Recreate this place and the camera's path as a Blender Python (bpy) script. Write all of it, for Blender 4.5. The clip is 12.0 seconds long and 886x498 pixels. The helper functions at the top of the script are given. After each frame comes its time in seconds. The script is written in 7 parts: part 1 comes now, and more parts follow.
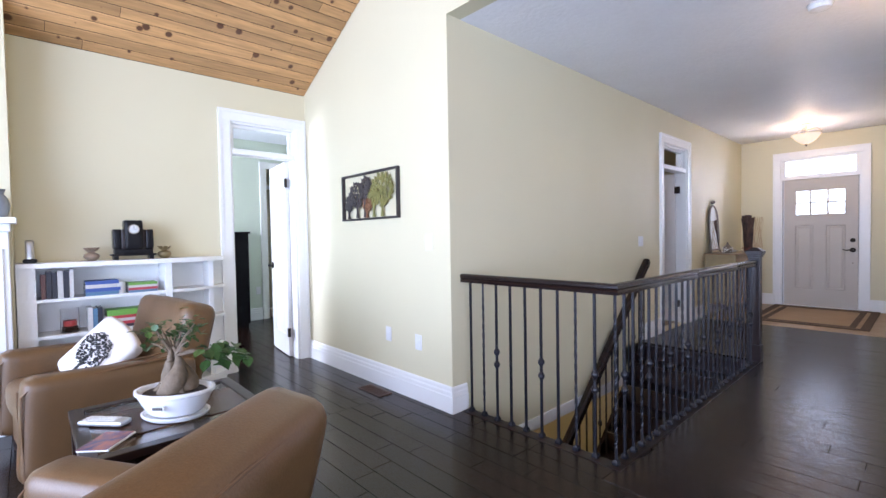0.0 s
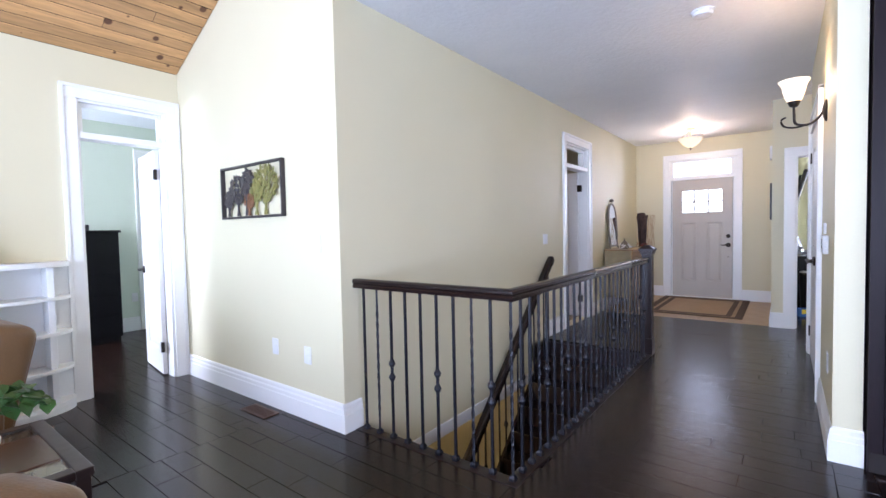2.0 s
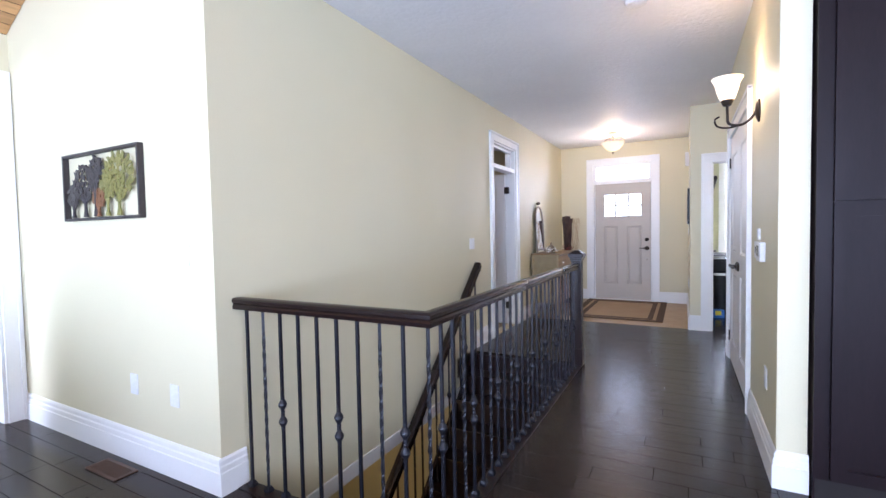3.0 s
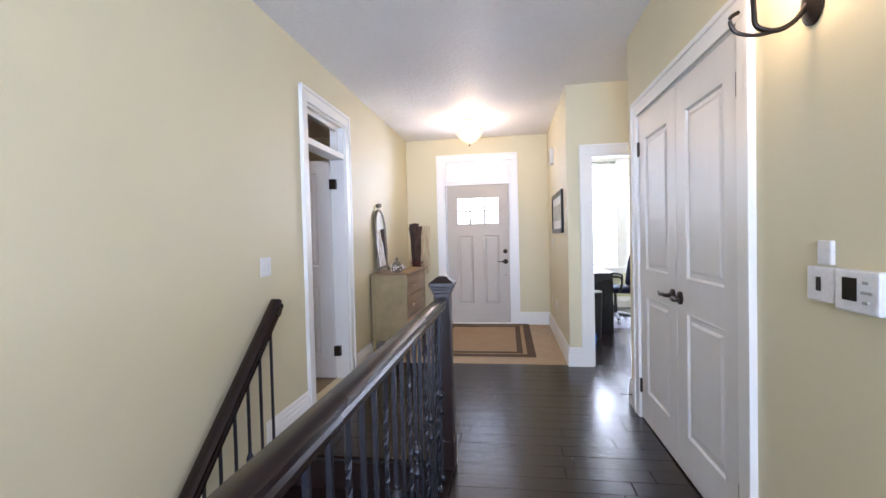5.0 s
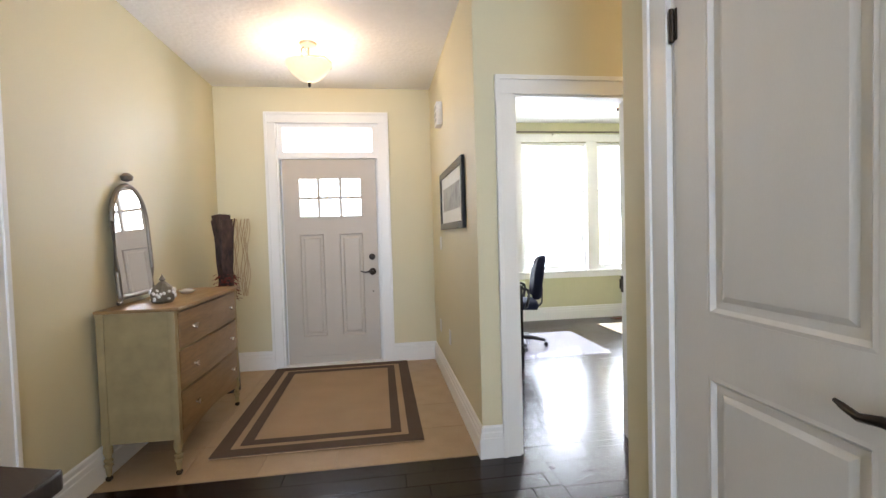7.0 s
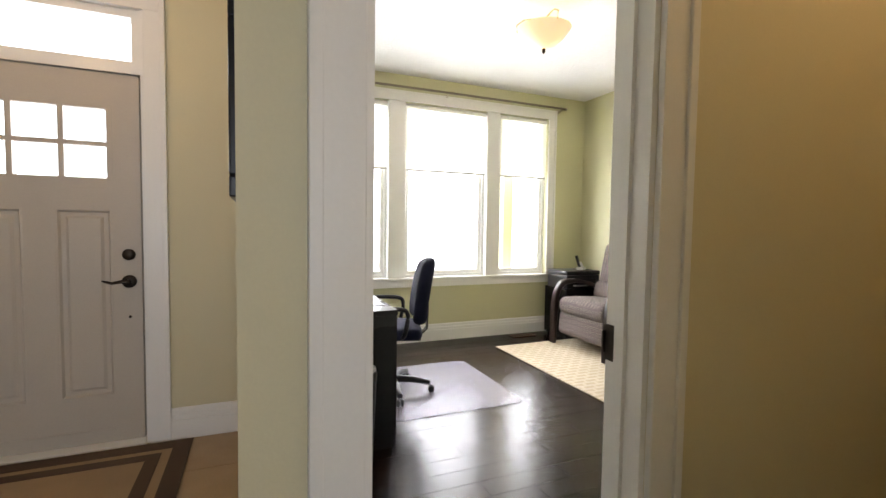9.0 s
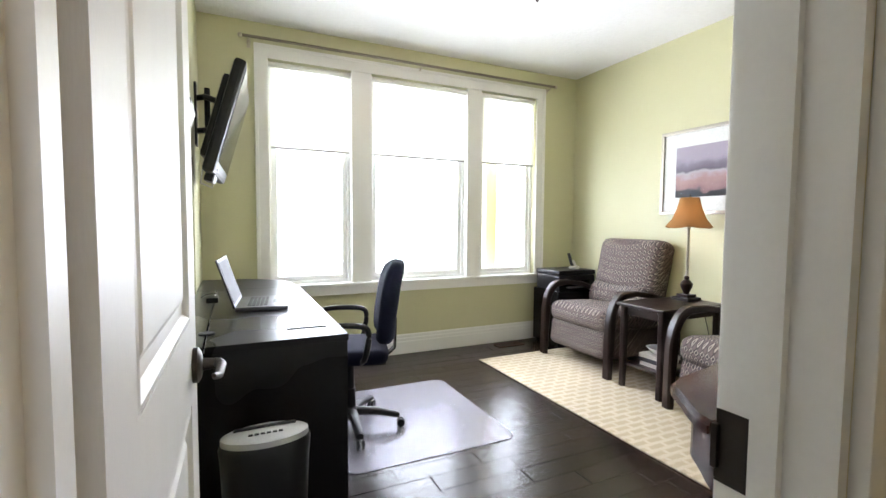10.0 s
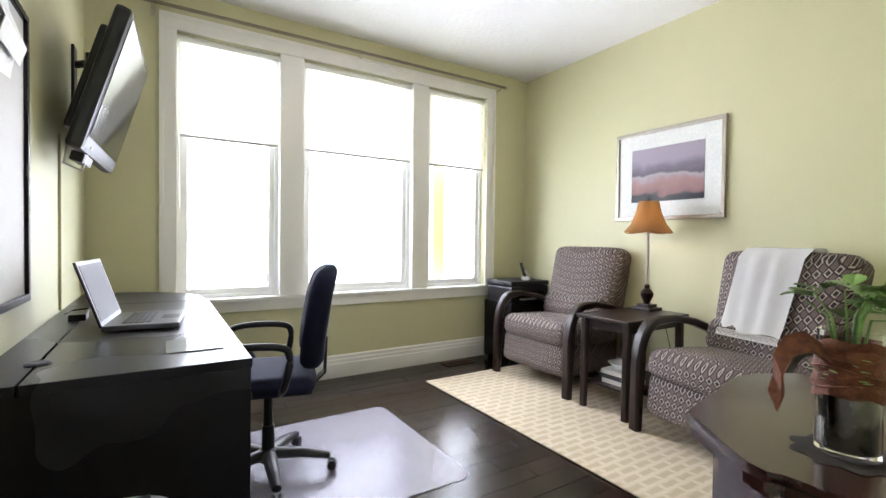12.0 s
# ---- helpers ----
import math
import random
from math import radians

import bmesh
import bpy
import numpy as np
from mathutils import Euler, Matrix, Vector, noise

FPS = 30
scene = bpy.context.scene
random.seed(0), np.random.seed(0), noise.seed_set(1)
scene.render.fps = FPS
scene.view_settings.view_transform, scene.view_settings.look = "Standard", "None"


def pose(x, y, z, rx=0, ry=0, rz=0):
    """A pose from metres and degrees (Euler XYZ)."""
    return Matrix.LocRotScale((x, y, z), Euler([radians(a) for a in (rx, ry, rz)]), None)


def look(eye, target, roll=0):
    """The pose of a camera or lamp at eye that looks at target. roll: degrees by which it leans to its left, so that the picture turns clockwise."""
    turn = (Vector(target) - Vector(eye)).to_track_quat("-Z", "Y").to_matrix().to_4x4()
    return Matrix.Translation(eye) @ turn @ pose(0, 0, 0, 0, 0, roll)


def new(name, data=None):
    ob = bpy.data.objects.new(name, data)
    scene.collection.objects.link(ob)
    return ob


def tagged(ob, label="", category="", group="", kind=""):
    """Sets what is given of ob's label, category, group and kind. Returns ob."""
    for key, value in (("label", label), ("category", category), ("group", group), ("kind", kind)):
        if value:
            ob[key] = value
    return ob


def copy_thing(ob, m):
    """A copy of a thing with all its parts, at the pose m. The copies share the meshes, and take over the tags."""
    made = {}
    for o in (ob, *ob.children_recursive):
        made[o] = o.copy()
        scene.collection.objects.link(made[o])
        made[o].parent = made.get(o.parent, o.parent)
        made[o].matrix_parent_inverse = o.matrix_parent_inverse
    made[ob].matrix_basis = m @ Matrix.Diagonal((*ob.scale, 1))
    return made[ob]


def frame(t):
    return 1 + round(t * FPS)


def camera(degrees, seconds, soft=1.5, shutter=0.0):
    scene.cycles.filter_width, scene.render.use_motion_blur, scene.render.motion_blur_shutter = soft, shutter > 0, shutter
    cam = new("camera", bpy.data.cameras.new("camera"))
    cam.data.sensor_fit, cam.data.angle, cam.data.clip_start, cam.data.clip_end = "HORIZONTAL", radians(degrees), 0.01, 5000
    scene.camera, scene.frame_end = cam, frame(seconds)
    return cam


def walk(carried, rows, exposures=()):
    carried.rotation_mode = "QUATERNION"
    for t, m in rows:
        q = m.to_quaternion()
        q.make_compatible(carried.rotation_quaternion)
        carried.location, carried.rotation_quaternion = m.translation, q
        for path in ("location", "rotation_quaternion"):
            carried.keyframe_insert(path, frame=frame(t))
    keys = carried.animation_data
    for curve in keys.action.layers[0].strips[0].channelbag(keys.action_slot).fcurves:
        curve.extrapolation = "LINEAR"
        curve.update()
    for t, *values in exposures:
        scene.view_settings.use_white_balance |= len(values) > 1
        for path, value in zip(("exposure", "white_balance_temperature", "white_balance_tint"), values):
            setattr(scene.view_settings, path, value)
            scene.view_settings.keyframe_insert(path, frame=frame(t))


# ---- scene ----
cam = camera(89.2, 12.0)
PATH = [
    (0, (2.24, -2.133, 1.227), (0.77, -0.778, 1.174), -1.0),
    (0.5, (2.243, -2.103, 1.23), (0.813, -0.705, 1.164), -1.1),
    (1, (2.245, -2.061, 1.237), (0.876, -0.605, 1.16), -1.1),
    (1.5, (2.23, -1.968, 1.244), (0.936, -0.446, 1.163), -1.2),
    (2, (2.191, -1.829, 1.26), (0.982, -0.238, 1.179), -1.2),
    (2.5, (2.131, -1.641, 1.271), (1.036, 0.031, 1.191), -1.2),
    (3, (2.002, -1.386, 1.28), (1.057, 0.376, 1.201), -1.1),
    (5, (1.493, 0.409, 1.295), (1.204, 2.387, 1.244), -1.4),
    (5.5, (1.468, 0.925, 1.282), (1.309, 2.918, 1.24), -1.9),
    (6, (1.481, 1.451, 1.29), (1.439, 3.45, 1.239), -2.1),
    (6.5, (1.497, 1.96, 1.288), (1.594, 3.957, 1.232), -1.9),
    (7.5, (1.616, 2.91, 1.268), (2.077, 4.855, 1.197), -0.9),
    (7.7, (1.675, 3.061, 1.264), (2.2, 4.989, 1.196), -0.4),
    (9.3, (2.205, 4.297, 1.253), (2.993, 6.132, 1.145), 0.7),
    (9.5, (2.273, 4.42, 1.253), (3.071, 6.25, 1.14), 0.6),
    (10, (2.409, 4.684, 1.237), (3.256, 6.492, 1.121), 0.4),
    (10.5, (2.49, 4.828, 1.198), (3.395, 6.609, 1.106), 0.3),
    (11, (2.535, 4.918, 1.178), (3.497, 6.67, 1.103), 0.4),
    (12, (2.598, 5.05, 1.143), (3.661, 6.743, 1.104), 0.7),
]
EXPOSURE = [(0, -0.18, 5700, 27), (3, 0.08, 5600, 26), (5.0, 0.3, 5800, 23), (5.5, 0.3, 5900, 24), (6.5, 0.13, 5870, 19), (7.0, 0.02, 6320, 18), (7.5, -0.15, 6720, 21), (7.7, -0.25, 6820, 21), (9.3, -0.75, 7190, 20), (9.5, -0.75, 6990, 20), (10.0, -0.65, 6490, 18), (10.5, -0.58, 6490, 18), (12, -0.84, 6500, 20)]
walk(cam, [(t, look(eye, target, roll)) for t, eye, target, roll in PATH], EXPOSURE)

OFFICE_W, LIVING_W, ENTRY_W, BEDROOM_W, FOYER_W, SCONCE_W, SIDE_FILL_W = 1120, 930, 38, 300, 21, 8, 200

def glow_lamp(name, kind, m, energy, color, size=0.1, size_y=None):
    data = bpy.data.lights.new(name, kind)
    data.energy, data.color = energy, color
    if kind == "AREA":
        data.shape, data.size, data.size_y = "RECTANGLE", size, size_y or size
    else:
        data.shadow_soft_size = size
    ob = new(name, data)
    ob.matrix_basis = m
    return ob


# ---- world and large lights ----
world = bpy.data.worlds.new("sky")
scene.world = world
world.use_nodes = True
sky = world.node_tree.nodes.new("ShaderNodeTexSky")
sky.sky_type, sky.sun_disc = "NISHITA", False
sky.sun_elevation, sky.sun_rotation = radians(50), radians(200)
world.node_tree.links.new(sky.outputs[0], world.node_tree.nodes["Background"].inputs[0])
world.node_tree.nodes["Background"].inputs[1].default_value = 0.12
sun = bpy.data.lights.new("sun", "SUN")
sun.energy, sun.angle, sun.color = 2.5, radians(0.5), (1.0, 0.95, 0.88)
new("sun", sun).matrix_basis = look((0, 0, 30), (6, 20, 0))

DAY = (0.84, 0.92, 1.0)
glow_lamp("office_window_light", "AREA", look((4.0, 9.25, 1.6), (4.0, 0.0, 1.6)), OFFICE_W, DAY, 4.6, 2.7)
glow_lamp("living_window_light", "AREA", look((1.7, -5.75, 1.75), (1.7, 0.0, 4.4)), LIVING_W, (0.70, 0.85, 1.0), 6.4, 3.2)
# added fill from the right, lifts the hall ceiling and stair wall
glow_lamp("side_fill_light", "AREA", look((6.35, -2.9, 1.5), (0.0, -2.9, 3.2)), SIDE_FILL_W, (0.74, 0.87, 1.0), 2.9, 2.2)
glow_lamp("entry_light", "AREA", look((1.06, 7.45, 1.9), (1.06, 0.0, 1.9)), ENTRY_W, DAY, 1.3, 1.4)
glow_lamp("bedroom_window_light", "AREA", look((-4.1, -3.35, 1.5), (-4.1, 0.0, 1.5)), BEDROOM_W, DAY, 1.4, 1.3)
WARM = (1.0, 0.72, 0.42)
glow_lamp("foyer_bulb", "POINT", pose(1.04, 6.0, 2.52), FOYER_W, WARM, 0.07)
glow_lamp("sconce_bulb", "POINT", pose(2.235, 1.90, 2.12), SCONCE_W, WARM, 0.04)
glow_lamp("office_bulb", "POINT", pose(4.0, 6.84, 2.58), 18, WARM, 0.07)
glow_lamp("table_lamp_bulb", "POINT", pose(5.62, 7.04, 1.30), 2.4, WARM, 0.03)
glow_lamp("basement_bulb", "POINT", pose(-0.7, 0.9, -0.62), 14, (1.0, 0.75, 0.35), 0.06)
glow_lamp("passage_bulb", "POINT", pose(3.75, 4.45, 2.58), 16, WARM, 0.07)
# added warm fill for the side room, out of view and without a fixture
glow_lamp("side_room_fill", "POINT", pose(-1.0, 3.9, 2.3), 5, WARM, 0.08)


# ---- materials ----
def paint(name, color, rough=0.5, metal=0.0, vary=0.08, scale=3.0, grain=60.0, bump=0.08, coat=0.0, stretch=(1, 1, 1), second=None, spot=0.0, piece=0.0, emit=0.0, spec=0.5):
    """A surface with a slow stain, a fine grain and a little relief."""
    m = bpy.data.materials.new(name)
    m.use_nodes = True
    nt = m.node_tree
    n, link = nt.nodes, nt.links.new
    b = n["Principled BSDF"]
    b.inputs["Roughness"].default_value, b.inputs["Metallic"].default_value = rough, metal
    b.inputs["Coat Weight"].default_value = coat
    b.inputs["Specular IOR Level"].default_value = spec
    co = n.new("ShaderNodeTexCoord")
    mp = n.new("ShaderNodeMapping")
    mp.inputs["Scale"].default_value = stretch
    link(co.outputs["Object"], mp.inputs["Vector"])
    slow, fine = n.new("ShaderNodeTexNoise"), n.new("ShaderNodeTexNoise")
    slow.inputs["Scale"].default_value, fine.inputs["Scale"].default_value = scale, grain
    slow.inputs["Detail"].default_value, fine.inputs["Detail"].default_value = 3, 4
    link(mp.outputs[0], slow.inputs["Vector"])
    link(mp.outputs[0], fine.inputs["Vector"])
    mix = n.new("ShaderNodeMix")
    mix.data_type = "RGBA"
    c2 = second or tuple(c * (1 - 2.2 * vary) for c in color)
    mix.inputs[6].default_value, mix.inputs[7].default_value = (*color, 1), (*c2, 1)
    both = n.new("ShaderNodeMath")
    both.operation = "MULTIPLY_ADD"
    link(fine.outputs[0], both.inputs[0])
    both.inputs[1].default_value = 0.5
    half = n.new("ShaderNodeMath")
    half.operation = "MULTIPLY"
    half.inputs[1].default_value = 0.5
    link(slow.outputs[0], half.inputs[0])
    link(half.outputs[0], both.inputs[2])
    ramp = n.new("ShaderNodeMapRange")
    ramp.inputs[1].default_value, ramp.inputs[2].default_value = 0.35, 0.65
    link(both.outputs[0], ramp.inputs[0])
    link(ramp.outputs[0], mix.inputs[0])
    out = mix.outputs[2]
    if piece:
        info = n.new("ShaderNodeObjectInfo")
        geo = n.new("ShaderNodeNewGeometry")
        add = n.new("ShaderNodeMath")
        add.operation = "ADD"
        link(info.outputs["Random"], add.inputs[0])
        link(geo.outputs["Random Per Island"], add.inputs[1])
        fr = n.new("ShaderNodeMath")
        fr.operation = "FRACT"
        link(add.outputs[0], fr.inputs[0])
        mr = n.new("ShaderNodeMapRange")
        mr.inputs[3].default_value, mr.inputs[4].default_value = 1 - piece, 1 + piece
        link(fr.outputs[0], mr.inputs[0])
        hs = n.new("ShaderNodeHueSaturation")
        link(mr.outputs[0], hs.inputs["Value"])
        link(out, hs.inputs["Color"])
        out = hs.outputs[0]
    if spot:
        vo = n.new("ShaderNodeTexVoronoi")
        vo.inputs["Scale"].default_value = spot
        vo.voronoi_dimensions = "2D"
        link(co.outputs["Object"], vo.inputs["Vector"])
        sep = n.new("ShaderNodeSeparateColor")
        link(vo.outputs["Color"], sep.inputs[0])
        size = n.new("ShaderNodeMapRange")
        size.inputs[1].default_value, size.inputs[2].default_value = 0.3, 1.0
        size.inputs[3].default_value, size.inputs[4].default_value = 0.0, 0.15
        link(sep.outputs[0], size.inputs[0])
        near = n.new("ShaderNodeMath")
        near.operation = "SUBTRACT"
        link(size.outputs[0], near.inputs[0])
        link(vo.outputs["Distance"], near.inputs[1])
        soft = n.new("ShaderNodeMapRange")
        soft.inputs[1].default_value, soft.inputs[2].default_value = -0.03, 0.03
        link(near.outputs[0], soft.inputs[0])
        mk = n.new("ShaderNodeMix")
        mk.data_type = "RGBA"
        link(soft.outputs[0], mk.inputs[0])
        link(out, mk.inputs[6])
        mk.inputs[7].default_value = (0.10, 0.035, 0.012, 1)
        out = mk.outputs[2]
    link(out, b.inputs["Base Color"])
    if emit:
        link(out, b.inputs["Emission Color"])
        b.inputs["Emission Strength"].default_value = emit
    rr = n.new("ShaderNodeMapRange")
    rr.inputs[3].default_value, rr.inputs[4].default_value = max(0.02, rough - 0.07), min(1, rough + 0.09)
    link(slow.outputs[0], rr.inputs[0])
    link(rr.outputs[0], b.inputs["Roughness"])
    if bump:
        bp = n.new("ShaderNodeBump")
        bp.inputs["Strength"].default_value, bp.inputs["Distance"].default_value = bump, 0.01
        link(fine.outputs[0], bp.inputs["Height"])
        link(bp.outputs[0], b.inputs["Normal"])
    return m


def fabric_rings(name):
    """Upholstery woven in rows of small dark-eyed lozenges."""
    m = paint(name, (0.20, 0.155, 0.135), 0.85, vary=0.1, grain=250, bump=0.3)
    nt = m.node_tree
    n, link = nt.nodes, nt.links.new
    b = n["Principled BSDF"]
    base = b.inputs["Base Color"].links[0].from_socket
    co, sep, fold, mp, vo = (n.new("ShaderNode" + k) for k in ("TexCoord", "SeparateXYZ", "Math", "CombineXYZ", "TexVoronoi"))
    vo.voronoi_dimensions, vo.distance = "2D", "MANHATTAN"
    fold.operation = "SUBTRACT"
    vo.inputs["Randomness"].default_value, vo.inputs["Scale"].default_value = 0.1, 23.0
    link(co.outputs["Object"], sep.inputs[0])
    link(sep.outputs["Z"], fold.inputs[0])
    link(sep.outputs["X"], fold.inputs[1])
    link(sep.outputs["Y"], mp.inputs[0])
    link(fold.outputs[0], mp.inputs[1])
    link(mp.outputs[0], vo.inputs["Vector"])
    ramp = n.new("ShaderNodeValToRGB")
    ramp.color_ramp.interpolation = "CONSTANT"
    e = ramp.color_ramp.elements
    e[0].position, e[0].color = 0.0, (0.012, 0.009, 0.011, 1)
    e[1].position, e[1].color = 0.27, (0.31, 0.26, 0.22, 1)
    for p, c in ((0.43, (0.018, 0.012, 0.014, 1)), (0.62, (0.095, 0.066, 0.062, 1))):
        k = e.new(p)
        k.color = c
    link(vo.outputs["Distance"], ramp.inputs[0])
    mix = n.new("ShaderNodeMix")
    mix.data_type = "RGBA"
    mix.inputs[0].default_value = 0.96
    link(base, mix.inputs[6])
    link(ramp.outputs[0], mix.inputs[7])
    link(mix.outputs[2], b.inputs["Base Color"])
    return m


def woven_rug(name):
    m = paint(name, (0.60, 0.52, 0.39), 0.95, vary=0.10, grain=160, bump=0.5)
    nt = m.node_tree
    n, link = nt.nodes, nt.links.new
    b = n["Principled BSDF"]
    base = b.inputs["Base Color"].links[0].from_socket
    co = n.new("ShaderNodeTexCoord")
    br = n.new("ShaderNodeTexBrick")
    br.inputs["Scale"].default_value = 1.0
    br.inputs["Brick Width"].default_value, br.inputs["Row Height"].default_value = 0.12, 0.06
    br.inputs["Mortar Size"].default_value, br.inputs["Mortar Smooth"].default_value = 0.021, 0.8
    br.inputs["Color1"].default_value = br.inputs["Color2"].default_value = (1, 1, 1, 1)
    br.inputs["Mortar"].default_value = (0, 0, 0, 1)
    wob = n.new("ShaderNodeTexNoise")
    wob.inputs["Scale"].default_value, wob.inputs["Detail"].default_value = 22.0, 3
    link(co.outputs["Object"], wob.inputs["Vector"])
    off = n.new("ShaderNodeVectorMath")
    off.operation = "MULTIPLY_ADD"
    off.inputs[1].default_value = (0.035, 0.02, 0.0)
    link(wob.outputs["Color"], off.inputs[0])
    link(co.outputs["Object"], off.inputs[2])
    link(off.outputs[0], br.inputs["Vector"])
    inv = n.new("ShaderNodeMath")
    inv.operation = "MULTIPLY"
    inv.inputs[1].default_value = 0.8
    link(br.outputs["Color"], inv.inputs[0])
    mix = n.new("ShaderNodeMix")
    mix.data_type = "RGBA"
    link(inv.outputs[0], mix.inputs[0])
    link(base, mix.inputs[6])
    mix.inputs[7].default_value = (0.40, 0.325, 0.215, 1)
    link(mix.outputs[2], b.inputs["Base Color"])
    return m


def clear(name, tint=(1, 1, 1), rough=0.0, ior=1.45):
    m = bpy.data.materials.new(name)
    m.use_nodes = True
    b = m.node_tree.nodes["Principled BSDF"]
    b.inputs["Base Color"].default_value = (*tint, 1)
    b.inputs["Transmission Weight"].default_value, b.inputs["Roughness"].default_value, b.inputs["IOR"].default_value = 1.0, rough, ior
    return m


def thin_cloth(name, color, share=0.6):
    m = bpy.data.materials.new(name)
    m.use_nodes = True
    n, link = m.node_tree.nodes, m.node_tree.links.new
    d, t, mix = n.new("ShaderNodeBsdfDiffuse"), n.new("ShaderNodeBsdfTranslucent"), n.new("ShaderNodeMixShader")
    d.inputs[0].default_value = t.inputs[0].default_value = (*color, 1)
    mix.inputs[0].default_value = share
    link(d.outputs[0], mix.inputs[1])
    link(t.outputs[0], mix.inputs[2])
    link(mix.outputs[0], n["Material Output"].inputs[0])
    return m


def sunset_print(name):
    """A dusk sky over dark water, banded from top to bottom and broken by cloud."""
    m = paint(name, (0.30, 0.22, 0.26), 0.4, bump=0)
    n, link = m.node_tree.nodes, m.node_tree.links.new
    co, sep, no, add, ramp = (n.new("ShaderNode" + k) for k in ("TexCoord", "SeparateXYZ", "TexNoise", "Math", "ValToRGB"))
    link(co.outputs["Generated"], sep.inputs[0])
    link(co.outputs["Generated"], no.inputs["Vector"])
    no.inputs["Scale"].default_value, no.inputs["Detail"].default_value = 3.5, 5
    add.operation = "MULTIPLY_ADD"
    add.inputs[1].default_value = 0.42
    link(no.outputs[0], add.inputs[0])
    link(sep.outputs[2], add.inputs[2])
    e = ramp.color_ramp.elements
    e[0].position, e[0].color = 0.34, (0.012, 0.012, 0.02, 1)
    e[1].position, e[1].color = 0.38, (0.20, 0.09, 0.09, 1)
    for p, c in ((0.55, (0.32, 0.17, 0.17, 1)), (0.66, (0.38, 0.33, 0.36, 1)), (0.72, (0.07, 0.05, 0.08, 1)), (0.86, (0.16, 0.12, 0.17, 1)), (1.0, (0.30, 0.25, 0.32, 1))):
        k = e.new(min(p, 1.0))
        k.color = c
    link(add.outputs[0], ramp.inputs[0])
    link(ramp.outputs[0], n["Principled BSDF"].inputs["Base Color"])
    return m


CREAM = paint("cream_wall_paint", (0.665, 0.61, 0.415), 0.55, vary=0.02, scale=1.2, grain=140, bump=0.05)
GREEN = paint("sage_wall_paint", (0.55, 0.54, 0.34), 0.5, vary=0.02, scale=1.2, grain=140, bump=0.05)
MINT = paint("mint_wall_paint", (0.62, 0.68, 0.56), 0.55, vary=0.02, scale=1.2, grain=140, bump=0.05)
CEIL = paint("textured_white_ceiling", (0.87, 0.87, 0.89), 0.56, vary=0.02, grain=28, bump=0.55)
WHITE = paint("white_trim_paint", (0.82, 0.82, 0.80), 0.32, vary=0.015, grain=90, bump=0.03)
DOORW = paint("white_door_paint", (0.74, 0.73, 0.71), 0.38, vary=0.02, grain=120, bump=0.05, stretch=(4, 4, 0.6))
TAUPE = paint("taupe_door_paint", (0.50, 0.45, 0.385), 0.42, vary=0.03, grain=120, bump=0.05)
PLANK = paint("dark_hand_scraped_floor", (0.0145, 0.0068, 0.0048), 0.23, vary=0.12, scale=1.5, grain=6, bump=0.012, stretch=(0.7, 2, 1), piece=0.35, spec=0.3)
UNDER = paint("dark_floor_gap", (0.012, 0.008, 0.007), 0.8)
PINE = paint("knotty_pine_boards", (0.56, 0.31, 0.125), 0.42, vary=0.16, scale=2.5, grain=11, bump=0.06, stretch=(6, 0.6, 6), spot=5.5, piece=0.25)
TILE = paint("tan_foyer_tile", (0.42, 0.30, 0.18), 0.45, vary=0.06, grain=40, bump=0.06, piece=0.05)
MATB = paint("brown_mat_border", (0.10, 0.065, 0.045), 0.95, grain=300, bump=0.4)
MATT = paint("tan_mat_pile", (0.40, 0.28, 0.17), 0.95, grain=300, bump=0.4)
IRON = paint("black_wrought_iron", (0.016, 0.016, 0.022), 0.36, 0.35, grain=90, bump=0.2)
BRONZE = paint("oil_rubbed_bronze", (0.035, 0.027, 0.022), 0.35, 0.7, grain=90, bump=0.1)
ESPRESSO = paint("espresso_stained_wood", (0.017, 0.0085, 0.0075), 0.3, vary=0.08, scale=5, grain=30, bump=0.03, stretch=(4, 4, 0.7), spec=0.36)
RAILW = paint("dark_walnut_handrail", (0.013, 0.0065, 0.0055), 0.25, vary=0.03, scale=0.8, grain=8, bump=0.0, spec=0.35)
BLACKW = paint("black_desk_laminate", (0.010, 0.0095, 0.011), 0.26, vary=0.05, scale=0.8, grain=160, bump=0.02, spec=0.2)
LEATHER = paint("caramel_leather", (0.16, 0.088, 0.037), 0.36, vary=0.14, scale=4, grain=210, bump=0.10)
PIPING = paint("dark_leather_piping", (0.14, 0.072, 0.03), 0.45)
RINGS = fabric_rings("brown_lozenge_upholstery")
RUG = woven_rug("cream_woven_rug")
OAK = paint("honey_varnished_oak", (0.29, 0.17, 0.068), 0.35, vary=0.16, scale=3, grain=20, bump=0.05, stretch=(5, 0.6, 5))
OLDP = paint("antiqued_olive_cream_paint", (0.35, 0.265, 0.125), 0.5, vary=0.13, scale=4, grain=12, bump=0.1)
MIRROR = paint("mirror_silver", (0.92, 0.92, 0.92), 0.03, 1.0, vary=0.0, bump=0)
MIRROR.node_tree.nodes["Principled BSDF"].inputs["Roughness"].links and MIRROR.node_tree.links.remove(MIRROR.node_tree.nodes["Principled BSDF"].inputs["Roughness"].links[0])
MIRROR.node_tree.nodes["Principled BSDF"].inputs["Roughness"].default_value = 0.0
PEWTER = paint("tarnished_pewter", (0.22, 0.19, 0.15), 0.4, 0.7, grain=60, bump=0.4)
BRASS = paint("brushed_nickel", (0.55, 0.50, 0.42), 0.3, 0.9)
GLASS = clear("clear_glass")
PANE = clear("window_glass", (0.98, 1, 1), 0.0, 1.02)
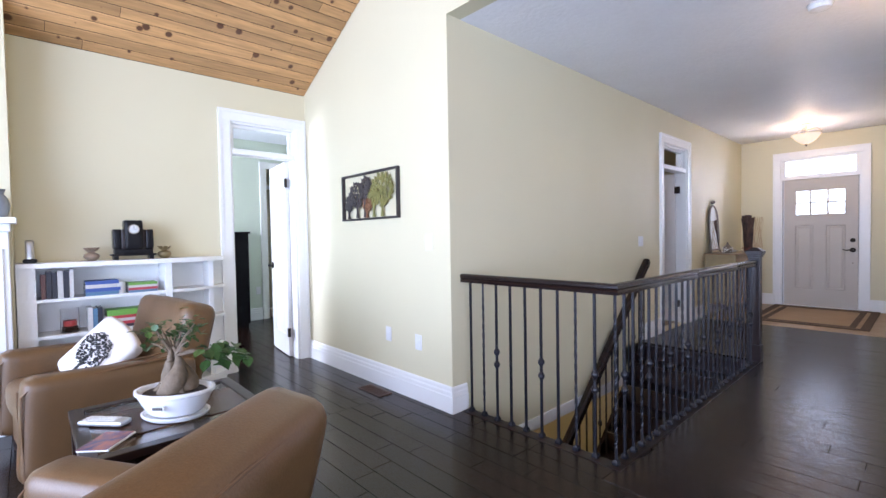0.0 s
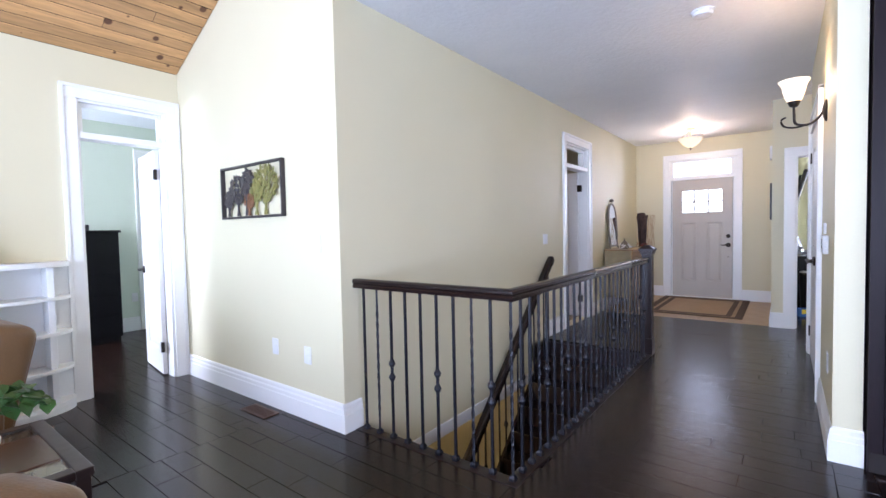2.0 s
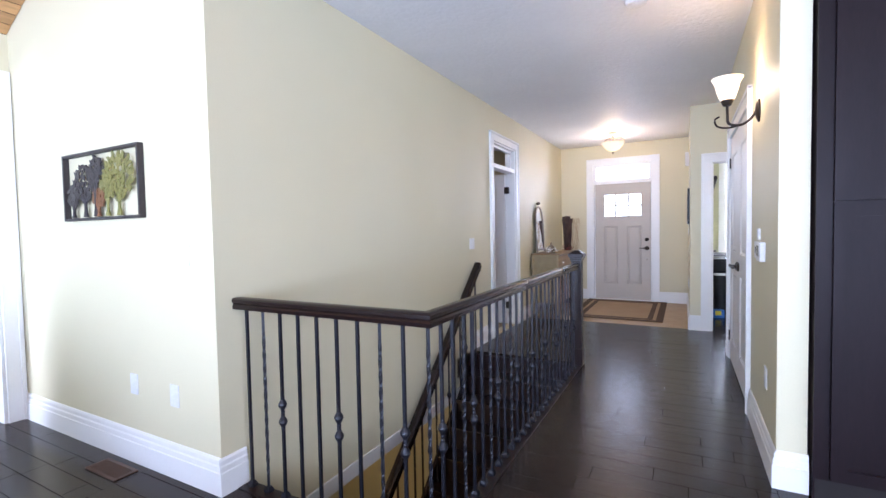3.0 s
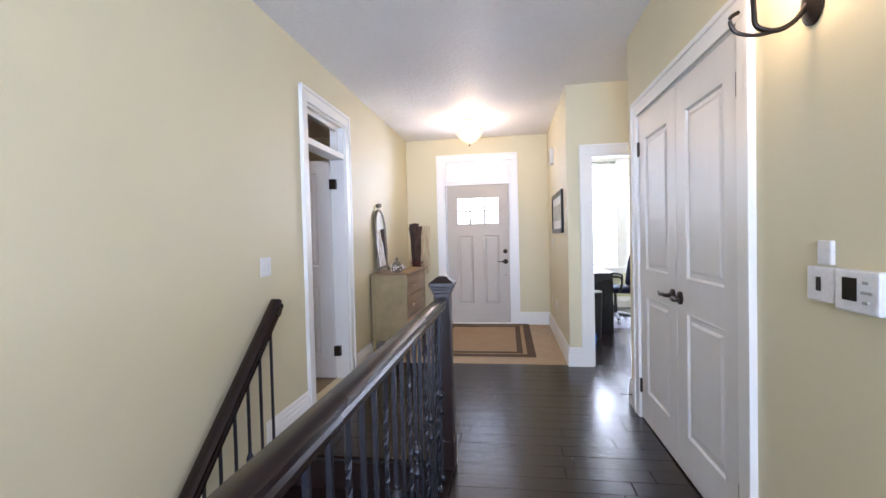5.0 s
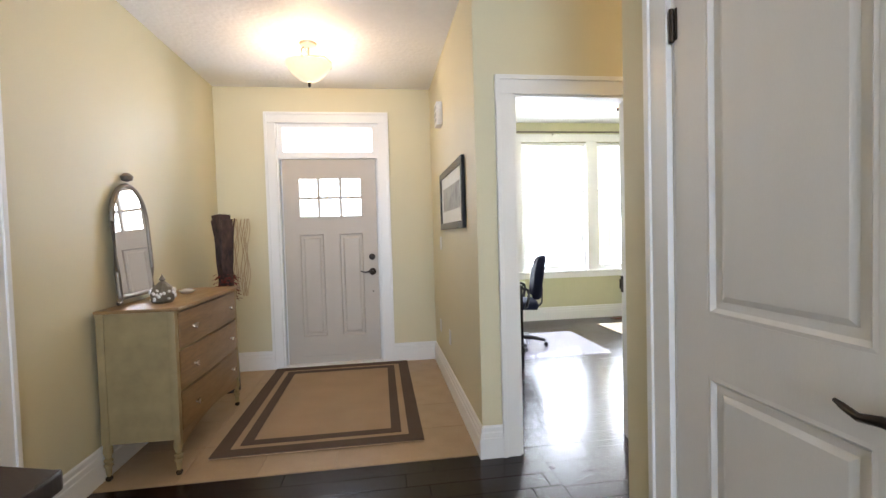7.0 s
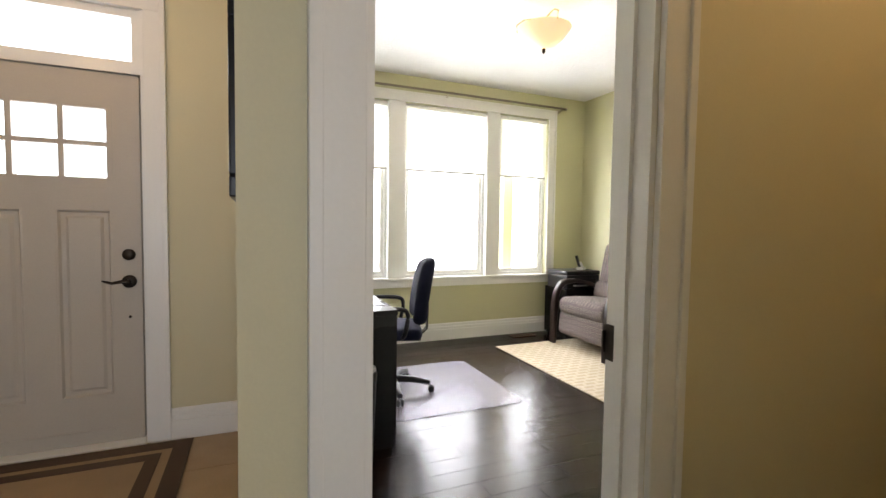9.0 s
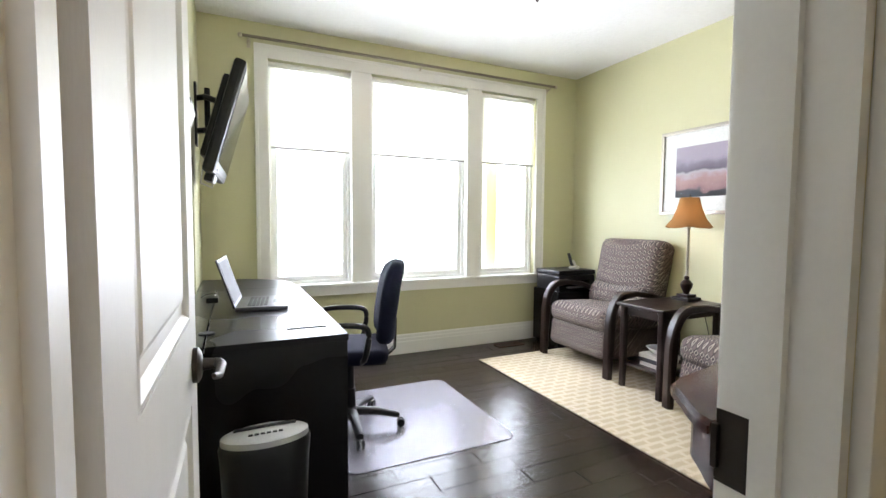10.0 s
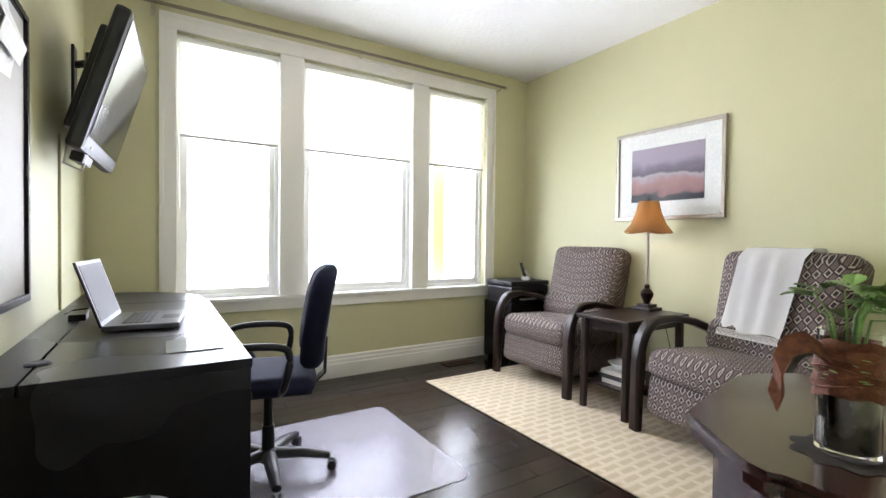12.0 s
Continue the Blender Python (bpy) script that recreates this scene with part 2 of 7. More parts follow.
SHADE = thin_cloth("roller_shade_cloth", (0.86, 0.86, 0.80), 0.55)
NAVY = paint("navy_chair_fabric", (0.011, 0.013, 0.032), 0.9, grain=300, bump=0.3, spec=0.15)
BLACKP = paint("black_plastic", (0.010, 0.010, 0.012), 0.38, grain=200, bump=0.04, spec=0.3)
SCREEN = paint("glossy_dark_screen", (0.01, 0.01, 0.012), 0.08, bump=0)
DARKSTEEL = paint("dark_silver_laptop_case", (0.09, 0.09, 0.10), 0.3, 0.6, grain=200, bump=0.02)
STEEL = paint("silver_plastic", (0.5, 0.5, 0.5), 0.3, 0.6, grain=200, bump=0.03)
MATTSCR = paint("matt_laptop_screen", (0.035, 0.035, 0.04), 0.55, bump=0, spec=0.1)
FROST = paint("alabaster_glass_lit", (1.0, 0.80, 0.52), 0.4, vary=0.03, bump=0, emit=0.85)
FROST2 = paint("white_glass_lit", (1.0, 0.82, 0.55), 0.4, vary=0.02, bump=0, emit=1.3)
LAMPSH = thin_cloth("amber_lampshade", (0.26, 0.14, 0.06), 0.4)
PLASTIC = paint("white_switch_plastic", (0.80, 0.80, 0.80), 0.35, bump=0)
CERAMIC = paint("white_glazed_ceramic", (0.82, 0.83, 0.85), 0.15, vary=0.01, bump=0.02)
SOIL = paint("potting_soil", (0.035, 0.022, 0.015), 0.95, grain=120, bump=0.8)
BARK = paint("pale_ficus_bark", (0.20, 0.15, 0.10), 0.75, vary=0.2, grain=50, bump=0.5)
LEAF = paint("ficus_leaf", (0.045, 0.11, 0.025), 0.4, vary=0.2, piece=0.35, bump=0.05)
LEAF2 = paint("bright_green_leaf", (0.13, 0.26, 0.05), 0.4, vary=0.2, piece=0.25, bump=0.05)
WOVEN = paint("rust_raffia", (0.17, 0.048, 0.018), 0.8, vary=0.35, grain=60, bump=0.6)
THROW = paint("white_wool_throw", (0.92, 0.915, 0.90), 0.95, vary=0.03, grain=220, bump=0.5)
PILLOW = paint("white_cotton_cushion", (0.74, 0.72, 0.69), 0.9, vary=0.03, grain=260, bump=0.3)
INK = paint("black_print", (0.03, 0.03, 0.03), 0.7)
PAPER = paint("white_paper", (0.80, 0.80, 0.78), 0.7, bump=0)
BOARD = paint("grey_pinboard", (0.47, 0.455, 0.42), 0.6, grain=200, bump=0.1)
SILVERF = paint("silver_frame", (0.42, 0.38, 0.33), 0.3, 0.8, grain=60, bump=0.1)
DUSK = sunset_print("dusk_seascape_print")
GREYART = paint("grey_photo_print", (0.36, 0.33, 0.30), 0.4, vary=0.35, scale=6, grain=14, bump=0)
VINYL = clear("clear_vinyl_mat", (0.86, 0.84, 0.95), 0.25, 1.3)
VINYL.node_tree.nodes["Principled BSDF"].inputs["Transmission Weight"].default_value = 0.85
DARKCAB = paint("dark_cherry_cabinet", (0.013, 0.0065, 0.008), 0.42, vary=0.15, grain=30, bump=0.04, stretch=(5, 5, 0.6), spec=0.15)
CHERRY = paint("polished_cherry_wood", (0.034, 0.012, 0.009), 0.2, vary=0.15, scale=3, grain=20, bump=0.02, stretch=(1, 5, 5))
ART1 = paint("dark_bronze_metal_leaf", (0.06, 0.05, 0.05), 0.5, 0.5, grain=90, bump=0.3)
ART2 = paint("olive_metal_leaf", (0.30, 0.28, 0.08), 0.5, 0.4, vary=0.25, grain=60, bump=0.3)
ART3 = paint("copper_metal_leaf", (0.24, 0.11, 0.05), 0.5, 0.5, grain=90, bump=0.3)
STONE = paint("pale_fireplace_surround", (0.72, 0.74, 0.72), 0.4, bump=0.02)
CARPET = paint("tan_carpet", (0.30, 0.23, 0.15), 0.95, grain=300, bump=0.5)
GRASS = paint("lawn", (0.07, 0.12, 0.03), 0.95, vary=0.3, grain=20, bump=0.5)
BOOKS = [paint("book_cover", c, 0.5, bump=0.02) for c in ((0.03, 0.03, 0.04), (0.05, 0.10, 0.32), (0.60, 0.58, 0.55), (0.16, 0.38, 0.06), (0.45, 0.05, 0.06), (0.12, 0.05, 0.04), (0.10, 0.20, 0.30))]
REDC = paint("red_candle", (0.45, 0.03, 0.03), 0.5)
VENTM = paint("brown_vent_metal", (0.10, 0.05, 0.03), 0.4, 0.4)
YELLOW = paint("yellow_card", (0.75, 0.6, 0.05), 0.6, bump=0)
BLUE = paint("blue_card", (0.03, 0.15, 0.5), 0.6, bump=0)


# ---- shape helpers ----
def box(bm, x0, x1, y0, y1, z0, z1, m=None, bev=0.0):
    """Adds a box, turned by m if given, with eased edges if bev is given."""
    r = bmesh.ops.create_cube(bm, size=1)
    vs = r["verts"]
    for v in vs:
        v.co = Vector((x0 + (v.co.x + 0.5) * (x1 - x0), y0 + (v.co.y + 0.5) * (y1 - y0), z0 + (v.co.z + 0.5) * (z1 - z0)))
    if m:
        for v in vs:
            v.co = m @ v.co
    if bev:
        es = list({e for v in vs for e in v.link_edges})
        bmesh.ops.bevel(bm, geom=es, offset=bev, segments=2, profile=0.6, affect="EDGES")
    return bm


def bx(*a, **k):
    return box(bmesh.new(), *a, **k)


def finish(name, bm, material, smooth=False):
    me = bpy.data.meshes.new(name)
    bmesh.ops.recalc_face_normals(bm, faces=bm.faces[:])
    bm.to_mesh(me)
    bm.free()
    me.materials.append(material)
    if smooth:
        for p in me.polygons:
            p.use_smooth = True
        me.set_sharp_from_angle(angle=radians(40))
    return me


def part(name, bm, material, parent, label="", smooth=False):
    ob = new(name, finish(name, bm, material, smooth))
    ob.parent = parent
    if label:
        ob["label"] = label
    return ob


def thing(name, m, label, category, group=""):
    ob = new(name)
    ob.empty_display_size = 0.1
    ob.matrix_basis = m
    return tagged(ob, label, category, group)


def single(name, bm, material, label, category, m=None, smooth=False, kind="", group=""):
    ob = new(name, finish(name, bm, material, smooth))
    if m:
        ob.matrix_basis = m
    return tagged(ob, label, category, group, kind)


def setting(name, bm, material, label="", category=""):
    return single(name, bm, material, label or name.replace("_", " "), category or name.split("_")[0], kind="structure")


def lathe(bm, profile, segs=24, m=None, sx=1.0, sy=1.0):
    rings = []
    for r, z in profile:
        ring = []
        for i in range(segs):
            a = 2 * math.pi * i / segs
            p = Vector((r * math.cos(a) * sx, r * math.sin(a) * sy, z))
            ring.append(bm.verts.new(m @ p if m else p))
        rings.append(ring)
    for a, b in zip(rings, rings[1:]):
        for i in range(segs):
            j = (i + 1) % segs
            bm.faces.new((a[i], a[j], b[j], b[i]))
    bm.faces.new(rings[0][::-1])
    bm.faces.new(rings[-1])
    return bm


def tube(bm, pts, radius, segs=8, flat=1.0, up=(0, 0, 1)):
    """Sweeps a round or flattened section along pts; radius may be a list."""
    pts = [Vector(p) for p in pts]
    rads = radius if isinstance(radius, (list, tuple)) else [radius] * len(pts)
    rings = []
    for i, p in enumerate(pts):
        d = (pts[min(i + 1, len(pts) - 1)] - pts[max(i - 1, 0)]).normalized()
        side = d.cross(Vector(up))
        if side.length < 1e-3:
            side = d.cross(Vector((0, 1, 0)))
        side.normalize()
        top = side.cross(d)
        rings.append([bm.verts.new(p + (side * math.cos(2 * math.pi * k / segs) + top * math.sin(2 * math.pi * k / segs) * flat) * rads[i]) for k in range(segs)])
    for a, b in zip(rings, rings[1:]):
        for i in range(segs):
            j = (i + 1) % segs
            bm.faces.new((a[i], a[j], b[j], b[i]))
    bm.faces.new(rings[0][::-1])
    bm.faces.new(rings[-1])
    return bm


def strap(bm, pts, width_axis, w, th):
    """A flat bent board: rectangular section, w along width_axis, th across the path."""
    pts = [Vector(p) for p in pts]
    wa = Vector(width_axis).normalized()
    rings = []
    for i, p in enumerate(pts):
        d = (pts[min(i + 1, len(pts) - 1)] - pts[max(i - 1, 0)]).normalized()
        nrm = d.cross(wa).normalized()
        t = th[i] if isinstance(th, (list, tuple)) else th
        c = min(w, t) * 0.18
        a, b = w / 2, t / 2
        rings.append([bm.verts.new(p + wa * u + nrm * v) for u, v in ((c - a, -b), (a - c, -b), (a, c - b), (a, b - c), (a - c, b), (c - a, b), (-a, b - c), (-a, c - b))])
    for a, b in zip(rings, rings[1:]):
        for i in range(8):
            j = (i + 1) % 8
            bm.faces.new((a[i], a[j], b[j], b[i]))
    bm.faces.new(rings[0][::-1])
    bm.faces.new(rings[-1])
    return bm


def cushion(bm, sx, sy, sz, r, m=None, puff=0.0, cuts=9):
    """A soft block about the origin with rounded edges and a swollen top."""
    c = bmesh.new()
    bmesh.ops.create_cube(c, size=2)
    bmesh.ops.subdivide_edges(c, edges=c.edges[:], cuts=cuts, use_grid_fill=True)
    h = Vector((sx / 2, sy / 2, sz / 2))
    for v in c.verts:
        u = Vector([math.copysign(abs(k) ** 0.6, k) for k in v.co])
        p = Vector((u.x * h.x, u.y * h.y, u.z * h.z))
        inner = Vector([max(-(hh - r), min(hh - r, k)) for k, hh in zip(p, h)])
        d = p - inner
        if d.length > 1e-6:
            p = inner + d.normalized() * r
        p.z *= 1 + puff * (1 - u.x ** 2) * (1 - u.y ** 2)
        p.y *= 1 + puff * 0.3 * (1 - u.x ** 2) * (1 - u.z ** 2)
        v.co = m @ p if m else p
    me = bpy.data.meshes.new("tmp")
    c.to_mesh(me)
    c.free()
    bm.from_mesh(me)
    bpy.data.meshes.remove(me)
    return bm


def prism(bm, outline, z0, z1, m=None):
    """A flat slab with the given outline in x and y."""
    lo = [bm.verts.new((m @ Vector((x, y, z0))) if m else (x, y, z0)) for x, y in outline]
    hi = [bm.verts.new((m @ Vector((x, y, z1))) if m else (x, y, z1)) for x, y in outline]
    k = len(outline)
    bm.faces.new(lo[::-1])
    bm.faces.new(hi)
    for i in range(k):
        bm.faces.new((lo[i], lo[(i + 1) % k], hi[(i + 1) % k], hi[i]))
    return bm


# stands a flat slab drawn in x, y up against a wall: x stays, y becomes height
UPX = Matrix(((0, 0, 1, 0), (1, 0, 0, 0), (0, 1, 0, 0), (0, 0, 0, 1)))
UPY = Matrix(((1, 0, 0, 0), (0, 0, -1, 0), (0, 1, 0, 0), (0, 0, 0, 1)))


def wall_with_holes(bm, along, a0, a1, b0, b1, z0, z1, holes):
    """A wall between a0 and a1 along 'x' or 'y', from b0 to b1 across it; holes are (a, a, z, z)."""
    def put(p, q, r, s):
        if q - p > 1e-4 and s - r > 1e-4:
            box(bm, *((p, q, b0, b1) if along == "x" else (b0, b1, p, q)), r, s)
    if holes and all(h[2] <= z0 + 1e-6 for h in holes):
        line = [(a0, z0)]
        for h0, h1, hz0, hz1 in sorted(holes):
            line += [(h0, z0), (h0, hz1), (h1, hz1), (h1, z0)]
        line += [(a1, z0), (a1, z1), (a0, z1)]
        ends = [[bm.verts.new((p, b, q) if along == "x" else (b, p, q)) for p, q in line] for b in (b0, b1)]
        for e in ends:
            bm.faces.new(e)
        for i in range(len(line)):
            j = (i + 1) % len(line)
            bm.faces.new((ends[0][i], ends[0][j], ends[1][j], ends[1][i]))
        bm.normal_update()
        bmesh.ops.triangulate(bm, faces=[f for f in bm.faces if len(f.verts) > 4])
        return bm
    cur = a0
    for h0, h1, hz0, hz1 in sorted(holes):
        put(cur, h0, z0, z1)
        put(h0, h1, z0, hz0)
        put(h0, h1, hz1, z1)
        cur = h1
    put(cur, a1, z0, z1)
    return bm


def baseboard(name, p, q, inward, h=0.185):
    """A tall stepped skirting from p to q, its face towards inward."""
    p, q, n = Vector((*p, 0)), Vector((*q, 0)), Vector((*inward, 0))
    prof = [(0.0, 0.0), (0.019, 0.0), (0.019, h * 0.62), (0.015, h * 0.64), (0.015, h * 0.78), (0.010, h * 0.82), (0.010, h * 0.94), (0.004, h), (0.0, h)]
    bm = bmesh.new()
    rings = [[bm.verts.new(e + n * d + Vector((0, 0, z))) for d, z in prof] for e in (p, q)]
    for i in range(len(prof)):
        j = (i + 1) % len(prof)
        bm.faces.new((rings[0][i], rings[0][j], rings[1][j], rings[1][i]))
    bm.faces.new(rings[0])
    bm.faces.new(rings[1][::-1])
    return setting("baseboard", bm, WHITE, "tall stepped white painted baseboard along the wall", "baseboard")


def casing(name, axis, at, out, a0, a1, top, w=0.1, bottom=0.0, sill=False):
    """Flat white trim round an opening a0..a1 on a wall plane; out is the side it stands proud of."""
    bm = bmesh.new()
    def put(p, q, r, s, d):
        lo, hi = sorted((at, at + out * d))
        box(bm, *((p, q, lo, hi) if axis == "x" else (lo, hi, p, q)), r, s, bev=0.003)
    put(a0 - w, a0, bottom, top, 0.020)
    put(a1, a1 + w, bottom, top, 0.020)
    put(a0 - w, a1 + w, top, top + w, 0.020)
    put(a0 - w - 0.004, a0 - w + 0.022, bottom, top + w, 0.029)
    put(a1 + w - 0.022, a1 + w + 0.004, bottom, top + w, 0.029)
    put(a0 - w - 0.004, a1 + w + 0.004, top + w - 0.022, top + w + 0.004, 0.0295)
    if sill:
        put(a0 - w, a1 + w, bottom - w, bottom, 0.020)
    return setting(name, bm, WHITE, "wide white painted trim round the opening", "trim")


def jamb(name, axis, b0, b1, a0, a1, top, th=0.018, bottom=0.0):
    """The lining inside an opening through a wall from b0 to b1."""
    bm = bmesh.new()
    def put(p, q, r, s):
        box(bm, *((p, q, b0, b1) if axis == "x" else (b0, b1, p, q)), r, s)
    put(a0, a0 + th, bottom, top)
    put(a1 - th, a1, bottom, top)
    put(a0 + th, a1 - th, top - th, top)
    return setting(name, bm, WHITE, "white painted lining of the doorway", "trim")


def rounded(pts, n=5):
    """Points along a smooth curve through pts."""
    pts = [Vector(p) for p in pts]
    ext = [pts[0]] + pts + [pts[-1]]
    out = []
    for a, b, c, d in zip(ext, ext[1:], ext[2:], ext[3:]):
        for k in range(n):
            u = k / n
            out.append(0.5 * (2 * b + (c - a) * u + (2 * a - 5 * b + 4 * c - d) * u ** 2 + (3 * b - a - 3 * c + d) * u ** 3))
    return out + [pts[-1]]



# ---- the large structure ----
H = 2.743            # hall ceiling
OC = 2.82            # office ceiling
XB = -2.15           # bedroom door wall
T = 0.13

setting("wall_stair", wall_with_holes(bmesh.new(), "y", 0, 7.03, -T, 0, -0.34, H, [(3.63, 4.43, 0.0, 2.35)]), CREAM, "warm cream painted wall beside the stairwell", "wall")
setting("wall_gable", wall_with_holes(bmesh.new(), "x", XB - T, -T, 0.0, T, 0, 5.2, []), CREAM, "pale cream painted gable wall of the living room", "wall")
setting("wall_gable_header", bx(-T, 6.0, 0.0, T, H + 0.15, 5.2), CREAM, "pale cream painted gable above the hall opening", "wall")
setting("wall_bedroom_door", wall_with_holes(bmesh.new(), "y", -5.6, 0.0, XB - T, XB, 0, 2.70, [(-0.74, -0.11, 0, 2.34)]), CREAM, "cream painted living room wall with a bedroom doorway", "wall")
setting("wall_front", wall_with_holes(bmesh.new(), "x", -T, 2.07, 7.03, 7.2, 0, H, [(0.56, 1.54, 0, 2.42)]), CREAM, "cream painted entry wall with the front door", "wall")
setting("wall_foyer_side", bx(2.07, 2.132, 4.93, 7.03, 0, H), CREAM, "cream painted foyer side wall", "wall")
setting("wall_office_side", bx(2.136, 2.19, 5.06, 8.64, 0, OC + 0.1), GREEN, "sage green office wall behind the desk", "wall")
setting("wall_office_door", wall_with_holes(bmesh.new(), "x", 2.132, 4.6, 4.93, 4.995, 0, H, [(2.29, 3.02, 0, 2.06)]), CREAM, "cream painted hall wall with the office doorway", "wall")
setting("wall_office_back", wall_with_holes(bmesh.new(), "x", 2.19, 5.87, 4.999, 5.06, 0, OC + 0.1, [(2.29, 3.02, 0, 2.06)]), GREEN, "sage green office wall round the doorway", "wall")
setting("wall_office_window", wall_with_holes(bmesh.new(), "x", 2.136, 6.0, 8.64, 8.80, 0, OC + 0.1, [(2.69, 5.34, 0.70, 2.55)]), GREEN, "sage green office wall round the wide window", "wall")
setting("wall_office_far", bx(5.87, 6.0, 4.999, 8.64, 0, OC + 0.1), GREEN, "sage green office wall behind the recliners", "wall")
setting("wall_closet", wall_with_holes(bmesh.new(), "y", 1.265, 3.97, 2.40, 2.52, 0, H, [(2.32, 3.70, 0, 2.10)]), CREAM, "cream painted hall wall with the closet doors", "wall")
setting("wall_closet_end", bx(2.52, 4.6, 3.84, 3.97, 0, H), CREAM, "cream painted end wall of the closet", "wall")
setting("wall_closet_back", bx(3.2, 3.3, 1.9, 3.84, 0, H), CREAM, "cream painted closet back wall", "wall")
setting("wall_passage_end", bx(4.6, 4.7, 3.84, 4.995, 0, H), CREAM, "cream painted end wall of the side passage", "wall")
setting("wall_kitchen", bx(2.52, 6.0, 1.9, 2.03, 0, H), CREAM, "cream painted kitchen wall", "wall")
# the hole here only serves the added side fill
setting("wall_living_far", wall_with_holes(bmesh.new(), "y", -5.6, 1.9, 6.0, 6.13, 0, 5.2, [(-4.3, -1.5, 0.4, 2.6)]), CREAM, "cream painted living room side wall", "wall")
setting("wall_living_window", wall_with_holes(bmesh.new(), "x", XB - T, 6.13, -5.6, -5.47, 0, 5.2, [(-1.2, 4.6, 0.25, 3.1)]), CREAM, "cream painted wall with a wide living room window", "wall")

setting("ceiling_hall", bx(-T, 4.7, T, 7.2, H, H + 0.1), CEIL, "white textured hall ceiling", "ceiling")
setting("ceiling_edge", bx(-T, 6.13, 0.0, T - 0.001, H, H + 0.15), CREAM, "cream painted edge over the hall opening", "ceiling")
setting("ceiling_kitchen", bx(4.705, 6.13, T, 2.03, H, H + 0.1), CEIL, "white textured kitchen ceiling", "ceiling")
setting("ceiling_office", bx(2.136, 6.0, 5.0, 8.8, OC, OC + 0.1), CEIL, "white textured office ceiling", "ceiling")


def pine_ceiling():
    """Sloped boards from the eave up to the ridge, and a matching far slope."""
    bm = bmesh.new()
    rise, ridge = 0.5, 1.95
    w = 0.098
    rng = random.Random(4)
    for side in (1, -1):
        n = int((ridge - XB + 0.05) * math.hypot(1, rise) / w) + 1
        for i in range(n):
            y = -5.6
            while y < -0.001:
                ln = rng.uniform(1.6, 3.4)
                y1 = min(y + ln, -0.001)
                s0, s1 = i * w, (i + 1) * w - 0.007
                k = 1 / math.hypot(1, rise)
                x0, x1 = s0 * k, s1 * k
                vs = []
                for xx, up in ((x0, 0.006), (x0 + 0.005, 0), (x1 - 0.005, 0), (x1, 0.006)):
                    px = XB - 0.0 + xx if side == 1 else 2 * ridge - XB - xx
                    vs.append((px, 2.70 + xx * rise + up))
                a = [bm.verts.new((px, y, pz)) for px, pz in vs]
                b = [bm.verts.new((px, y1 - 0.003, pz)) for px, pz in vs]
                for j in range(3):
                    bm.faces.new((a[j], b[j], b[j + 1], a[j + 1]))
                y = y1
    setting("ceiling_pine", bm, PINE, "sloped knotty pine board ceiling", "ceiling")
    up = bmesh.new()
    for side in (1, -1):
        xs = (XB - 0.2, ridge) if side == 1 else (2 * ridge - XB + 0.2, ridge)
        q = [(xs[0], -5.7, 2.62), (xs[1], -5.7, 4.77), (xs[1], 0.1, 4.77), (xs[0], 0.1, 2.62)]
        lo = [up.verts.new(p) for p in q]
        hi = [up.verts.new((p[0], p[1], p[2] + 0.12)) for p in q]
        up.faces.new(lo); up.faces.new(hi)
        for i in range(4):
            up.faces.new((lo[i], lo[(i + 1) % 4], hi[(i + 1) % 4], hi[i]))
    setting("roof_deck", up, UNDER, "dark roof deck above the pine boards", "roof")


pine_ceiling()

# floors: base slabs, with the stairwell left open
fb = bmesh.new()
for x0, x1, y0, y1 in ((-5.0, 6.1, -5.6, 0.10), (1.13, 6.1, 0.10, 2.95), (0.0, 6.1, 2.95, 5.0), (2.14, 6.1, 5.0, 8.64), (-5.0, -T, 0.10, 1.7)):
    box(fb, x0, x1, y0, y1, -0.34, -0.016)
setting("floor_base", fb, UNDER, "dark floor structure under the planks", "floor")
setting("floor_tile", bx(0.0, 2.07, 4.97, 7.03, -0.2, -0.004), TILE, "tan foyer tile floor", "floor")
setting("floor_side_room", bx(-3.2, 0.0, 2.6, 6.5, -0.2, -0.006), CARPET, "tan tiled side room floor", "floor")
setting("ground", bx(-400, 400, -400, 400, -3.2, -3.1), GRASS, "green lawn outside the house", "ground")

baseboard("b", (XB, 0.0), (-0.0, 0.0), (0, -1))
baseboard("b", (0.0, -0.019), (0.0, 0.14), (1, 0))
baseboard("b", (0.0, 2.95), (0.0, 3.53), (1, 0))
baseboard("b", (0.0, 4.53), (0.0, 7.03), (1, 0))
baseboard("b", (0.0, 7.03), (0.46, 7.03), (0, -1))
baseboard("b", (1.64, 7.03), (2.07, 7.03), (0, -1))
baseboard("b", (2.07, 4.911), (2.07, 7.03), (-1, 0))
baseboard("b", (2.07, 4.93), (2.20, 4.93), (0, -1))
baseboard("b", (3.125, 4.93), (4.6, 4.93), (0, -1))
baseboard("b", (2.40, 1.246), (2.40, 2.21), (-1, 0))
baseboard("b", (2.40, 3.81), (2.40, 3.989), (-1, 0))
baseboard("b", (2.40, 3.97), (4.6, 3.97), (0, 1))
baseboard("b", (2.40, 1.265), (2.525, 1.265), (0, -1))
baseboard("b", (2.19, 8.64), (5.87, 8.64), (0, -1))
baseboard("b", (5.87, 5.06), (5.87, 8.64), (-1, 0))
baseboard("b", (2.19, 5.80), (2.19, 8.64), (1, 0))
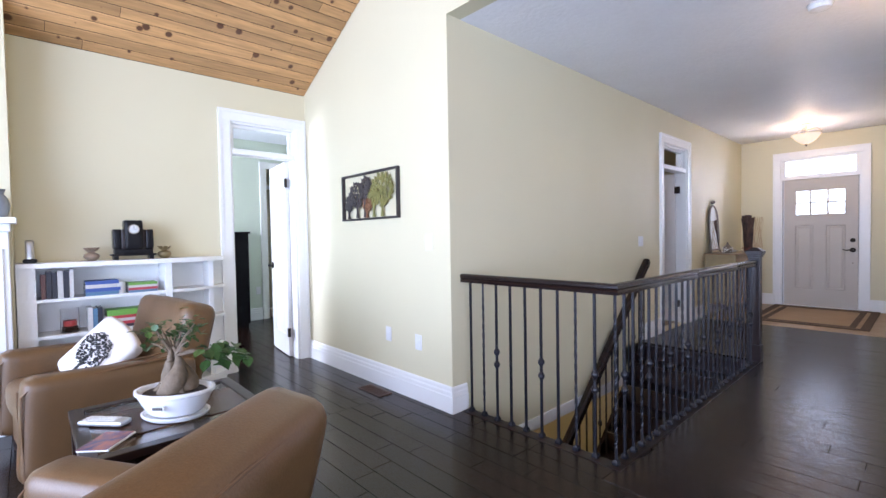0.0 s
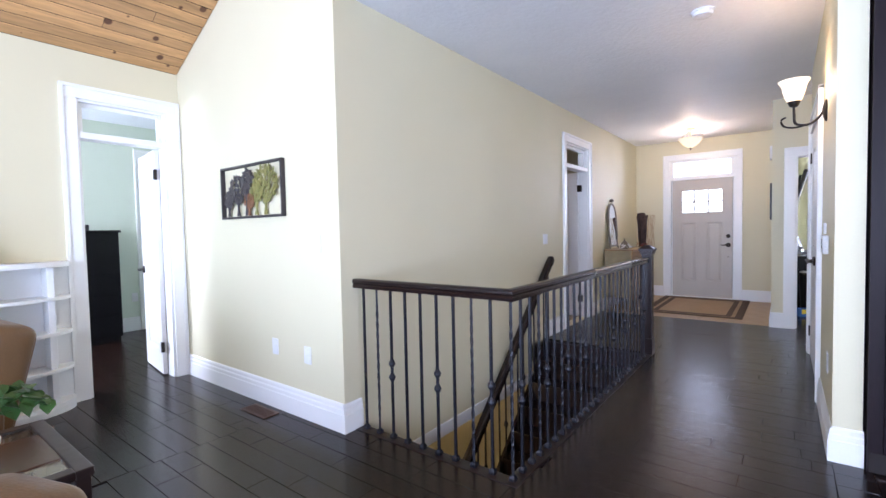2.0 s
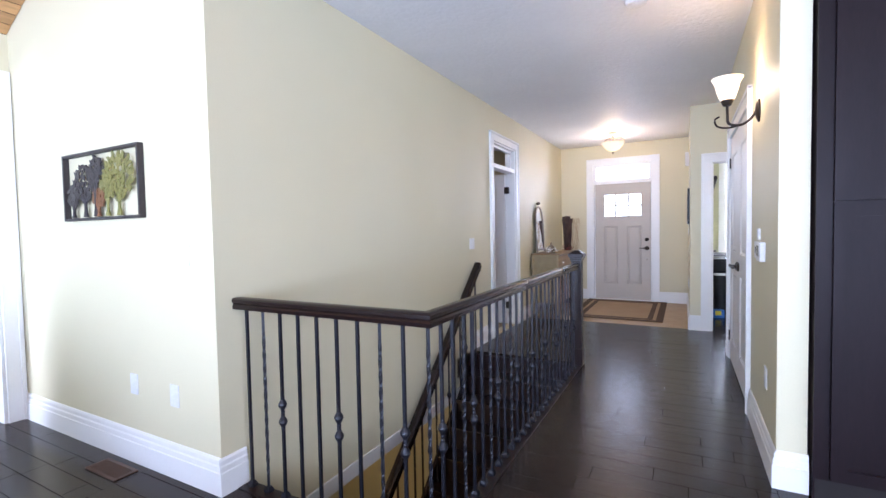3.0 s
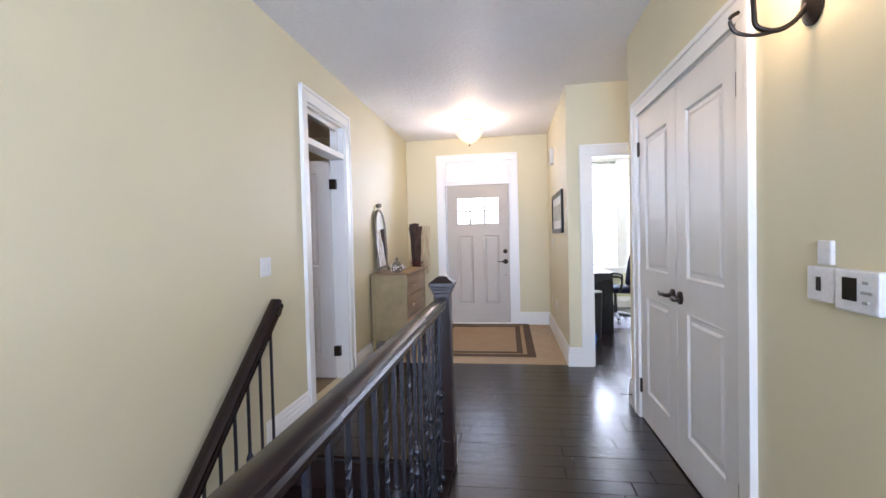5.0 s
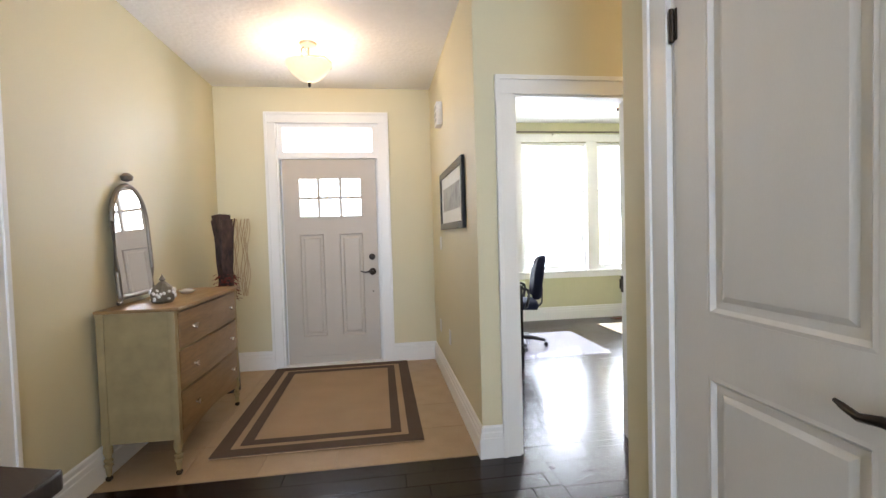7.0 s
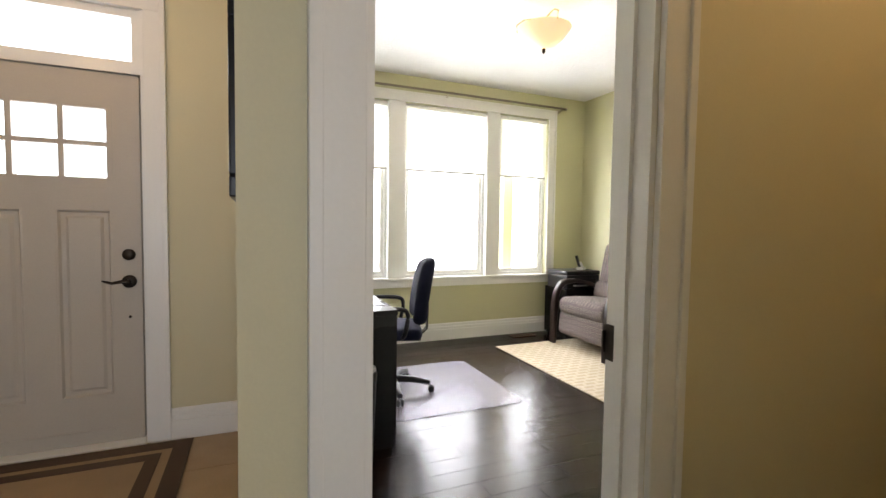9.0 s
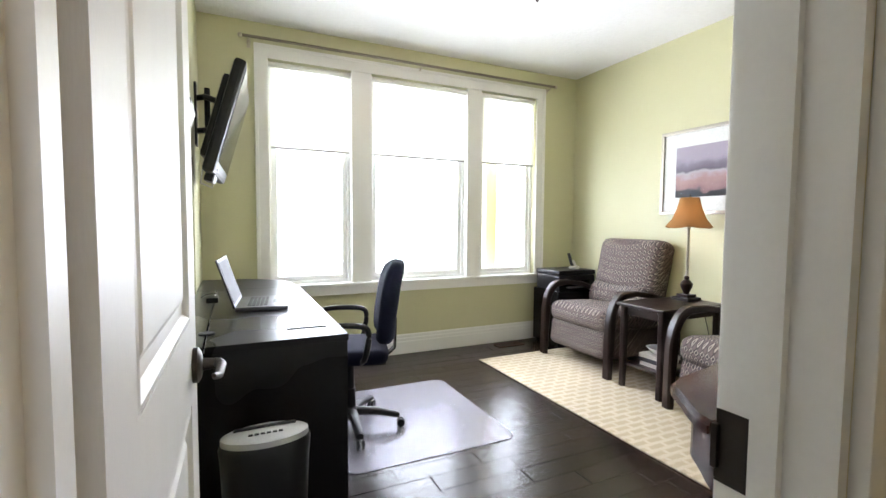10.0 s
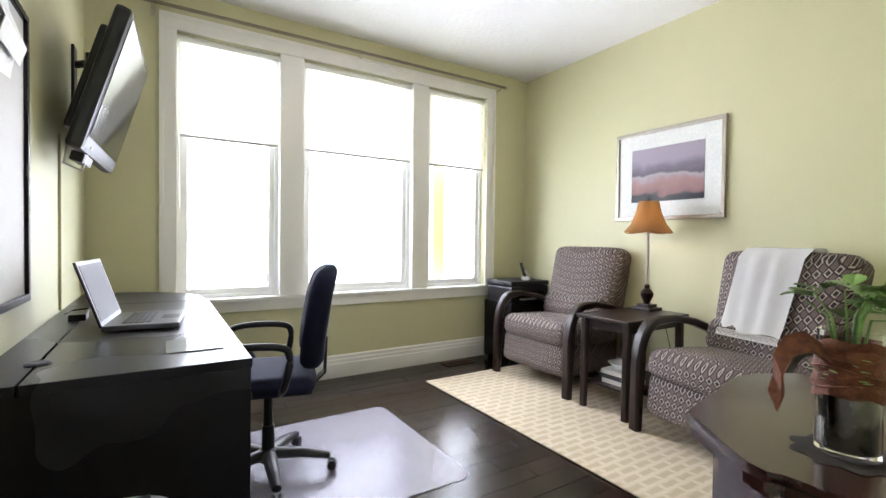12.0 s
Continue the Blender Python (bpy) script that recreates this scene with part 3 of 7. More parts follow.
setting("trim_stairwell", bx(-0.02, 0.014, 0.12, 2.95, -0.40, -0.30, bev=0.003), WHITE, "white trim at the foot of the stairwell wall", "trim")

casing("trim", "y", 0.0, 1, 3.63, 4.43, 2.345)
jamb("trim", "y", -T, 0.0, 3.63, 4.43, 2.345)
casing("trim", "y", XB, 1, -0.74, -0.11, 2.335)
jamb("trim", "y", XB - T, XB, -0.74, -0.11, 2.335)
casing("trim", "x", 7.03, -1, 0.56, 1.54, 2.40)
jamb("trim", "x", 7.03, 7.2, 0.56, 1.54, 2.42)
casing("trim", "x", 4.93, -1, 2.29, 3.02, 2.05)
casing("trim", "x", 5.06, 1, 2.29, 3.02, 2.05)
jamb("trim", "x", 4.93, 5.06, 2.29, 3.02, 2.06)
casing("trim", "y", 2.40, -1, 2.32, 3.70, 2.10)
jamb("trim", "y", 2.40, 2.52, 2.32, 3.70, 2.10, th=0.006)
stop = bmesh.new()
box(stop, 2.308, 2.320, 4.985, 5.018, 0, 2.042)
box(stop, 2.990, 3.002, 4.985, 5.018, 0, 2.042)
setting("trim_door_stop", stop, WHITE, "white door stop strip in the office doorway", "trim")


# ---- doors ----
def lever(parent, x, z, face, turn):
    """A bronze lever on a round rose; face is the side in y, turn the way the grip points."""
    bm = bmesh.new()
    lathe(bm, [(0.005, 0), (0.036, 0), (0.036, 0.009), (0.028, 0.015), (0.013, 0.018), (0.011, 0.045), (0.004, 0.05)], 20, pose(x, face * 0.0, z, 90 if face < 0 else -90) )
    y = face * 0.046
    tube(bm, [(x, y, z), (x + turn * 0.03, y * 1.15, z + 0.004), (x + turn * 0.07, y * 1.1, z - 0.004), (x + turn * 0.10, y, z + 0.004), (x + turn * 0.118, y * 0.95, z + 0.010)], [0.011, 0.010, 0.008, 0.007, 0.004], 10)
    ob = part("door_handle", bm, BRONZE, parent, "dark bronze lever handle", True)
    ob.location = (0, face * 0.018, 0)
    return ob


def panel_leaf(name, m, w, h, mat, rows, label, cols=1, th=0.036, hinge_x=None, stile=0.115, window=None, faces=(-1, 1)):
    """A door leaf in the xz plane from x=0 to w, with recessed raised panels."""
    d = tagged(thing(name, m, label, "door"), kind="structure")
    bm = bmesh.new()
    cw = (w - stile * (cols + 1)) / cols
    spans = list(rows) + ([window] if window else [])
    spans.sort()
    for c in range(cols + 1):
        x0 = c * (cw + stile)
        if window and 0 < c < cols:
            for z0, z1 in rows:
                box(bm, x0, x0 + stile, -th / 2, th / 2, z0, z1)
        else:
            box(bm, x0, x0 + stile, -th / 2, th / 2, 0, h)
    zc = 0.0
    for z0, z1 in spans:
        for c in range(cols):
            x0 = stile + c * (cw + stile)
            box(bm, x0, x0 + cw, -th / 2, th / 2, zc, z0)
        if cols > 1:
            for c in range(1, cols):
                x0 = c * (cw + stile)
                if window:
                    box(bm, x0, x0 + stile, -th / 2, th / 2, zc, z0)
        zc = z1
    for c in range(cols):
        x0 = stile + c * (cw + stile)
        box(bm, x0, x0 + cw, -th / 2, th / 2, zc, h)
    if cols > 1 and window:
        for c in range(1, cols):
            x0 = c * (cw + stile)
            box(bm, x0, x0 + stile, -th / 2, th / 2, zc, h)
    bmesh.ops.remove_doubles(bm, verts=bm.verts[:], dist=1e-5)
    part("leaf", bm, mat, d)
    for z0, z1 in rows:
        for c in range(cols):
            x0 = stile + c * (cw + stile)
            x1 = x0 + cw
            pb = bmesh.new()
            box(pb, x0, x1, -th * 0.16, th * 0.16, z0, z1)
            for f in faces:
                prof = [(0.0, th * 0.5 - 0.001), (0.010, th * 0.52), (0.020, th * 0.22), (0.040, th * 0.2), (0.055, th * 0.40)]
                rings = []
                for ins, yy in prof:
                    rings.append([pb.verts.new((px, f * yy, pz)) for px, pz in ((x0 + ins, z0 + ins), (x1 - ins, z0 + ins), (x1 - ins, z1 - ins), (x0 + ins, z1 - ins))])
                for a, b in zip(rings, rings[1:]):
                    for i in range(4):
                        pb.faces.new((a[i], a[(i + 1) % 4], b[(i + 1) % 4], b[i]))
                pb.faces.new(rings[-1])
            part("panel", pb, mat, d)
    if hinge_x is not None:
        for z in (0.22, h - 0.22) if h < 2.1 else (0.22, h / 2, h - 0.22):
            hb = bmesh.new()
            lathe(hb, [(0.003, -0.05), (0.007, -0.047), (0.007, 0.047), (0.003, 0.05)], 10, pose(hinge_x, -th / 2 - 0.006, z))
            box(hb, hinge_x - 0.018, hinge_x + 0.018, -th / 2 - 0.004, -th / 2 - 0.001, z - 0.045, z + 0.045)
            part("hinge", hb, BRONZE, d, "dark bronze hinge")
    return d


TWO = [(0.20, 0.865), (1.03, 1.915)]
# closet pair, seen from the hall (their -y face looks to -x)
d = panel_leaf("door_closet", pose(2.415, 3.688, 0.012, 0, 0, -90), 0.677, 2.075, DOORW, TWO, "white two-panel closet door with a bronze lever, shut", hinge_x=0.0, stile=0.128)
lever(d, 0.625, 0.93, -1, -1)
d = panel_leaf("door_closet", pose(2.415, 3.007, 0.012, 0, 0, -90), 0.677, 2.075, DOORW, TWO, "white two-panel closet door with a bronze lever, shut", hinge_x=0.677, stile=0.128)
lever(d, 0.052, 0.93, -1, 1)
# side room door, open inward
d = panel_leaf("door_side_room", pose(-T, 4.395, 0.012, 0, 0, 181), 0.76, 2.02, DOORW, TWO, "white two-panel door standing open into the side room")
for z in (0.25, 1.80):
    part("hinge", bx(-0.055, 0.005, -0.03, 0.022, z - 0.045, z + 0.045), BRONZE, d, "dark bronze hinge")
# bedroom door, open inward
d = panel_leaf("door_bedroom", pose(XB - T, -0.15, 0.012, 0, 0, 172), 0.62, 2.02, DOORW, TWO, "white two-panel bedroom door standing open")
lever(d, 0.56, 0.93, 1, -1)
for z in (0.25, 1.80):
    part("hinge", bx(-0.03, 0.006, 0.005, 0.03, z - 0.045, z + 0.045), BRONZE, d, "dark bronze hinge")
# office door, open against the desk wall
d = panel_leaf("door_office", pose(2.302, 5.085, 0.012, 0, 0, 89), 0.70, 2.03, DOORW, TWO, "white two-panel office door standing open")
lever(d, 0.635, 0.93, -1, -1)
part("latch", bx(0.70, 0.7025, -0.012, 0.012, 0.88, 0.96), BRONZE, d, "dark bronze latch plate")
sp = thing("strike_plate", pose(3.001, 5.045, 0.94), "dark bronze strike plate set in the door jamb", "strike plate")
part("plate", bx(-0.003, 0, -0.022, 0.02, -0.05, 0.05, bev=0.001), BRONZE, sp)
part("lip", bx(-0.010, -0.001, 0.014, 0.022, -0.03, 0.03, bev=0.001), BRONZE, sp)

# transoms over the two inner doors
for axis, at, a0, a1, top in (("y", -T / 2, 3.648, 4.412, 2.327), ("y", XB - T / 2, -0.722, -0.128, 2.317)):
    w = thing("window_transom", pose(at, 0, 0), "clear transom window in a white frame above the door", "window")
    tagged(w, kind="structure")
    part("window_frame", bx(-0.06, 0.07, a0, a1, 2.035, 2.085, bev=0.004), WHITE, w)
    fr = bmesh.new()
    for p, q, r, s in ((a0, a0 + 0.03, 2.085, top), (a1 - 0.03, a1, 2.085, top), (a0 + 0.03, a1 - 0.03, top - 0.03, top)):
        box(fr, -0.02, 0.02, p, q, r, s)
    part("window_frame", fr, WHITE, w)
    part("pane", bx(-0.003, 0.003, a0 + 0.03, a1 - 0.03, 2.085, top - 0.03), PANE, w).visible_shadow = False

# front door: six lights above two long panels
FD = panel_leaf("door_front", pose(0.60, 7.095, 0.022), 0.905, 2.035, TAUPE, [(0.26, 1.30)], "taupe craftsman front door with six small panes, shut", cols=2, stile=0.135, window=(1.45, 1.86), th=0.045)
part("panel", bx(0.14, 0.765, -0.030, -0.022, 0.06, 0.075, bev=0.002), TAUPE, FD)
mu = bmesh.new()
for x in (0.135, 0.332, 0.545, 0.757):
    box(mu, x - 0.006, x + 0.020, -0.024, 0.024, 1.45, 1.86)
for z in (1.45, 1.645, 1.846):
    box(mu, 0.135, 0.771, -0.0235, 0.0235, z - 0.005, z + 0.019)
part("window_frame", mu, TAUPE, FD)
for i in range(3):
    for k in range(2):
        x0, z0 = (0.149, 0.346, 0.559)[i], (1.464, 1.659)[k]
        part("pane", bx(x0, (0.332, 0.545, 0.757)[i], -0.004, 0.004, z0, (1.645, 1.846)[k]), PANE, FD).visible_shadow = False
lever(FD, 0.845, 0.90, -1, -1).location = (0, -0.0225, 0)
db = bmesh.new()
lathe(db, [(0.004, 0), (0.032, 0), (0.032, 0.008), (0.024, 0.016), (0.004, 0.018)], 20, pose(0.845, -0.0225, 1.05, 90))
part("deadbolt", db, BRONZE, FD, "dark bronze deadbolt", True)
kb = bmesh.new()
lathe(kb, [(0.002, 0), (0.008, 0), (0.006, 0.006), (0.002, 0.007)], 12, pose(0.845, -0.0225, 0.70, 90))
part("screw", kb, BRONZE, FD)
fs = bmesh.new()
box(fs, 0.578, 0.616, 7.121, 7.145, 0.0, 2.06)
box(fs, 1.490, 1.522, 7.121, 7.145, 0.0, 2.06)
box(fs, 0.616, 1.490, 7.121, 7.145, 2.045, 2.06)
box(fs, 0.616, 1.490, 7.121, 7.145, 0.018, 0.04)
setting("trim_front_stop", fs, WHITE, "white door stop strips behind the front door", "trim")
setting("threshold", bx(0.578, 1.522, 7.0, 7.19, 0.0, 0.02, bev=0.004), WHITE, "pale metal threshold under the front door", "threshold")
w = tagged(thing("window_front_transom", pose(0, 0, 0), "bright transom window above the front door", "window"), kind="structure")
fr = bmesh.new()
for p, q, r, s in ((0.578, 1.522, 2.060, 2.125), (0.578, 1.522, 2.36, 2.402), (0.578, 0.62, 2.125, 2.36), (1.48, 1.522, 2.125, 2.36)):
    box(fr, p, q, 7.05, 7.14, r, s)
part("window_frame", fr, WHITE, w)
part("pane", bx(0.62, 1.48, 7.09, 7.098, 2.125, 2.36), PANE, w).visible_shadow = False

# office window: three casement bays with shades
casing("trim_window", "x", 8.64, -1, 2.69, 5.34, 2.55, bottom=0.70, sill=True)
w = tagged(thing("window_office", pose(0, 0, 0), "wide white three-part office window with roller shades", "window"), kind="structure")
BAYS = [(2.69, 3.37), (3.55, 4.52), (4.68, 5.34)]
part("window_sill", bx(2.57, 5.46, 8.60, 8.70, 0.675, 0.702, bev=0.004), WHITE, w)
for p, q in ((3.37, 3.55), (4.52, 4.68)):
    part("mullion", bx(p, q, 8.635, 8.79, 0.702, 2.55, bev=0.004), WHITE, w)
for p, q in BAYS:
    fr = bmesh.new()
    for ins, y0, y1, t in ((0.0, 8.70, 8.78, 0.028), (0.028, 8.72, 8.76, 0.038)):
        a0, a1, z0, z1 = p + ins, q - ins, 0.702 + ins, 2.55 - ins
        box(fr, a0, a0 + t, y0, y1, z0, z1)
        box(fr, a1 - t, a1, y0, y1, z0, z1)
        box(fr, a0 + t, a1 - t, y0, y1, z0, z0 + t)
        box(fr, a0 + t, a1 - t, y0, y1, z1 - t, z1)
    part("window_frame", fr, WHITE, w)
    part("pane", bx(p + 0.066, q - 0.066, 8.737, 8.743, 0.768, 2.484), PANE, w).visible_shadow = False
    cr = bmesh.new()
    tube(cr, [(q - 0.08, 8.715, 0.80), (q - 0.08, 8.685, 0.81), (q - 0.085, 8.675, 0.88)], 0.008)
    part("crank", cr, WHITE, w)
for p, q in BAYS:
    s = thing("roller_shade", pose(0, 0, 0), "white translucent roller shade half drawn over the window", "shade", "office window shades")
    part("cloth", bx(p + 0.012, q - 0.012, 8.668, 8.670, 1.855, 2.50), SHADE, s)
    part("hem_bar", bx(p + 0.012, q - 0.012, 8.663, 8.675, 1.838, 1.857, bev=0.002), STEEL, s)
    tb = bmesh.new()
    tube(tb, [(p + 0.006, 8.675, 2.515), (q - 0.006, 8.675, 2.515)], 0.022, 12)
    part("roller", tb, WHITE, s, smooth=True)
    part("chain", tube(bmesh.new(), [(p + 0.014, 8.655, 2.50), (p + 0.014, 8.655, 1.35)], 0.003, 6), WHITE, s)

# porch post outside the office window
pp = thing("porch_post", pose(4.98, 9.0, 0), "pale yellow porch post outside the window", "post")
part("shaft", bx(-0.07, 0.07, -0.07, 0.07, -3.1, 3.0, bev=0.008), paint("pale_yellow_paint", (0.8, 0.68, 0.36), 0.6), pp)

# living room windows behind; the side one is added to admit fill light
w = tagged(thing("window_side", pose(0, 0, 0), "added white side window of the living room, out of view", "window"), kind="structure")
fr = bmesh.new()
for yy in (-4.3, -2.93, -1.56):
    box(fr, 6.02, 6.10, yy, yy + 0.06, 0.4, 2.6)
for z in (0.4, 2.54):
    box(fr, 6.025, 6.095, -4.24, -1.56, z, z + 0.06)
part("window_frame", fr, WHITE, w)
w = tagged(thing("window_living", pose(0, 0, 0), "wide white living room window", "window"), kind="structure")
fr = bmesh.new()
for x in (-1.2, 0.2, 1.66, 3.1, 4.54):
    box(fr, x, x + 0.06, -5.58, -5.49, 0.25, 3.1)
for z in (0.25, 2.1, 3.04):
    box(fr, -1.14, 4.54, -5.575, -5.495, z, z + 0.06)
part("window_frame", fr, WHITE, w)


# ---- stairs, basement and railing ----
st = thing("staircase", pose(0, 0, 0), "dark stained wooden stairs going down to the basement", "stairs")
RISE, RUN = 0.19, 0.208
for i in range(13):
    z = -RISE * (i + 1)
    y1 = 2.95 - RUN * i
    part("tread", bx(0.03, 1.08, y1 - RUN - 0.02, y1, z - 0.03, z, bev=0.006), ESPRESSO, st)
    part("riser", bx(0.03, 1.08, y1 - 0.012, y1 + 0.004, z + 0.0, z + RISE - 0.032), ESPRESSO, st)
for x in (0.0, 1.09):
    sb = bmesh.new()
    prism(sb, [(2.95, -0.02), (2.95, -0.40), (0.3, -2.84), (0.3, -2.44)], x, x + 0.03, UPX)
    part("stringer", sb, ESPRESSO, st)
setting("wall_stairwell_outer", bx(1.13, 1.23, 0.0, 3.05, -2.9, -0.34), ESPRESSO, "dark panelled side of the stairwell", "wall")
setting("wall_stairwell_end", bx(-1.9, 1.13, 2.97, 3.05, -2.9, -0.02), CREAM, "cream painted end of the stairwell", "wall")
setting("wall_basement", bx(-2.0, -1.9, -1.5, 3.05, -2.9, -0.34), CREAM, "cream painted basement wall", "wall")
setting("wall_basement_end", bx(-1.9, 1.13, -1.5, -1.4, -2.9, -0.34), CREAM, "cream painted basement end wall", "wall")
setting("floor_basement", bx(-2.0, 1.23, -1.5, 3.05, -3.0, -2.9), CARPET, "tan basement floor", "floor")
d = panel_leaf("door_basement", pose(-1.87, 0.35, -2.88, 0, 0, 90), 0.76, 2.03, DOORW, TWO, "white two-panel basement door, shut")
lever(d, 0.70, 0.93, -1, -1)
setting("ceiling_basement", bx(-1.9, -0.14, -1.4, 2.97, -0.36, -0.342), CEIL, "white basement ceiling", "ceiling")

RX, RY = 1.12, 0.12      # lines of the level railing


def baluster_mesh(h, kind):
    bm = bmesh.new()
    r = 0.0065
    if kind == "twist":
        n = 40
        pts = [(0, 0, z * h / n) for z in range(n + 1)]
        rings = []
        for i, p in enumerate(pts):
            a = i * 0.55 if 4 < i < 36 else 0
            rings.append([bm.verts.new((math.cos(a + k * math.pi / 2) * r * 1.35, math.sin(a + k * math.pi / 2) * r * 1.35, p[2])) for k in range(4)])
        for a, b in zip(rings, rings[1:]):
            for i in range(4):
                bm.faces.new((a[i], a[(i + 1) % 4], b[(i + 1) % 4], b[i]))
    else:
        box(bm, -r, r, -r, r, 0, h)
    if kind == "knuckle":
        m = h * 0.46
        for c in (m - 0.042, m + 0.042):
            lathe(bm, [(0.007, c - 0.04), (0.010, c - 0.034), (0.009, c - 0.026), (0.019, c - 0.008), (0.021, c), (0.019, c + 0.008), (0.009, c + 0.026), (0.010, c + 0.034), (0.007, c + 0.04)], 12)
    sh = 0.028
    rings = []
    for rr, z in ((0.016, 0), (0.016, sh * 0.55), (0.010, sh)):
        rings.append([bm.verts.new((sx * rr, sy * rr, z)) for sx, sy in ((-1, -1), (1, -1), (1, 1), (-1, 1))])
    for a, b in zip(rings, rings[1:]):
        for i in range(4):
            bm.faces.new((a[i], a[(i + 1) % 4], b[(i + 1) % 4], b[i]))
    return finish("baluster", bm, IRON)


BAL = {k: baluster_mesh(0.905, k) for k in ("plain", "twist", "knuckle")}
rail = thing("stair_railing", pose(0, 0, 0), "dark walnut railing with black wrought iron balusters round the stairwell", "railing")


def rail_profile(bm, p, q, w=0.062, h=0.058):
    p, q = Vector(p), Vector(q)
    d = (q - p).normalized()
    side = d.cross(Vector((0, 0, 1))).normalized()
    up = side.cross(d)
    prof = [(-0.42, -1), (0.42, -1), (0.46, -0.7), (0.36, -0.55), (0.5, -0.38), (0.5, -0.15), (0.36, -0.02), (0.0, 0.0), (-0.36, -0.02), (-0.5, -0.15), (-0.5, -0.38), (-0.36, -0.55), (-0.46, -0.7)]
    rings = [[bm.verts.new(e + side * a * w + up * b * h) for a, b in prof] for e in (p, q)]
    n = len(prof)
    for i in range(n):
        bm.faces.new((rings[0][i], rings[0][(i + 1) % n], rings[1][(i + 1) % n], rings[1][i]))
    bm.faces.new(rings[0])
    bm.faces.new(rings[1])
    return bm


def level_rail(w=0.062, h=0.058, z=0.966):
    """The level handrail, mitred where it turns the corner."""
    prof = [(-0.42, -1), (0.42, -1), (0.46, -0.7), (0.36, -0.55), (0.5, -0.38), (0.5, -0.15), (0.36, -0.02), (0.0, 0.0), (-0.36, -0.02), (-0.5, -0.15), (-0.5, -0.38), (-0.36, -0.55), (-0.46, -0.7)]
    bm = bmesh.new()
    stations = ((0.0, RY, 0, -1), (RX, RY, 1, -1), (RX, 2.866, 1, 0))
    rings = [[bm.verts.new((x + sx * a * w, y + sy * a * w, z + b * h)) for a, b in prof] for x, y, sx, sy in stations]
    n = len(prof)
    for p, q in zip(rings, rings[1:]):
        for i in range(n):
            bm.faces.new((p[i], p[(i + 1) % n], q[(i + 1) % n], q[i]))
    bm.faces.new(rings[0])
    bm.faces.new(rings[-1])
    return bm


part("handrail", level_rail(), RAILW, rail, smooth=True)
nb = 10
for i in range(nb):
    ob = new("baluster", BAL[("plain", "twist", "knuckle", "plain", "plain", "knuckle", "plain", "twist", "knuckle", "twist")[i]])
    ob.parent, ob.location = rail, (0.07 + i * (RX - 0.07) / (nb - 1), RY, 0.004)
for i in range(1, 26):
    ob = new("baluster", BAL["knuckle" if i % 3 == 1 else ("twist" if i % 3 == 0 else "plain")])
    ob.parent, ob.location = rail, (RX, RY + i * (2.85 - RY) / 26, 0.004)
nw = bmesh.new()
box(nw, RX - 0.046, RX + 0.046, 2.866, 2.958, 0.0, 0.985, bev=0.005)
part("newel_post", nw, ESPRESSO, rail)
part("newel_base", bx(RX - 0.054, RX + 0.054, 2.858, 2.966, 0.0, 0.16, bev=0.004), ESPRESSO, rail)
nw = bmesh.new()
for z0, z1, e in ((0.985, 1.005, 0.008), (1.005, 1.022, 0.016), (1.022, 1.045, 0.024)):
    box(nw, RX - 0.046 - e, RX + 0.046 + e, 2.866 - e, 2.958 + e, z0, z1, bev=0.004)
rings = [[nw.verts.new((RX + sx * k, 2.912 + sy * k, z)) for sx, sy in ((-1, -1), (1, -1), (1, 1), (-1, 1))] for k, z in ((0.066, 1.045), (0.026, 1.075), (0.016, 1.078))]
for a, b in zip(rings, rings[1:]):
    for i in range(4):
        nw.faces.new((a[i], a[(i + 1) % 4], b[(i + 1) % 4], b[i]))
nw.faces.new(rings[-1])
part("newel_cap", nw, ESPRESSO, rail)
edge = bmesh.new()
box(edge, 0.0, RX + 0.045, RY - 0.05, RY + 0.03, -0.03, 0.004, bev=0.003)
box(edge, RX - 0.035, RX + 0.045, RY + 0.03, 2.95, -0.03, 0.004, bev=0.003)
part("nosing", edge, ESPRESSO, rail)
hr = thing("stair_handrail", pose(0, 0, 0), "dark walnut sloping handrail with iron balusters beside the stairs", "railing")
SLOPE = RISE / RUN
ZT = 0.945
part("handrail", rail_profile(bmesh.new(), (0.075, 2.97, ZT), (0.075, 0.45, ZT - 2.52 * SLOPE), 0.07, 0.07), RAILW, hr, smooth=True)
vol = bmesh.new()
lathe(vol, [(0.004, -0.035), (0.03, -0.035), (0.034, 0), (0.03, 0.035), (0.004, 0.035)], 16, pose(0.075, 2.95, ZT - 0.075, 0, 90))
part("scroll_end", vol, RAILW, hr, smooth=True)
for i in range(18):
    y = 2.90 - i * 0.125
    z = ZT - (2.97 - y) * SLOPE - 0.05
    tread = -RISE * (int((2.95 - y) / RUN) + 1)
    bm = bmesh.new()
    box(bm, -0.0065, 0.0065, -0.0065, 0.0065, tread, z)
    if i % 3 == 2:
        mz = (tread + z) / 2
        lathe(bm, [(0.007, mz - 0.04), (0.019, mz - 0.012), (0.021, mz), (0.019, mz + 0.012), (0.007, mz + 0.04)], 10)
    ob = part("baluster", bm, IRON, hr)
    ob.location = (0.075, y, 0)



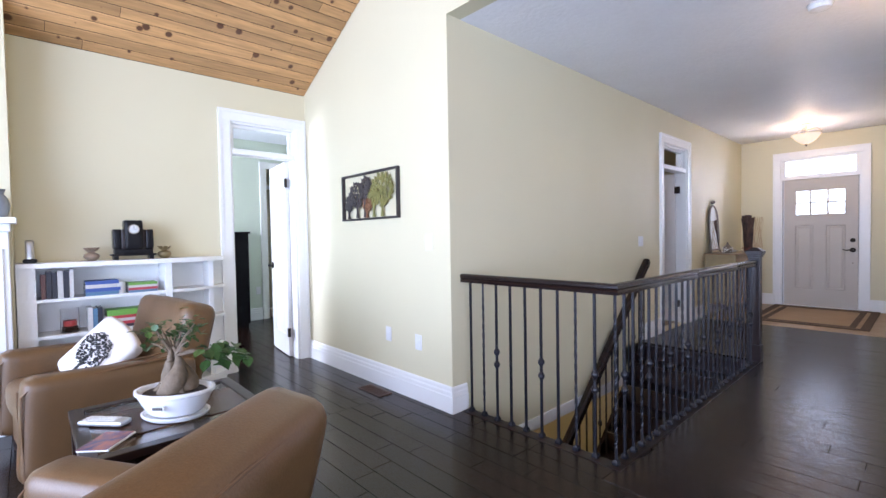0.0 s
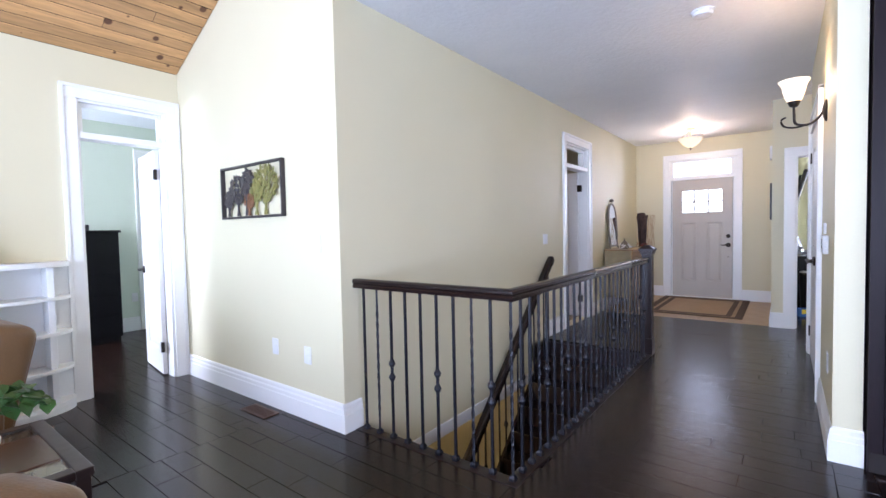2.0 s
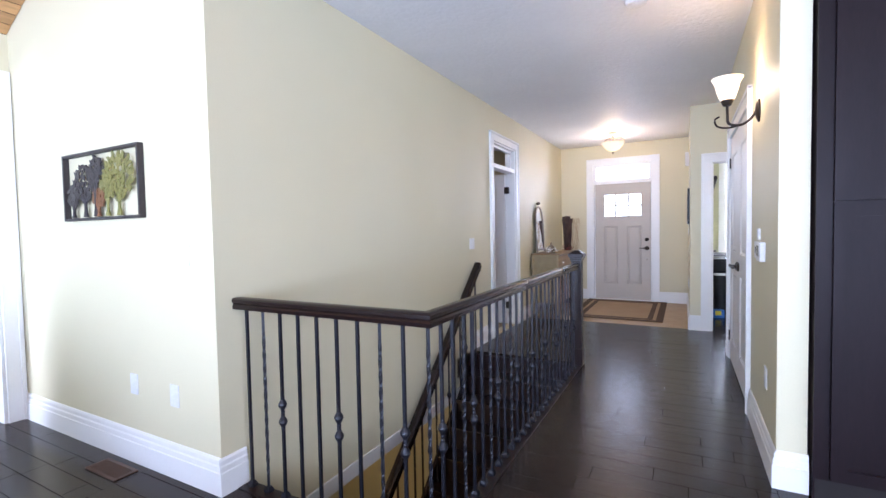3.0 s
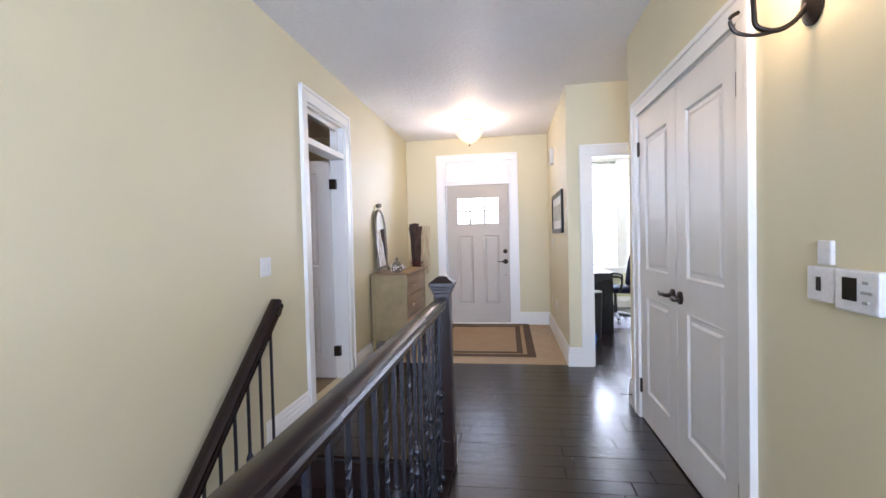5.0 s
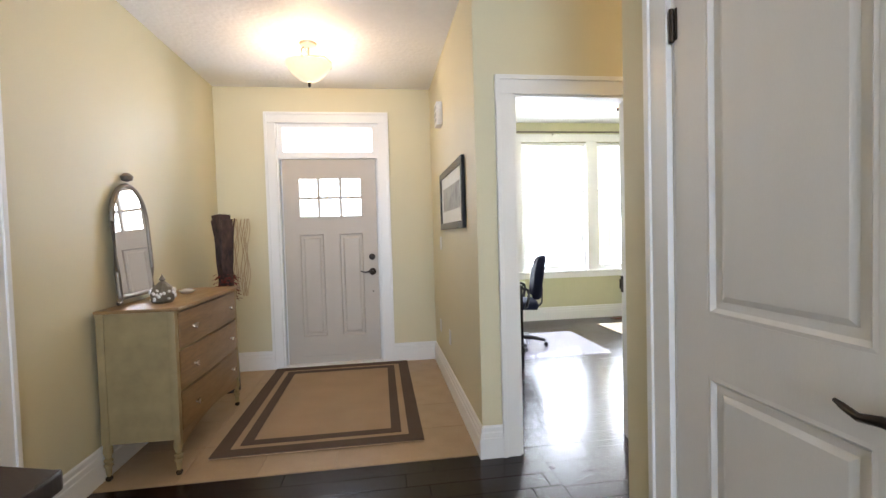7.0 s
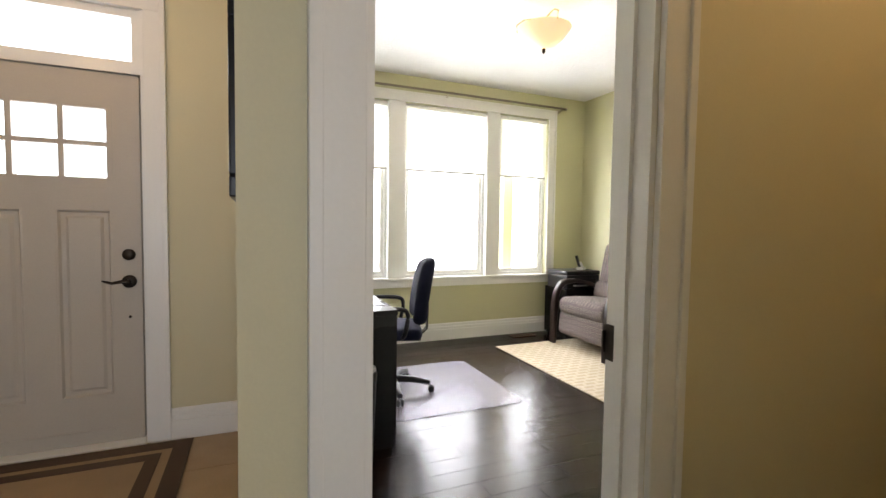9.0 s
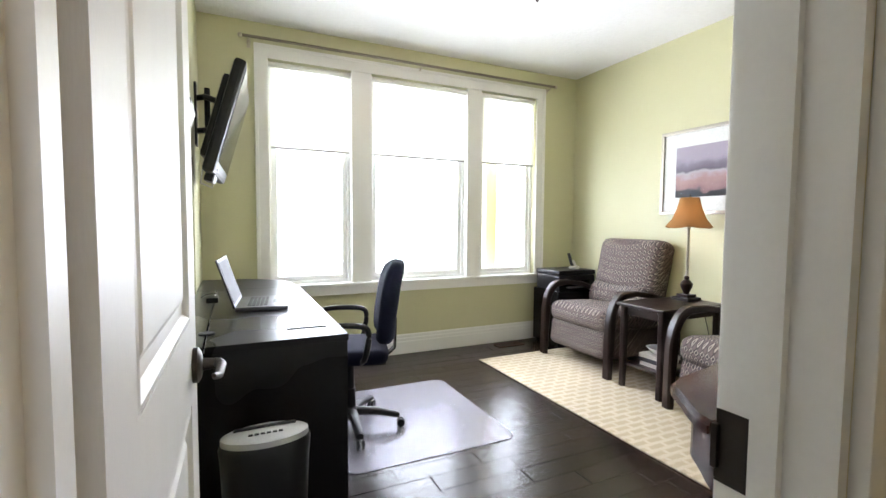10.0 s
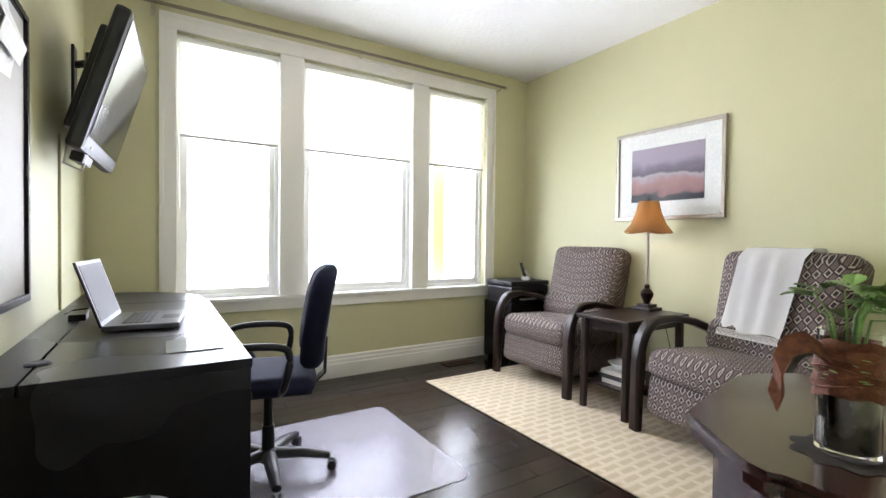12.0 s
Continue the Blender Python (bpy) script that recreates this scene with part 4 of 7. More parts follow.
# ---- side rooms seen through doorways ----
setting("wall_side_room", bx(-3.3, -3.2, 2.5, 6.6, 0, 2.75), CREAM, "cream painted side room wall", "wall")
setting("wall_side_room_near", bx(-3.2, -T, 2.5, 2.6, 0, 2.75), CREAM, "cream painted side room wall near the stairs", "wall")
setting("wall_side_room_far", bx(-3.2, -T, 6.5, 6.6, 0, 2.75), CREAM, "cream painted side room far wall", "wall")
setting("ceiling_side_room", bx(-3.3, -T, 2.5, 6.6, 2.75, 2.85), CEIL, "white side room ceiling", "ceiling")
setting("wall_bedroom_back", wall_with_holes(bmesh.new(), "y", -3.2, 1.6, -4.9, -4.8, 0, 2.75, [(0.62, 1.36, 0, 2.35)]), MINT, "pale mint bedroom wall", "wall")
setting("wall_bedroom_end", bx(-4.9, XB - T, 1.5, 1.6, 0, 2.75), MINT, "pale mint bedroom end wall", "wall")
setting("wall_bedroom_inner", bx(XB - T - 0.02, XB - T - 0.003, 0.14, 1.5, 0, 2.75), MINT, "pale mint bedroom inner wall", "wall")
setting("wall_bedroom_window", wall_with_holes(bmesh.new(), "x", -4.9, XB - T, -3.3, -3.2, 0, 2.75, [(-4.7, -3.5, 0.9, 2.1)]), MINT, "pale mint bedroom wall with a window", "wall")
setting("ceiling_bedroom", bx(-4.9, XB - T, -3.3, 1.6, 2.75, 2.85), CEIL, "white bedroom ceiling", "ceiling")
setting("wall_bath", bx(-5.9, -5.8, 0.3, 1.7, 0, 2.75), CREAM, "cream painted wall beyond the bedroom", "wall")
setting("wall_bath_side", bx(-5.8, -4.9, 1.6, 1.7, 0, 2.75), CREAM, "cream painted side wall beyond the bedroom", "wall")
setting("wall_bath_near", bx(-5.8, -4.9, 0.3, 0.4, 0, 2.75), CREAM, "cream painted near wall beyond the bedroom", "wall")
setting("ceiling_bath", bx(-5.9, -4.9, 0.3, 1.7, 2.75, 2.85), CEIL, "white ceiling beyond the bedroom", "ceiling")
setting("floor_bath", bx(-5.9, -4.9, 0.3, 1.7, -0.1, 0.0), TILE, "tan tile floor beyond the bedroom", "floor")
casing("trim", "y", -4.8, 1, 0.62, 1.36, 2.335)
setting("transom_bar", bx(-4.88, -4.79, 0.62, 1.36, 2.03, 2.08), WHITE, "white transom bar above the far doorway", "trim")
baseboard("b", (-4.8, -3.2), (-4.8, 0.51), (1, 0))

dr = thing("tall_dresser", pose(-4.25, -0.28, 0), "tall black dresser against the bedroom wall", "dresser")
part("body", bx(-0.50, 0.0, -0.42, 0.42, 0.06, 1.32, bev=0.008), BLACKW, dr)
part("top", bx(-0.51, 0.02, -0.44, 0.44, 1.32, 1.35, bev=0.006), BLACKW, dr)
part("base", bx(-0.48, -0.02, -0.40, 0.40, 0.0, 0.06), BLACKW, dr)
for i in range(5):
    dw = part("drawer", bx(0.0, 0.014, -0.40, 0.40, 0.09 + i * 0.245, 0.32 + i * 0.245, bev=0.004), BLACKW, dr)
    part("knob", lathe(bmesh.new(), [(0.003, 0), (0.007, 0.012), (0.014, 0.02), (0.004, 0.028)], 12, pose(0.014, 0, 0.205 + i * 0.245, 0, 90)), BRONZE, dw)
single("jewellery_box", bx(-0.1, 0.1, -0.12, 0.12, 0, 0.07, bev=0.012), BLACKP, "small dark box on the tall dresser", "box", pose(-4.45, -0.24, 1.35))

# ---- living room ----
ch = thing("fireplace", pose(0, 0, 0), "pale fireplace chimney breast with a white mantel", "fireplace")
part("chimney_breast", bx(XB, -1.86, -4.1, -2.21, 0, 3.2), CREAM, ch)
mt = bmesh.new()
box(mt, -1.859, -1.66, -4.0, -2.185, 1.36, 1.40, bev=0.006)
box(mt, -1.859, -1.72, -3.9, -2.215, 1.31, 1.36, bev=0.006)
part("mantel", mt, WHITE, ch, "white moulded mantel shelf")
sr = bmesh.new()
box(sr, -1.859, -1.76, -2.46, -2.225, 0, 1.31, bev=0.006)
box(sr, -1.76, -1.748, -2.43, -2.255, 0.2, 1.2, bev=0.004)
part("surround", sr, WHITE, ch, "white panelled pilaster")
vs = bmesh.new()
lathe(vs, [(0.02, 0), (0.045, 0.01), (0.06, 0.07), (0.05, 0.12), (0.03, 0.15), (0.04, 0.18)], 20)
single("mantel_vase", vs, paint("blue_grey_pottery", (0.25, 0.28, 0.32), 0.4), "small blue grey pottery vase on the mantel", "vase", pose(-1.76, -2.27, 1.40), smooth=True)


def built_in_shelves():
    s = thing("built_in_shelf", pose(XB, 0, 0), "white built-in bookshelf with a curved open end", "bookshelf")
    D, y0, y1, yd = 0.27, -2.205, -0.845, -1.27

    def slab(z0, z1, e=0.0):
        out = [(0.002, y0), (D + e, y0), (D + e, yd - 0.05)]
        for k in range(9):
            a = k / 8 * math.pi / 2
            out.append(((D + e - 0.06) * math.cos(a) + 0.06, yd - 0.05 + (y1 - yd + 0.05) * math.sin(a)))
        out.append((0.002, y1))
        return prism(bmesh.new(), out, z0, z1)
    part("top", slab(1.06, 1.095, 0.02), WHITE, s)
    for z in (0.05, 0.30, 0.565, 0.82):
        part("shelf", slab(z, z + 0.022, -0.01), WHITE, s)
    part("plinth", slab(0.0, 0.05, 0.0), WHITE, s)
    part("back_panel", bx(0.002, 0.010, y0, y1, 0.05, 1.06), WHITE, s)
    for p, q, d in ((y0, y0 + 0.10, D), (yd - 0.07, yd - 0.02, D), (yd + 0.27, yd + 0.31, 0.18)):
        part("upright", bx(0.010, d - 0.012, p, q, 0.072, 1.06, bev=0.003), WHITE, s)
    return s


built_in_shelves()


def book(m, w, h, d, mat, label):
    b = thing("book", m, label, "book")
    part("cover", box(box(box(bmesh.new(), 0, w, 0, d, 0, 0.003), 0, w, 0, d, h - 0.003, h), 0, 0.003, 0, d, 0.003, h - 0.003), mat, b)
    part("pages", bx(0.003, w - 0.004, 0.003, d - 0.003, 0.003, h - 0.003), PAPER, b)
    return b


rng = random.Random(3)
y = -2.08
for i, (k, h) in enumerate(((5, 0.17), (0, 0.19), (0, 0.185), (2, 0.195), (0, 0.19), (2, 0.20))):
    t = rng.uniform(0.022, 0.036)
    # upright: spine looks into the room
    book(pose(XB + 0.235, y + t, 0.842) @ Matrix(((-1, 0, 0, 0), (0, 0, -1, 0), (0, 1, 0, 0), (0, 0, 0, 1))), 0.15, t, h, BOOKS[k], "upright book on the white shelf")
    y += t + 0.002
z = 0.842
for k, w in ((6, 0.20), (1, 0.21), (2, 0.19), (1, 0.20)):
    book(pose(XB + 0.23, -1.84, z, 0, 0, 0) @ Matrix(((-1, 0, 0, 0), (0, 1, 0, 0), (0, 0, 1, 0), (0, 0, 0, 1))), 0.15, 0.026, w, BOOKS[k], "flat book in a stack on the white shelf")
    z += 0.0265
z = 0.842
for k in (6, 4, 2, 3):
    book(pose(XB + 0.23, -1.58, z) @ Matrix(((-1, 0, 0, 0), (0, 1, 0, 0), (0, 0, 1, 0), (0, 0, 0, 1))), 0.15, 0.018, 0.19, BOOKS[k], "thin flat book in a stack on the white shelf")
    z += 0.0185
single("candle", lathe(bmesh.new(), [(0.01, 0), (0.045, 0), (0.046, 0.01), (0.046, 0.088), (0.04, 0.092), (0.01, 0.088)], 24), PAPER, "white pillar candle on the shelf", "candle", pose(XB + 0.18, -1.64, 0.842), smooth=True)
y = -1.83
for k, h in ((2, 0.17), (6, 0.16), (0, 0.165)):
    book(pose(XB + 0.235, y + 0.027, 0.587) @ Matrix(((-1, 0, 0, 0), (0, 0, -1, 0), (0, 1, 0, 0), (0, 0, 0, 1))), 0.15, 0.027, h, BOOKS[k], "upright book on the white shelf")
    y += 0.029
z = 0.587
for k in (0, 4, 2, 4, 3, 3):
    book(pose(XB + 0.23, -1.72, z) @ Matrix(((-1, 0, 0, 0), (0, 1, 0, 0), (0, 0, 1, 0), (0, 0, 0, 1))), 0.15, 0.022, 0.22, BOOKS[k], "flat book in a stack on the white shelf")
    z += 0.0225
cj = thing("candle_jar", pose(XB + 0.17, -1.93, 0.587), "clear glass jar with a red candle on pebbles", "candle jar")
part("jar", lathe(bmesh.new(), [(0.05, 0), (0.055, 0.005), (0.055, 0.17), (0.051, 0.17), (0.051, 0.01), (0.01, 0.008)], 24), GLASS, cj, smooth=True)
part("candle", lathe(bmesh.new(), [(0.01, 0.045), (0.04, 0.045), (0.04, 0.085), (0.01, 0.08)], 20), REDC, cj, "red candle", True)
part("pebbles", lathe(bmesh.new(), [(0.01, 0.012), (0.048, 0.012), (0.046, 0.04), (0.01, 0.044)], 12), SOIL, cj)

# on the shelf top
ck = thing("mantel_clock", pose(XB + 0.15, -1.53, 1.095), "black book-shaped mantel clock with a round white dial", "clock")
bm = bmesh.new()
for sx in (-1, 1):
    box(bm, -0.05, 0.05, sx * 0.115 - 0.015, sx * 0.115 + 0.015, 0, 0.03, bev=0.004)
box(bm, -0.06, 0.06, -0.145, 0.145, 0.03, 0.045, bev=0.004)
box(bm, -0.05, 0.05, -0.125, 0.125, 0.045, 0.08, bev=0.004)
part("stand", bm, BLACKW, ck)
for i, (a, h) in enumerate(((-0.135, 0.155), (-0.085, 0.155), (-0.03, 0.225), (0.025, 0.155), (0.075, 0.155))):
    bm = bmesh.new()
    cushion(bm, 0.09 + 0.012 * (i == 2), 0.053 + 0.07 * (i == 2), h, 0.010, pose(0, a + 0.03, 0.08 + h / 2), cuts=5)
    part("column", bm, ESPRESSO if i % 2 else BLACKW, ck, smooth=True)
part("dial", lathe(bmesh.new(), [(0.002, 0), (0.030, 0), (0.030, 0.006), (0.002, 0.007)], 24, pose(0.056, 0, 0.235, 0, 90)), PAPER, ck, "round white clock dial")
part("bezel", lathe(bmesh.new(), [(0.030, 0), (0.038, 0), (0.036, 0.012), (0.031, 0.012), (0.030, 0.0)], 24, pose(0.052, 0, 0.235, 0, 90)), BRASS, ck, smooth=True)
part("clock_hand", box(bx(0.0635, 0.065, -0.0015, 0.0015, 0.235, 0.257), 0.0635, 0.065, 0.0, 0.015, 0.234, 0.237), INK, ck)
for yy, col in ((-1.79, (0.35, 0.27, 0.20)), (-1.32, (0.22, 0.17, 0.08))):
    pt = thing("lotus_candle_holder", pose(XB + 0.15, yy, 1.095), "small bronze green flower-shaped candle holder on the shelf", "candle holder", "shelf candle holders")
    cm = paint("aged_bronze_glaze", col, 0.4, 0.3)
    part("bowl", lathe(bmesh.new(), [(0.02, 0), (0.03, 0.004), (0.05, 0.03), (0.045, 0.05), (0.02, 0.062), (0.015, 0.07)], 20), cm, pt, smooth=True)
    for i in range(7):
        a = i * 2 * math.pi / 7
        pb = bmesh.new()
        dv = Vector((math.cos(a), math.sin(a), 0))
        strap(pb, [dv * 0.012 + Vector((0, 0, 0.066)), dv * 0.03 + Vector((0, 0, 0.078)), dv * 0.048 + Vector((0, 0, 0.098))], dv.cross(Vector((0, 0, 1))), 0.026, 0.004)
        part("petal", pb, cm, pt)
ph = thing("cordless_phone", pose(XB + 0.17, -2.13, 1.095), "silver cordless phone standing in its cradle", "phone")
part("handset", cushion(bmesh.new(), 0.028, 0.048, 0.15, 0.012, pose(0, 0, 0.085, 0, -6), cuts=5), STEEL, ph, smooth=True)
part("display", bx(0.009, 0.018, -0.016, 0.016, 0.105, 0.14, m=pose(0, 0, 0, 0, -6)), INK, ph)
part("cradle", cushion(bmesh.new(), 0.07, 0.075, 0.03, 0.012, pose(0, 0, 0.015), cuts=5), BLACKP, ph, smooth=True)


def club_chair(m, label, W=0.86):
    """A leather club chair facing -y: deep arms, seat cushion, raked back with piping."""
    c = thing("armchair", m, label, "armchair", "leather club chairs")
    Dp = 0.86
    for s in (-1, 1):
        a = bmesh.new()
        cushion(a, 0.15, Dp - 0.10, 0.50, 0.05, pose(s * (W / 2 - 0.075), -0.06, 0.33, -3), cuts=9)
        arm = part("arm", a, LEATHER, c, smooth=True)
        for e in (-1, 1):
            pp = bmesh.new()
            tube(pp, [(s * (W / 2 - 0.075) + e * 0.058, -0.43, 0.12), (s * (W / 2 - 0.075) + e * 0.058, -0.432, 0.52), (s * (W / 2 - 0.075) + e * 0.058, -0.40, 0.553), (s * (W / 2 - 0.075) + e * 0.058, 0.26, 0.585)], 0.006, 6)
            part("piping", pp, PIPING, arm)
    b = bmesh.new()
    cushion(b, W - 0.12, 0.20, 0.72, 0.06, pose(0, 0.31, 0.495, -14), puff=0.02, cuts=11)
    back = part("backrest", b, LEATHER, c, smooth=True)
    for s in (-1, 1):
        for yy in (-0.075, 0.078):
            pp = bmesh.new()
            mm = pose(0, 0.31, 0.495, -14)
            tube(pp, [mm @ Vector((s * (W / 2 - 0.092), yy * 1.12, -0.3)), mm @ Vector((s * (W / 2 - 0.092), yy * 1.12, 0.30)), mm @ Vector((s * (W / 2 - 0.11), yy, 0.335)), mm @ Vector((0, yy, 0.346)), ], 0.005, 6)
            part("piping", pp, PIPING, back)
    f = bmesh.new()
    cushion(f, W - 0.29, Dp - 0.30, 0.16, 0.055, pose(0, -0.13, 0.37), puff=0.25, cuts=9)
    part("seat_cushion", f, LEATHER, c, smooth=True)
    g = bmesh.new()
    cushion(g, W - 0.28, Dp - 0.18, 0.22, 0.03, pose(0, -0.05, 0.19), cuts=6)
    part("base", g, LEATHER, c, smooth=True)
    for sx in (-1, 1):
        for sy in (-1, 1):
            part("leg", lathe(bmesh.new(), [(0.018, 0), (0.028, 0.09), (0.028, 0.11)], 12, pose(sx * (W / 2 - 0.09), sy * 0.33 - 0.03, 0)), ESPRESSO, c)
    return c


club_chair(pose(-1.11, -1.81, 0, 0, 0, 7), "caramel leather club chair holding a patterned cushion", 0.98)
club_chair(pose(1.04, -2.15, 0, 0, 0, -53), "caramel leather club chair beside the glass table")


def tree_disc(bm, cx, cy, r, n, seed, z0, z1, m, size=0.02):
    rg = random.Random(seed)
    for _ in range(n):
        a, d = rg.uniform(0, 6.283), r * math.sqrt(rg.random())
        x, y, t = cx + d * math.cos(a), cy + d * math.sin(a) * 0.85, rg.uniform(0, 6.28)
        w, l = size * rg.uniform(0.5, 0.8), size * rg.uniform(0.8, 1.5)
        prism(bm, [(x + l * math.cos(t), y + l * math.sin(t)), (x - w * math.sin(t), y + w * math.cos(t)), (x - l * math.cos(t), y - l * math.sin(t)), (x + w * math.sin(t), y - w * math.cos(t))], z0 + rg.uniform(0, 0.001), z1 + rg.uniform(0, 0.003), m)
    return bm


pl = thing("cushion", pose(-1.20, -1.83, 0.535, 52, 26, 18), "white square cushion printed with a black tree", "cushion")
b = bmesh.new()
cushion(b, 0.38, 0.38, 0.09, 0.03, puff=0.5, cuts=9)
part("cover", b, PILLOW, pl, smooth=True)
pr = bmesh.new()
tree_disc(pr, 0.0, 0.02, 0.125, 330, 5, 0.066, 0.073, None, 0.0052)
tube(pr, [(0, -0.15, 0.060), (0.0, -0.03, 0.072), (0.02, 0.06, 0.072)], [0.014, 0.008, 0.004], 6, 0.3)
part("tree_print", pr, INK, pl, "black printed tree")
part("piping", tube(bmesh.new(), [(-0.176, -0.176, 0), (0.176, -0.176, 0), (0.176, 0.176, 0), (-0.176, 0.176, 0), (-0.176, -0.176, 0)], 0.006, 6), INK, pl)


def glass_table():
    t = thing("side_table", pose(0.03, -1.70, 0), "dark side table with glass inset panels and a lower shelf", "table")
    X, Y = 0.33, 0.33
    fr = bmesh.new()
    box(fr, -X, X, -Y, -Y + 0.05, 0.47, 0.50, bev=0.004)
    box(fr, -X, X, Y - 0.05, Y, 0.47, 0.50, bev=0.004)
    box(fr, -X, -X + 0.05, -Y + 0.05, Y - 0.05, 0.47, 0.50, bev=0.004)
    box(fr, X - 0.05, X, -Y + 0.05, Y - 0.05, 0.47, 0.50, bev=0.004)
    part("top_frame", fr, ESPRESSO, t)
    part("centre_panel", bx(-0.16, 0.16, -Y + 0.05, Y - 0.05, 0.475, 0.497), paint("burl_panel", (0.07, 0.028, 0.015), 0.2, vary=0.3, scale=12), t)
    for s in (-1, 1):
        part("glass", bx(min(s * 0.162, s * 0.278), max(s * 0.162, s * 0.278), -Y + 0.052, Y - 0.052, 0.485, 0.493), GLASS, t)
    part("lower_shelf", bx(-X + 0.03, X - 0.03, -Y + 0.03, Y - 0.03, 0.14, 0.16, bev=0.004), ESPRESSO, t)
    for sx in (-1, 1):
        for sy in (-1, 1):
            part("leg", bx(sx * (X - 0.03) - 0.022, sx * (X - 0.03) + 0.022, sy * (Y - 0.03) - 0.022, sy * (Y - 0.03) + 0.022, 0, 0.47, bev=0.004), ESPRESSO, t)


glass_table()


def leaf_at(bm, p, d, size, droop=0.3):
    d = Vector(d).normalized()
    side = d.cross(Vector((0, 0, 1)))
    side = side.normalized() if side.length > 1e-3 else Vector((1, 0, 0))
    dn = Vector((0, 0, -1))
    rows = []
    for k, wd in ((0, 0.05), (0.3, 0.34), (0.6, 0.36), (0.85, 0.16), (1.0, 0.01)):
        c = Vector(p) + d * size * k + dn * size * droop * k * k
        up = Vector((0, 0, 0.06 * size))
        rows.append((bm.verts.new(c - side * wd * size + up), bm.verts.new(c), bm.verts.new(c + side * wd * size + up)))
    for a, b in zip(rows, rows[1:]):
        bm.faces.new((a[0], a[1], b[1], b[0]))
        bm.faces.new((a[1], a[2], b[2], b[1]))


def bonsai():
    t = thing("bonsai", pose(0.10, -1.70, 0.50, 0, 0, 45), "ficus bonsai with a swollen trunk in a white oval pot", "plant")
    part("pot", lathe(bmesh.new(), [(0.01, 0.018), (0.10, 0.018), (0.115, 0.03), (0.148, 0.09), (0.152, 0.10), (0.160, 0.104), (0.160, 0.116), (0.148, 0.118), (0.138, 0.10), (0.01, 0.096)], 40, None, 1.0, 0.72), CERAMIC, t, smooth=True)
    part("saucer", lathe(bmesh.new(), [(0.01, 0.0), (0.12, 0.0), (0.135, 0.012), (0.137, 0.020), (0.128, 0.020), (0.118, 0.008), (0.01, 0.008)], 40, None, 1.0, 0.72), CERAMIC, t, smooth=True)
    part("soil", lathe(bmesh.new(), [(0.137, 0.094), (0.12, 0.106), (0.06, 0.112), (0.01, 0.115)], 30, None, 1.0, 0.72), SOIL, t)
    tag = part("label_tag", bx(-0.025, 0.025, -0.113, -0.109, 0.058, 0.078), PAPER, t, "white paper tag with grey bars")
    for i in range(6):
        part("print_bar", bx(-0.02 + i * 0.007, -0.016 + i * 0.007, -0.1145, -0.1125, 0.062, 0.074), INK, tag)
    tr = bmesh.new()
    for k in range(3):
        a0 = k * 2.094
        pts, rad = [], []
        for j in range(15):
            u = j / 14
            r = 0.034 * (1 - u) ** 0.7 + 0.004
            a = a0 + 2.6 * u
            pts.append((r * math.cos(a) + 0.012 * math.sin(4 * u), r * math.sin(a), 0.088 + 0.20 * u))
            rad.append(0.036 + 0.016 * math.sin(math.pi * min(1, u * 1.7)) - 0.030 * u ** 1.3 + 0.003 * math.sin(11 * u + k))
        tube(tr, pts, rad, 14)
    for k in range(6):
        a = k * 1.05 + 0.3
        c, d = math.cos(a), math.sin(a)
        tube(tr, [(0.045 * c, 0.04 * d, 0.135), (0.068 * c, 0.055 * d, 0.115), (0.085 * c, 0.062 * d, 0.103)], [0.016, 0.012, 0.005], 8)
    part("trunk", tr, BARK, t, smooth=True)
    rg = random.Random(8)
    br, lv = bmesh.new(), bmesh.new()
    for i in range(16):
        a = rg.uniform(0, 6.283)
        e = Vector((math.cos(a) * rg.uniform(0.05, 0.10), math.sin(a) * rg.uniform(0.05, 0.10), rg.uniform(0.30, 0.40)))
        tube(br, [(0, 0, 0.25), e * 0.6 + Vector((0, 0, 0.11)), e], [0.006, 0.004, 0.002], 5)
        for _ in range(9):
            q = e + Vector((rg.gauss(0, 0.022), rg.gauss(0, 0.022), rg.gauss(0, 0.022)))
            leaf_at(lv, q, (rg.uniform(-1, 1), rg.uniform(-1, 1), rg.uniform(-0.4, 0.6)), rg.uniform(0.025, 0.04))
    for i, (ex, ey, ez) in enumerate(((0.15, 0.02, 0.26), (0.20, 0.0, 0.24), (0.12, 0.06, 0.25), (0.24, 0.03, 0.27), (0.18, -0.03, 0.29))):
        e = Vector((ex, ey, ez))
        tube(br, [(0, 0, 0.25), (ex * 0.5, ey * 0.5, 0.27), e], [0.006, 0.004, 0.002], 5)
        for _ in range(10):
            q = e + Vector((rg.gauss(0, 0.03), rg.gauss(0, 0.025), rg.gauss(0, 0.02)))
            leaf_at(lv, q, (rg.uniform(0, 1), rg.uniform(-1, 1), rg.uniform(-0.7, 0.2)), rg.uniform(0.04, 0.065))
    part("branches", br, BARK, t)
    part("leaves", lv, LEAF, t)


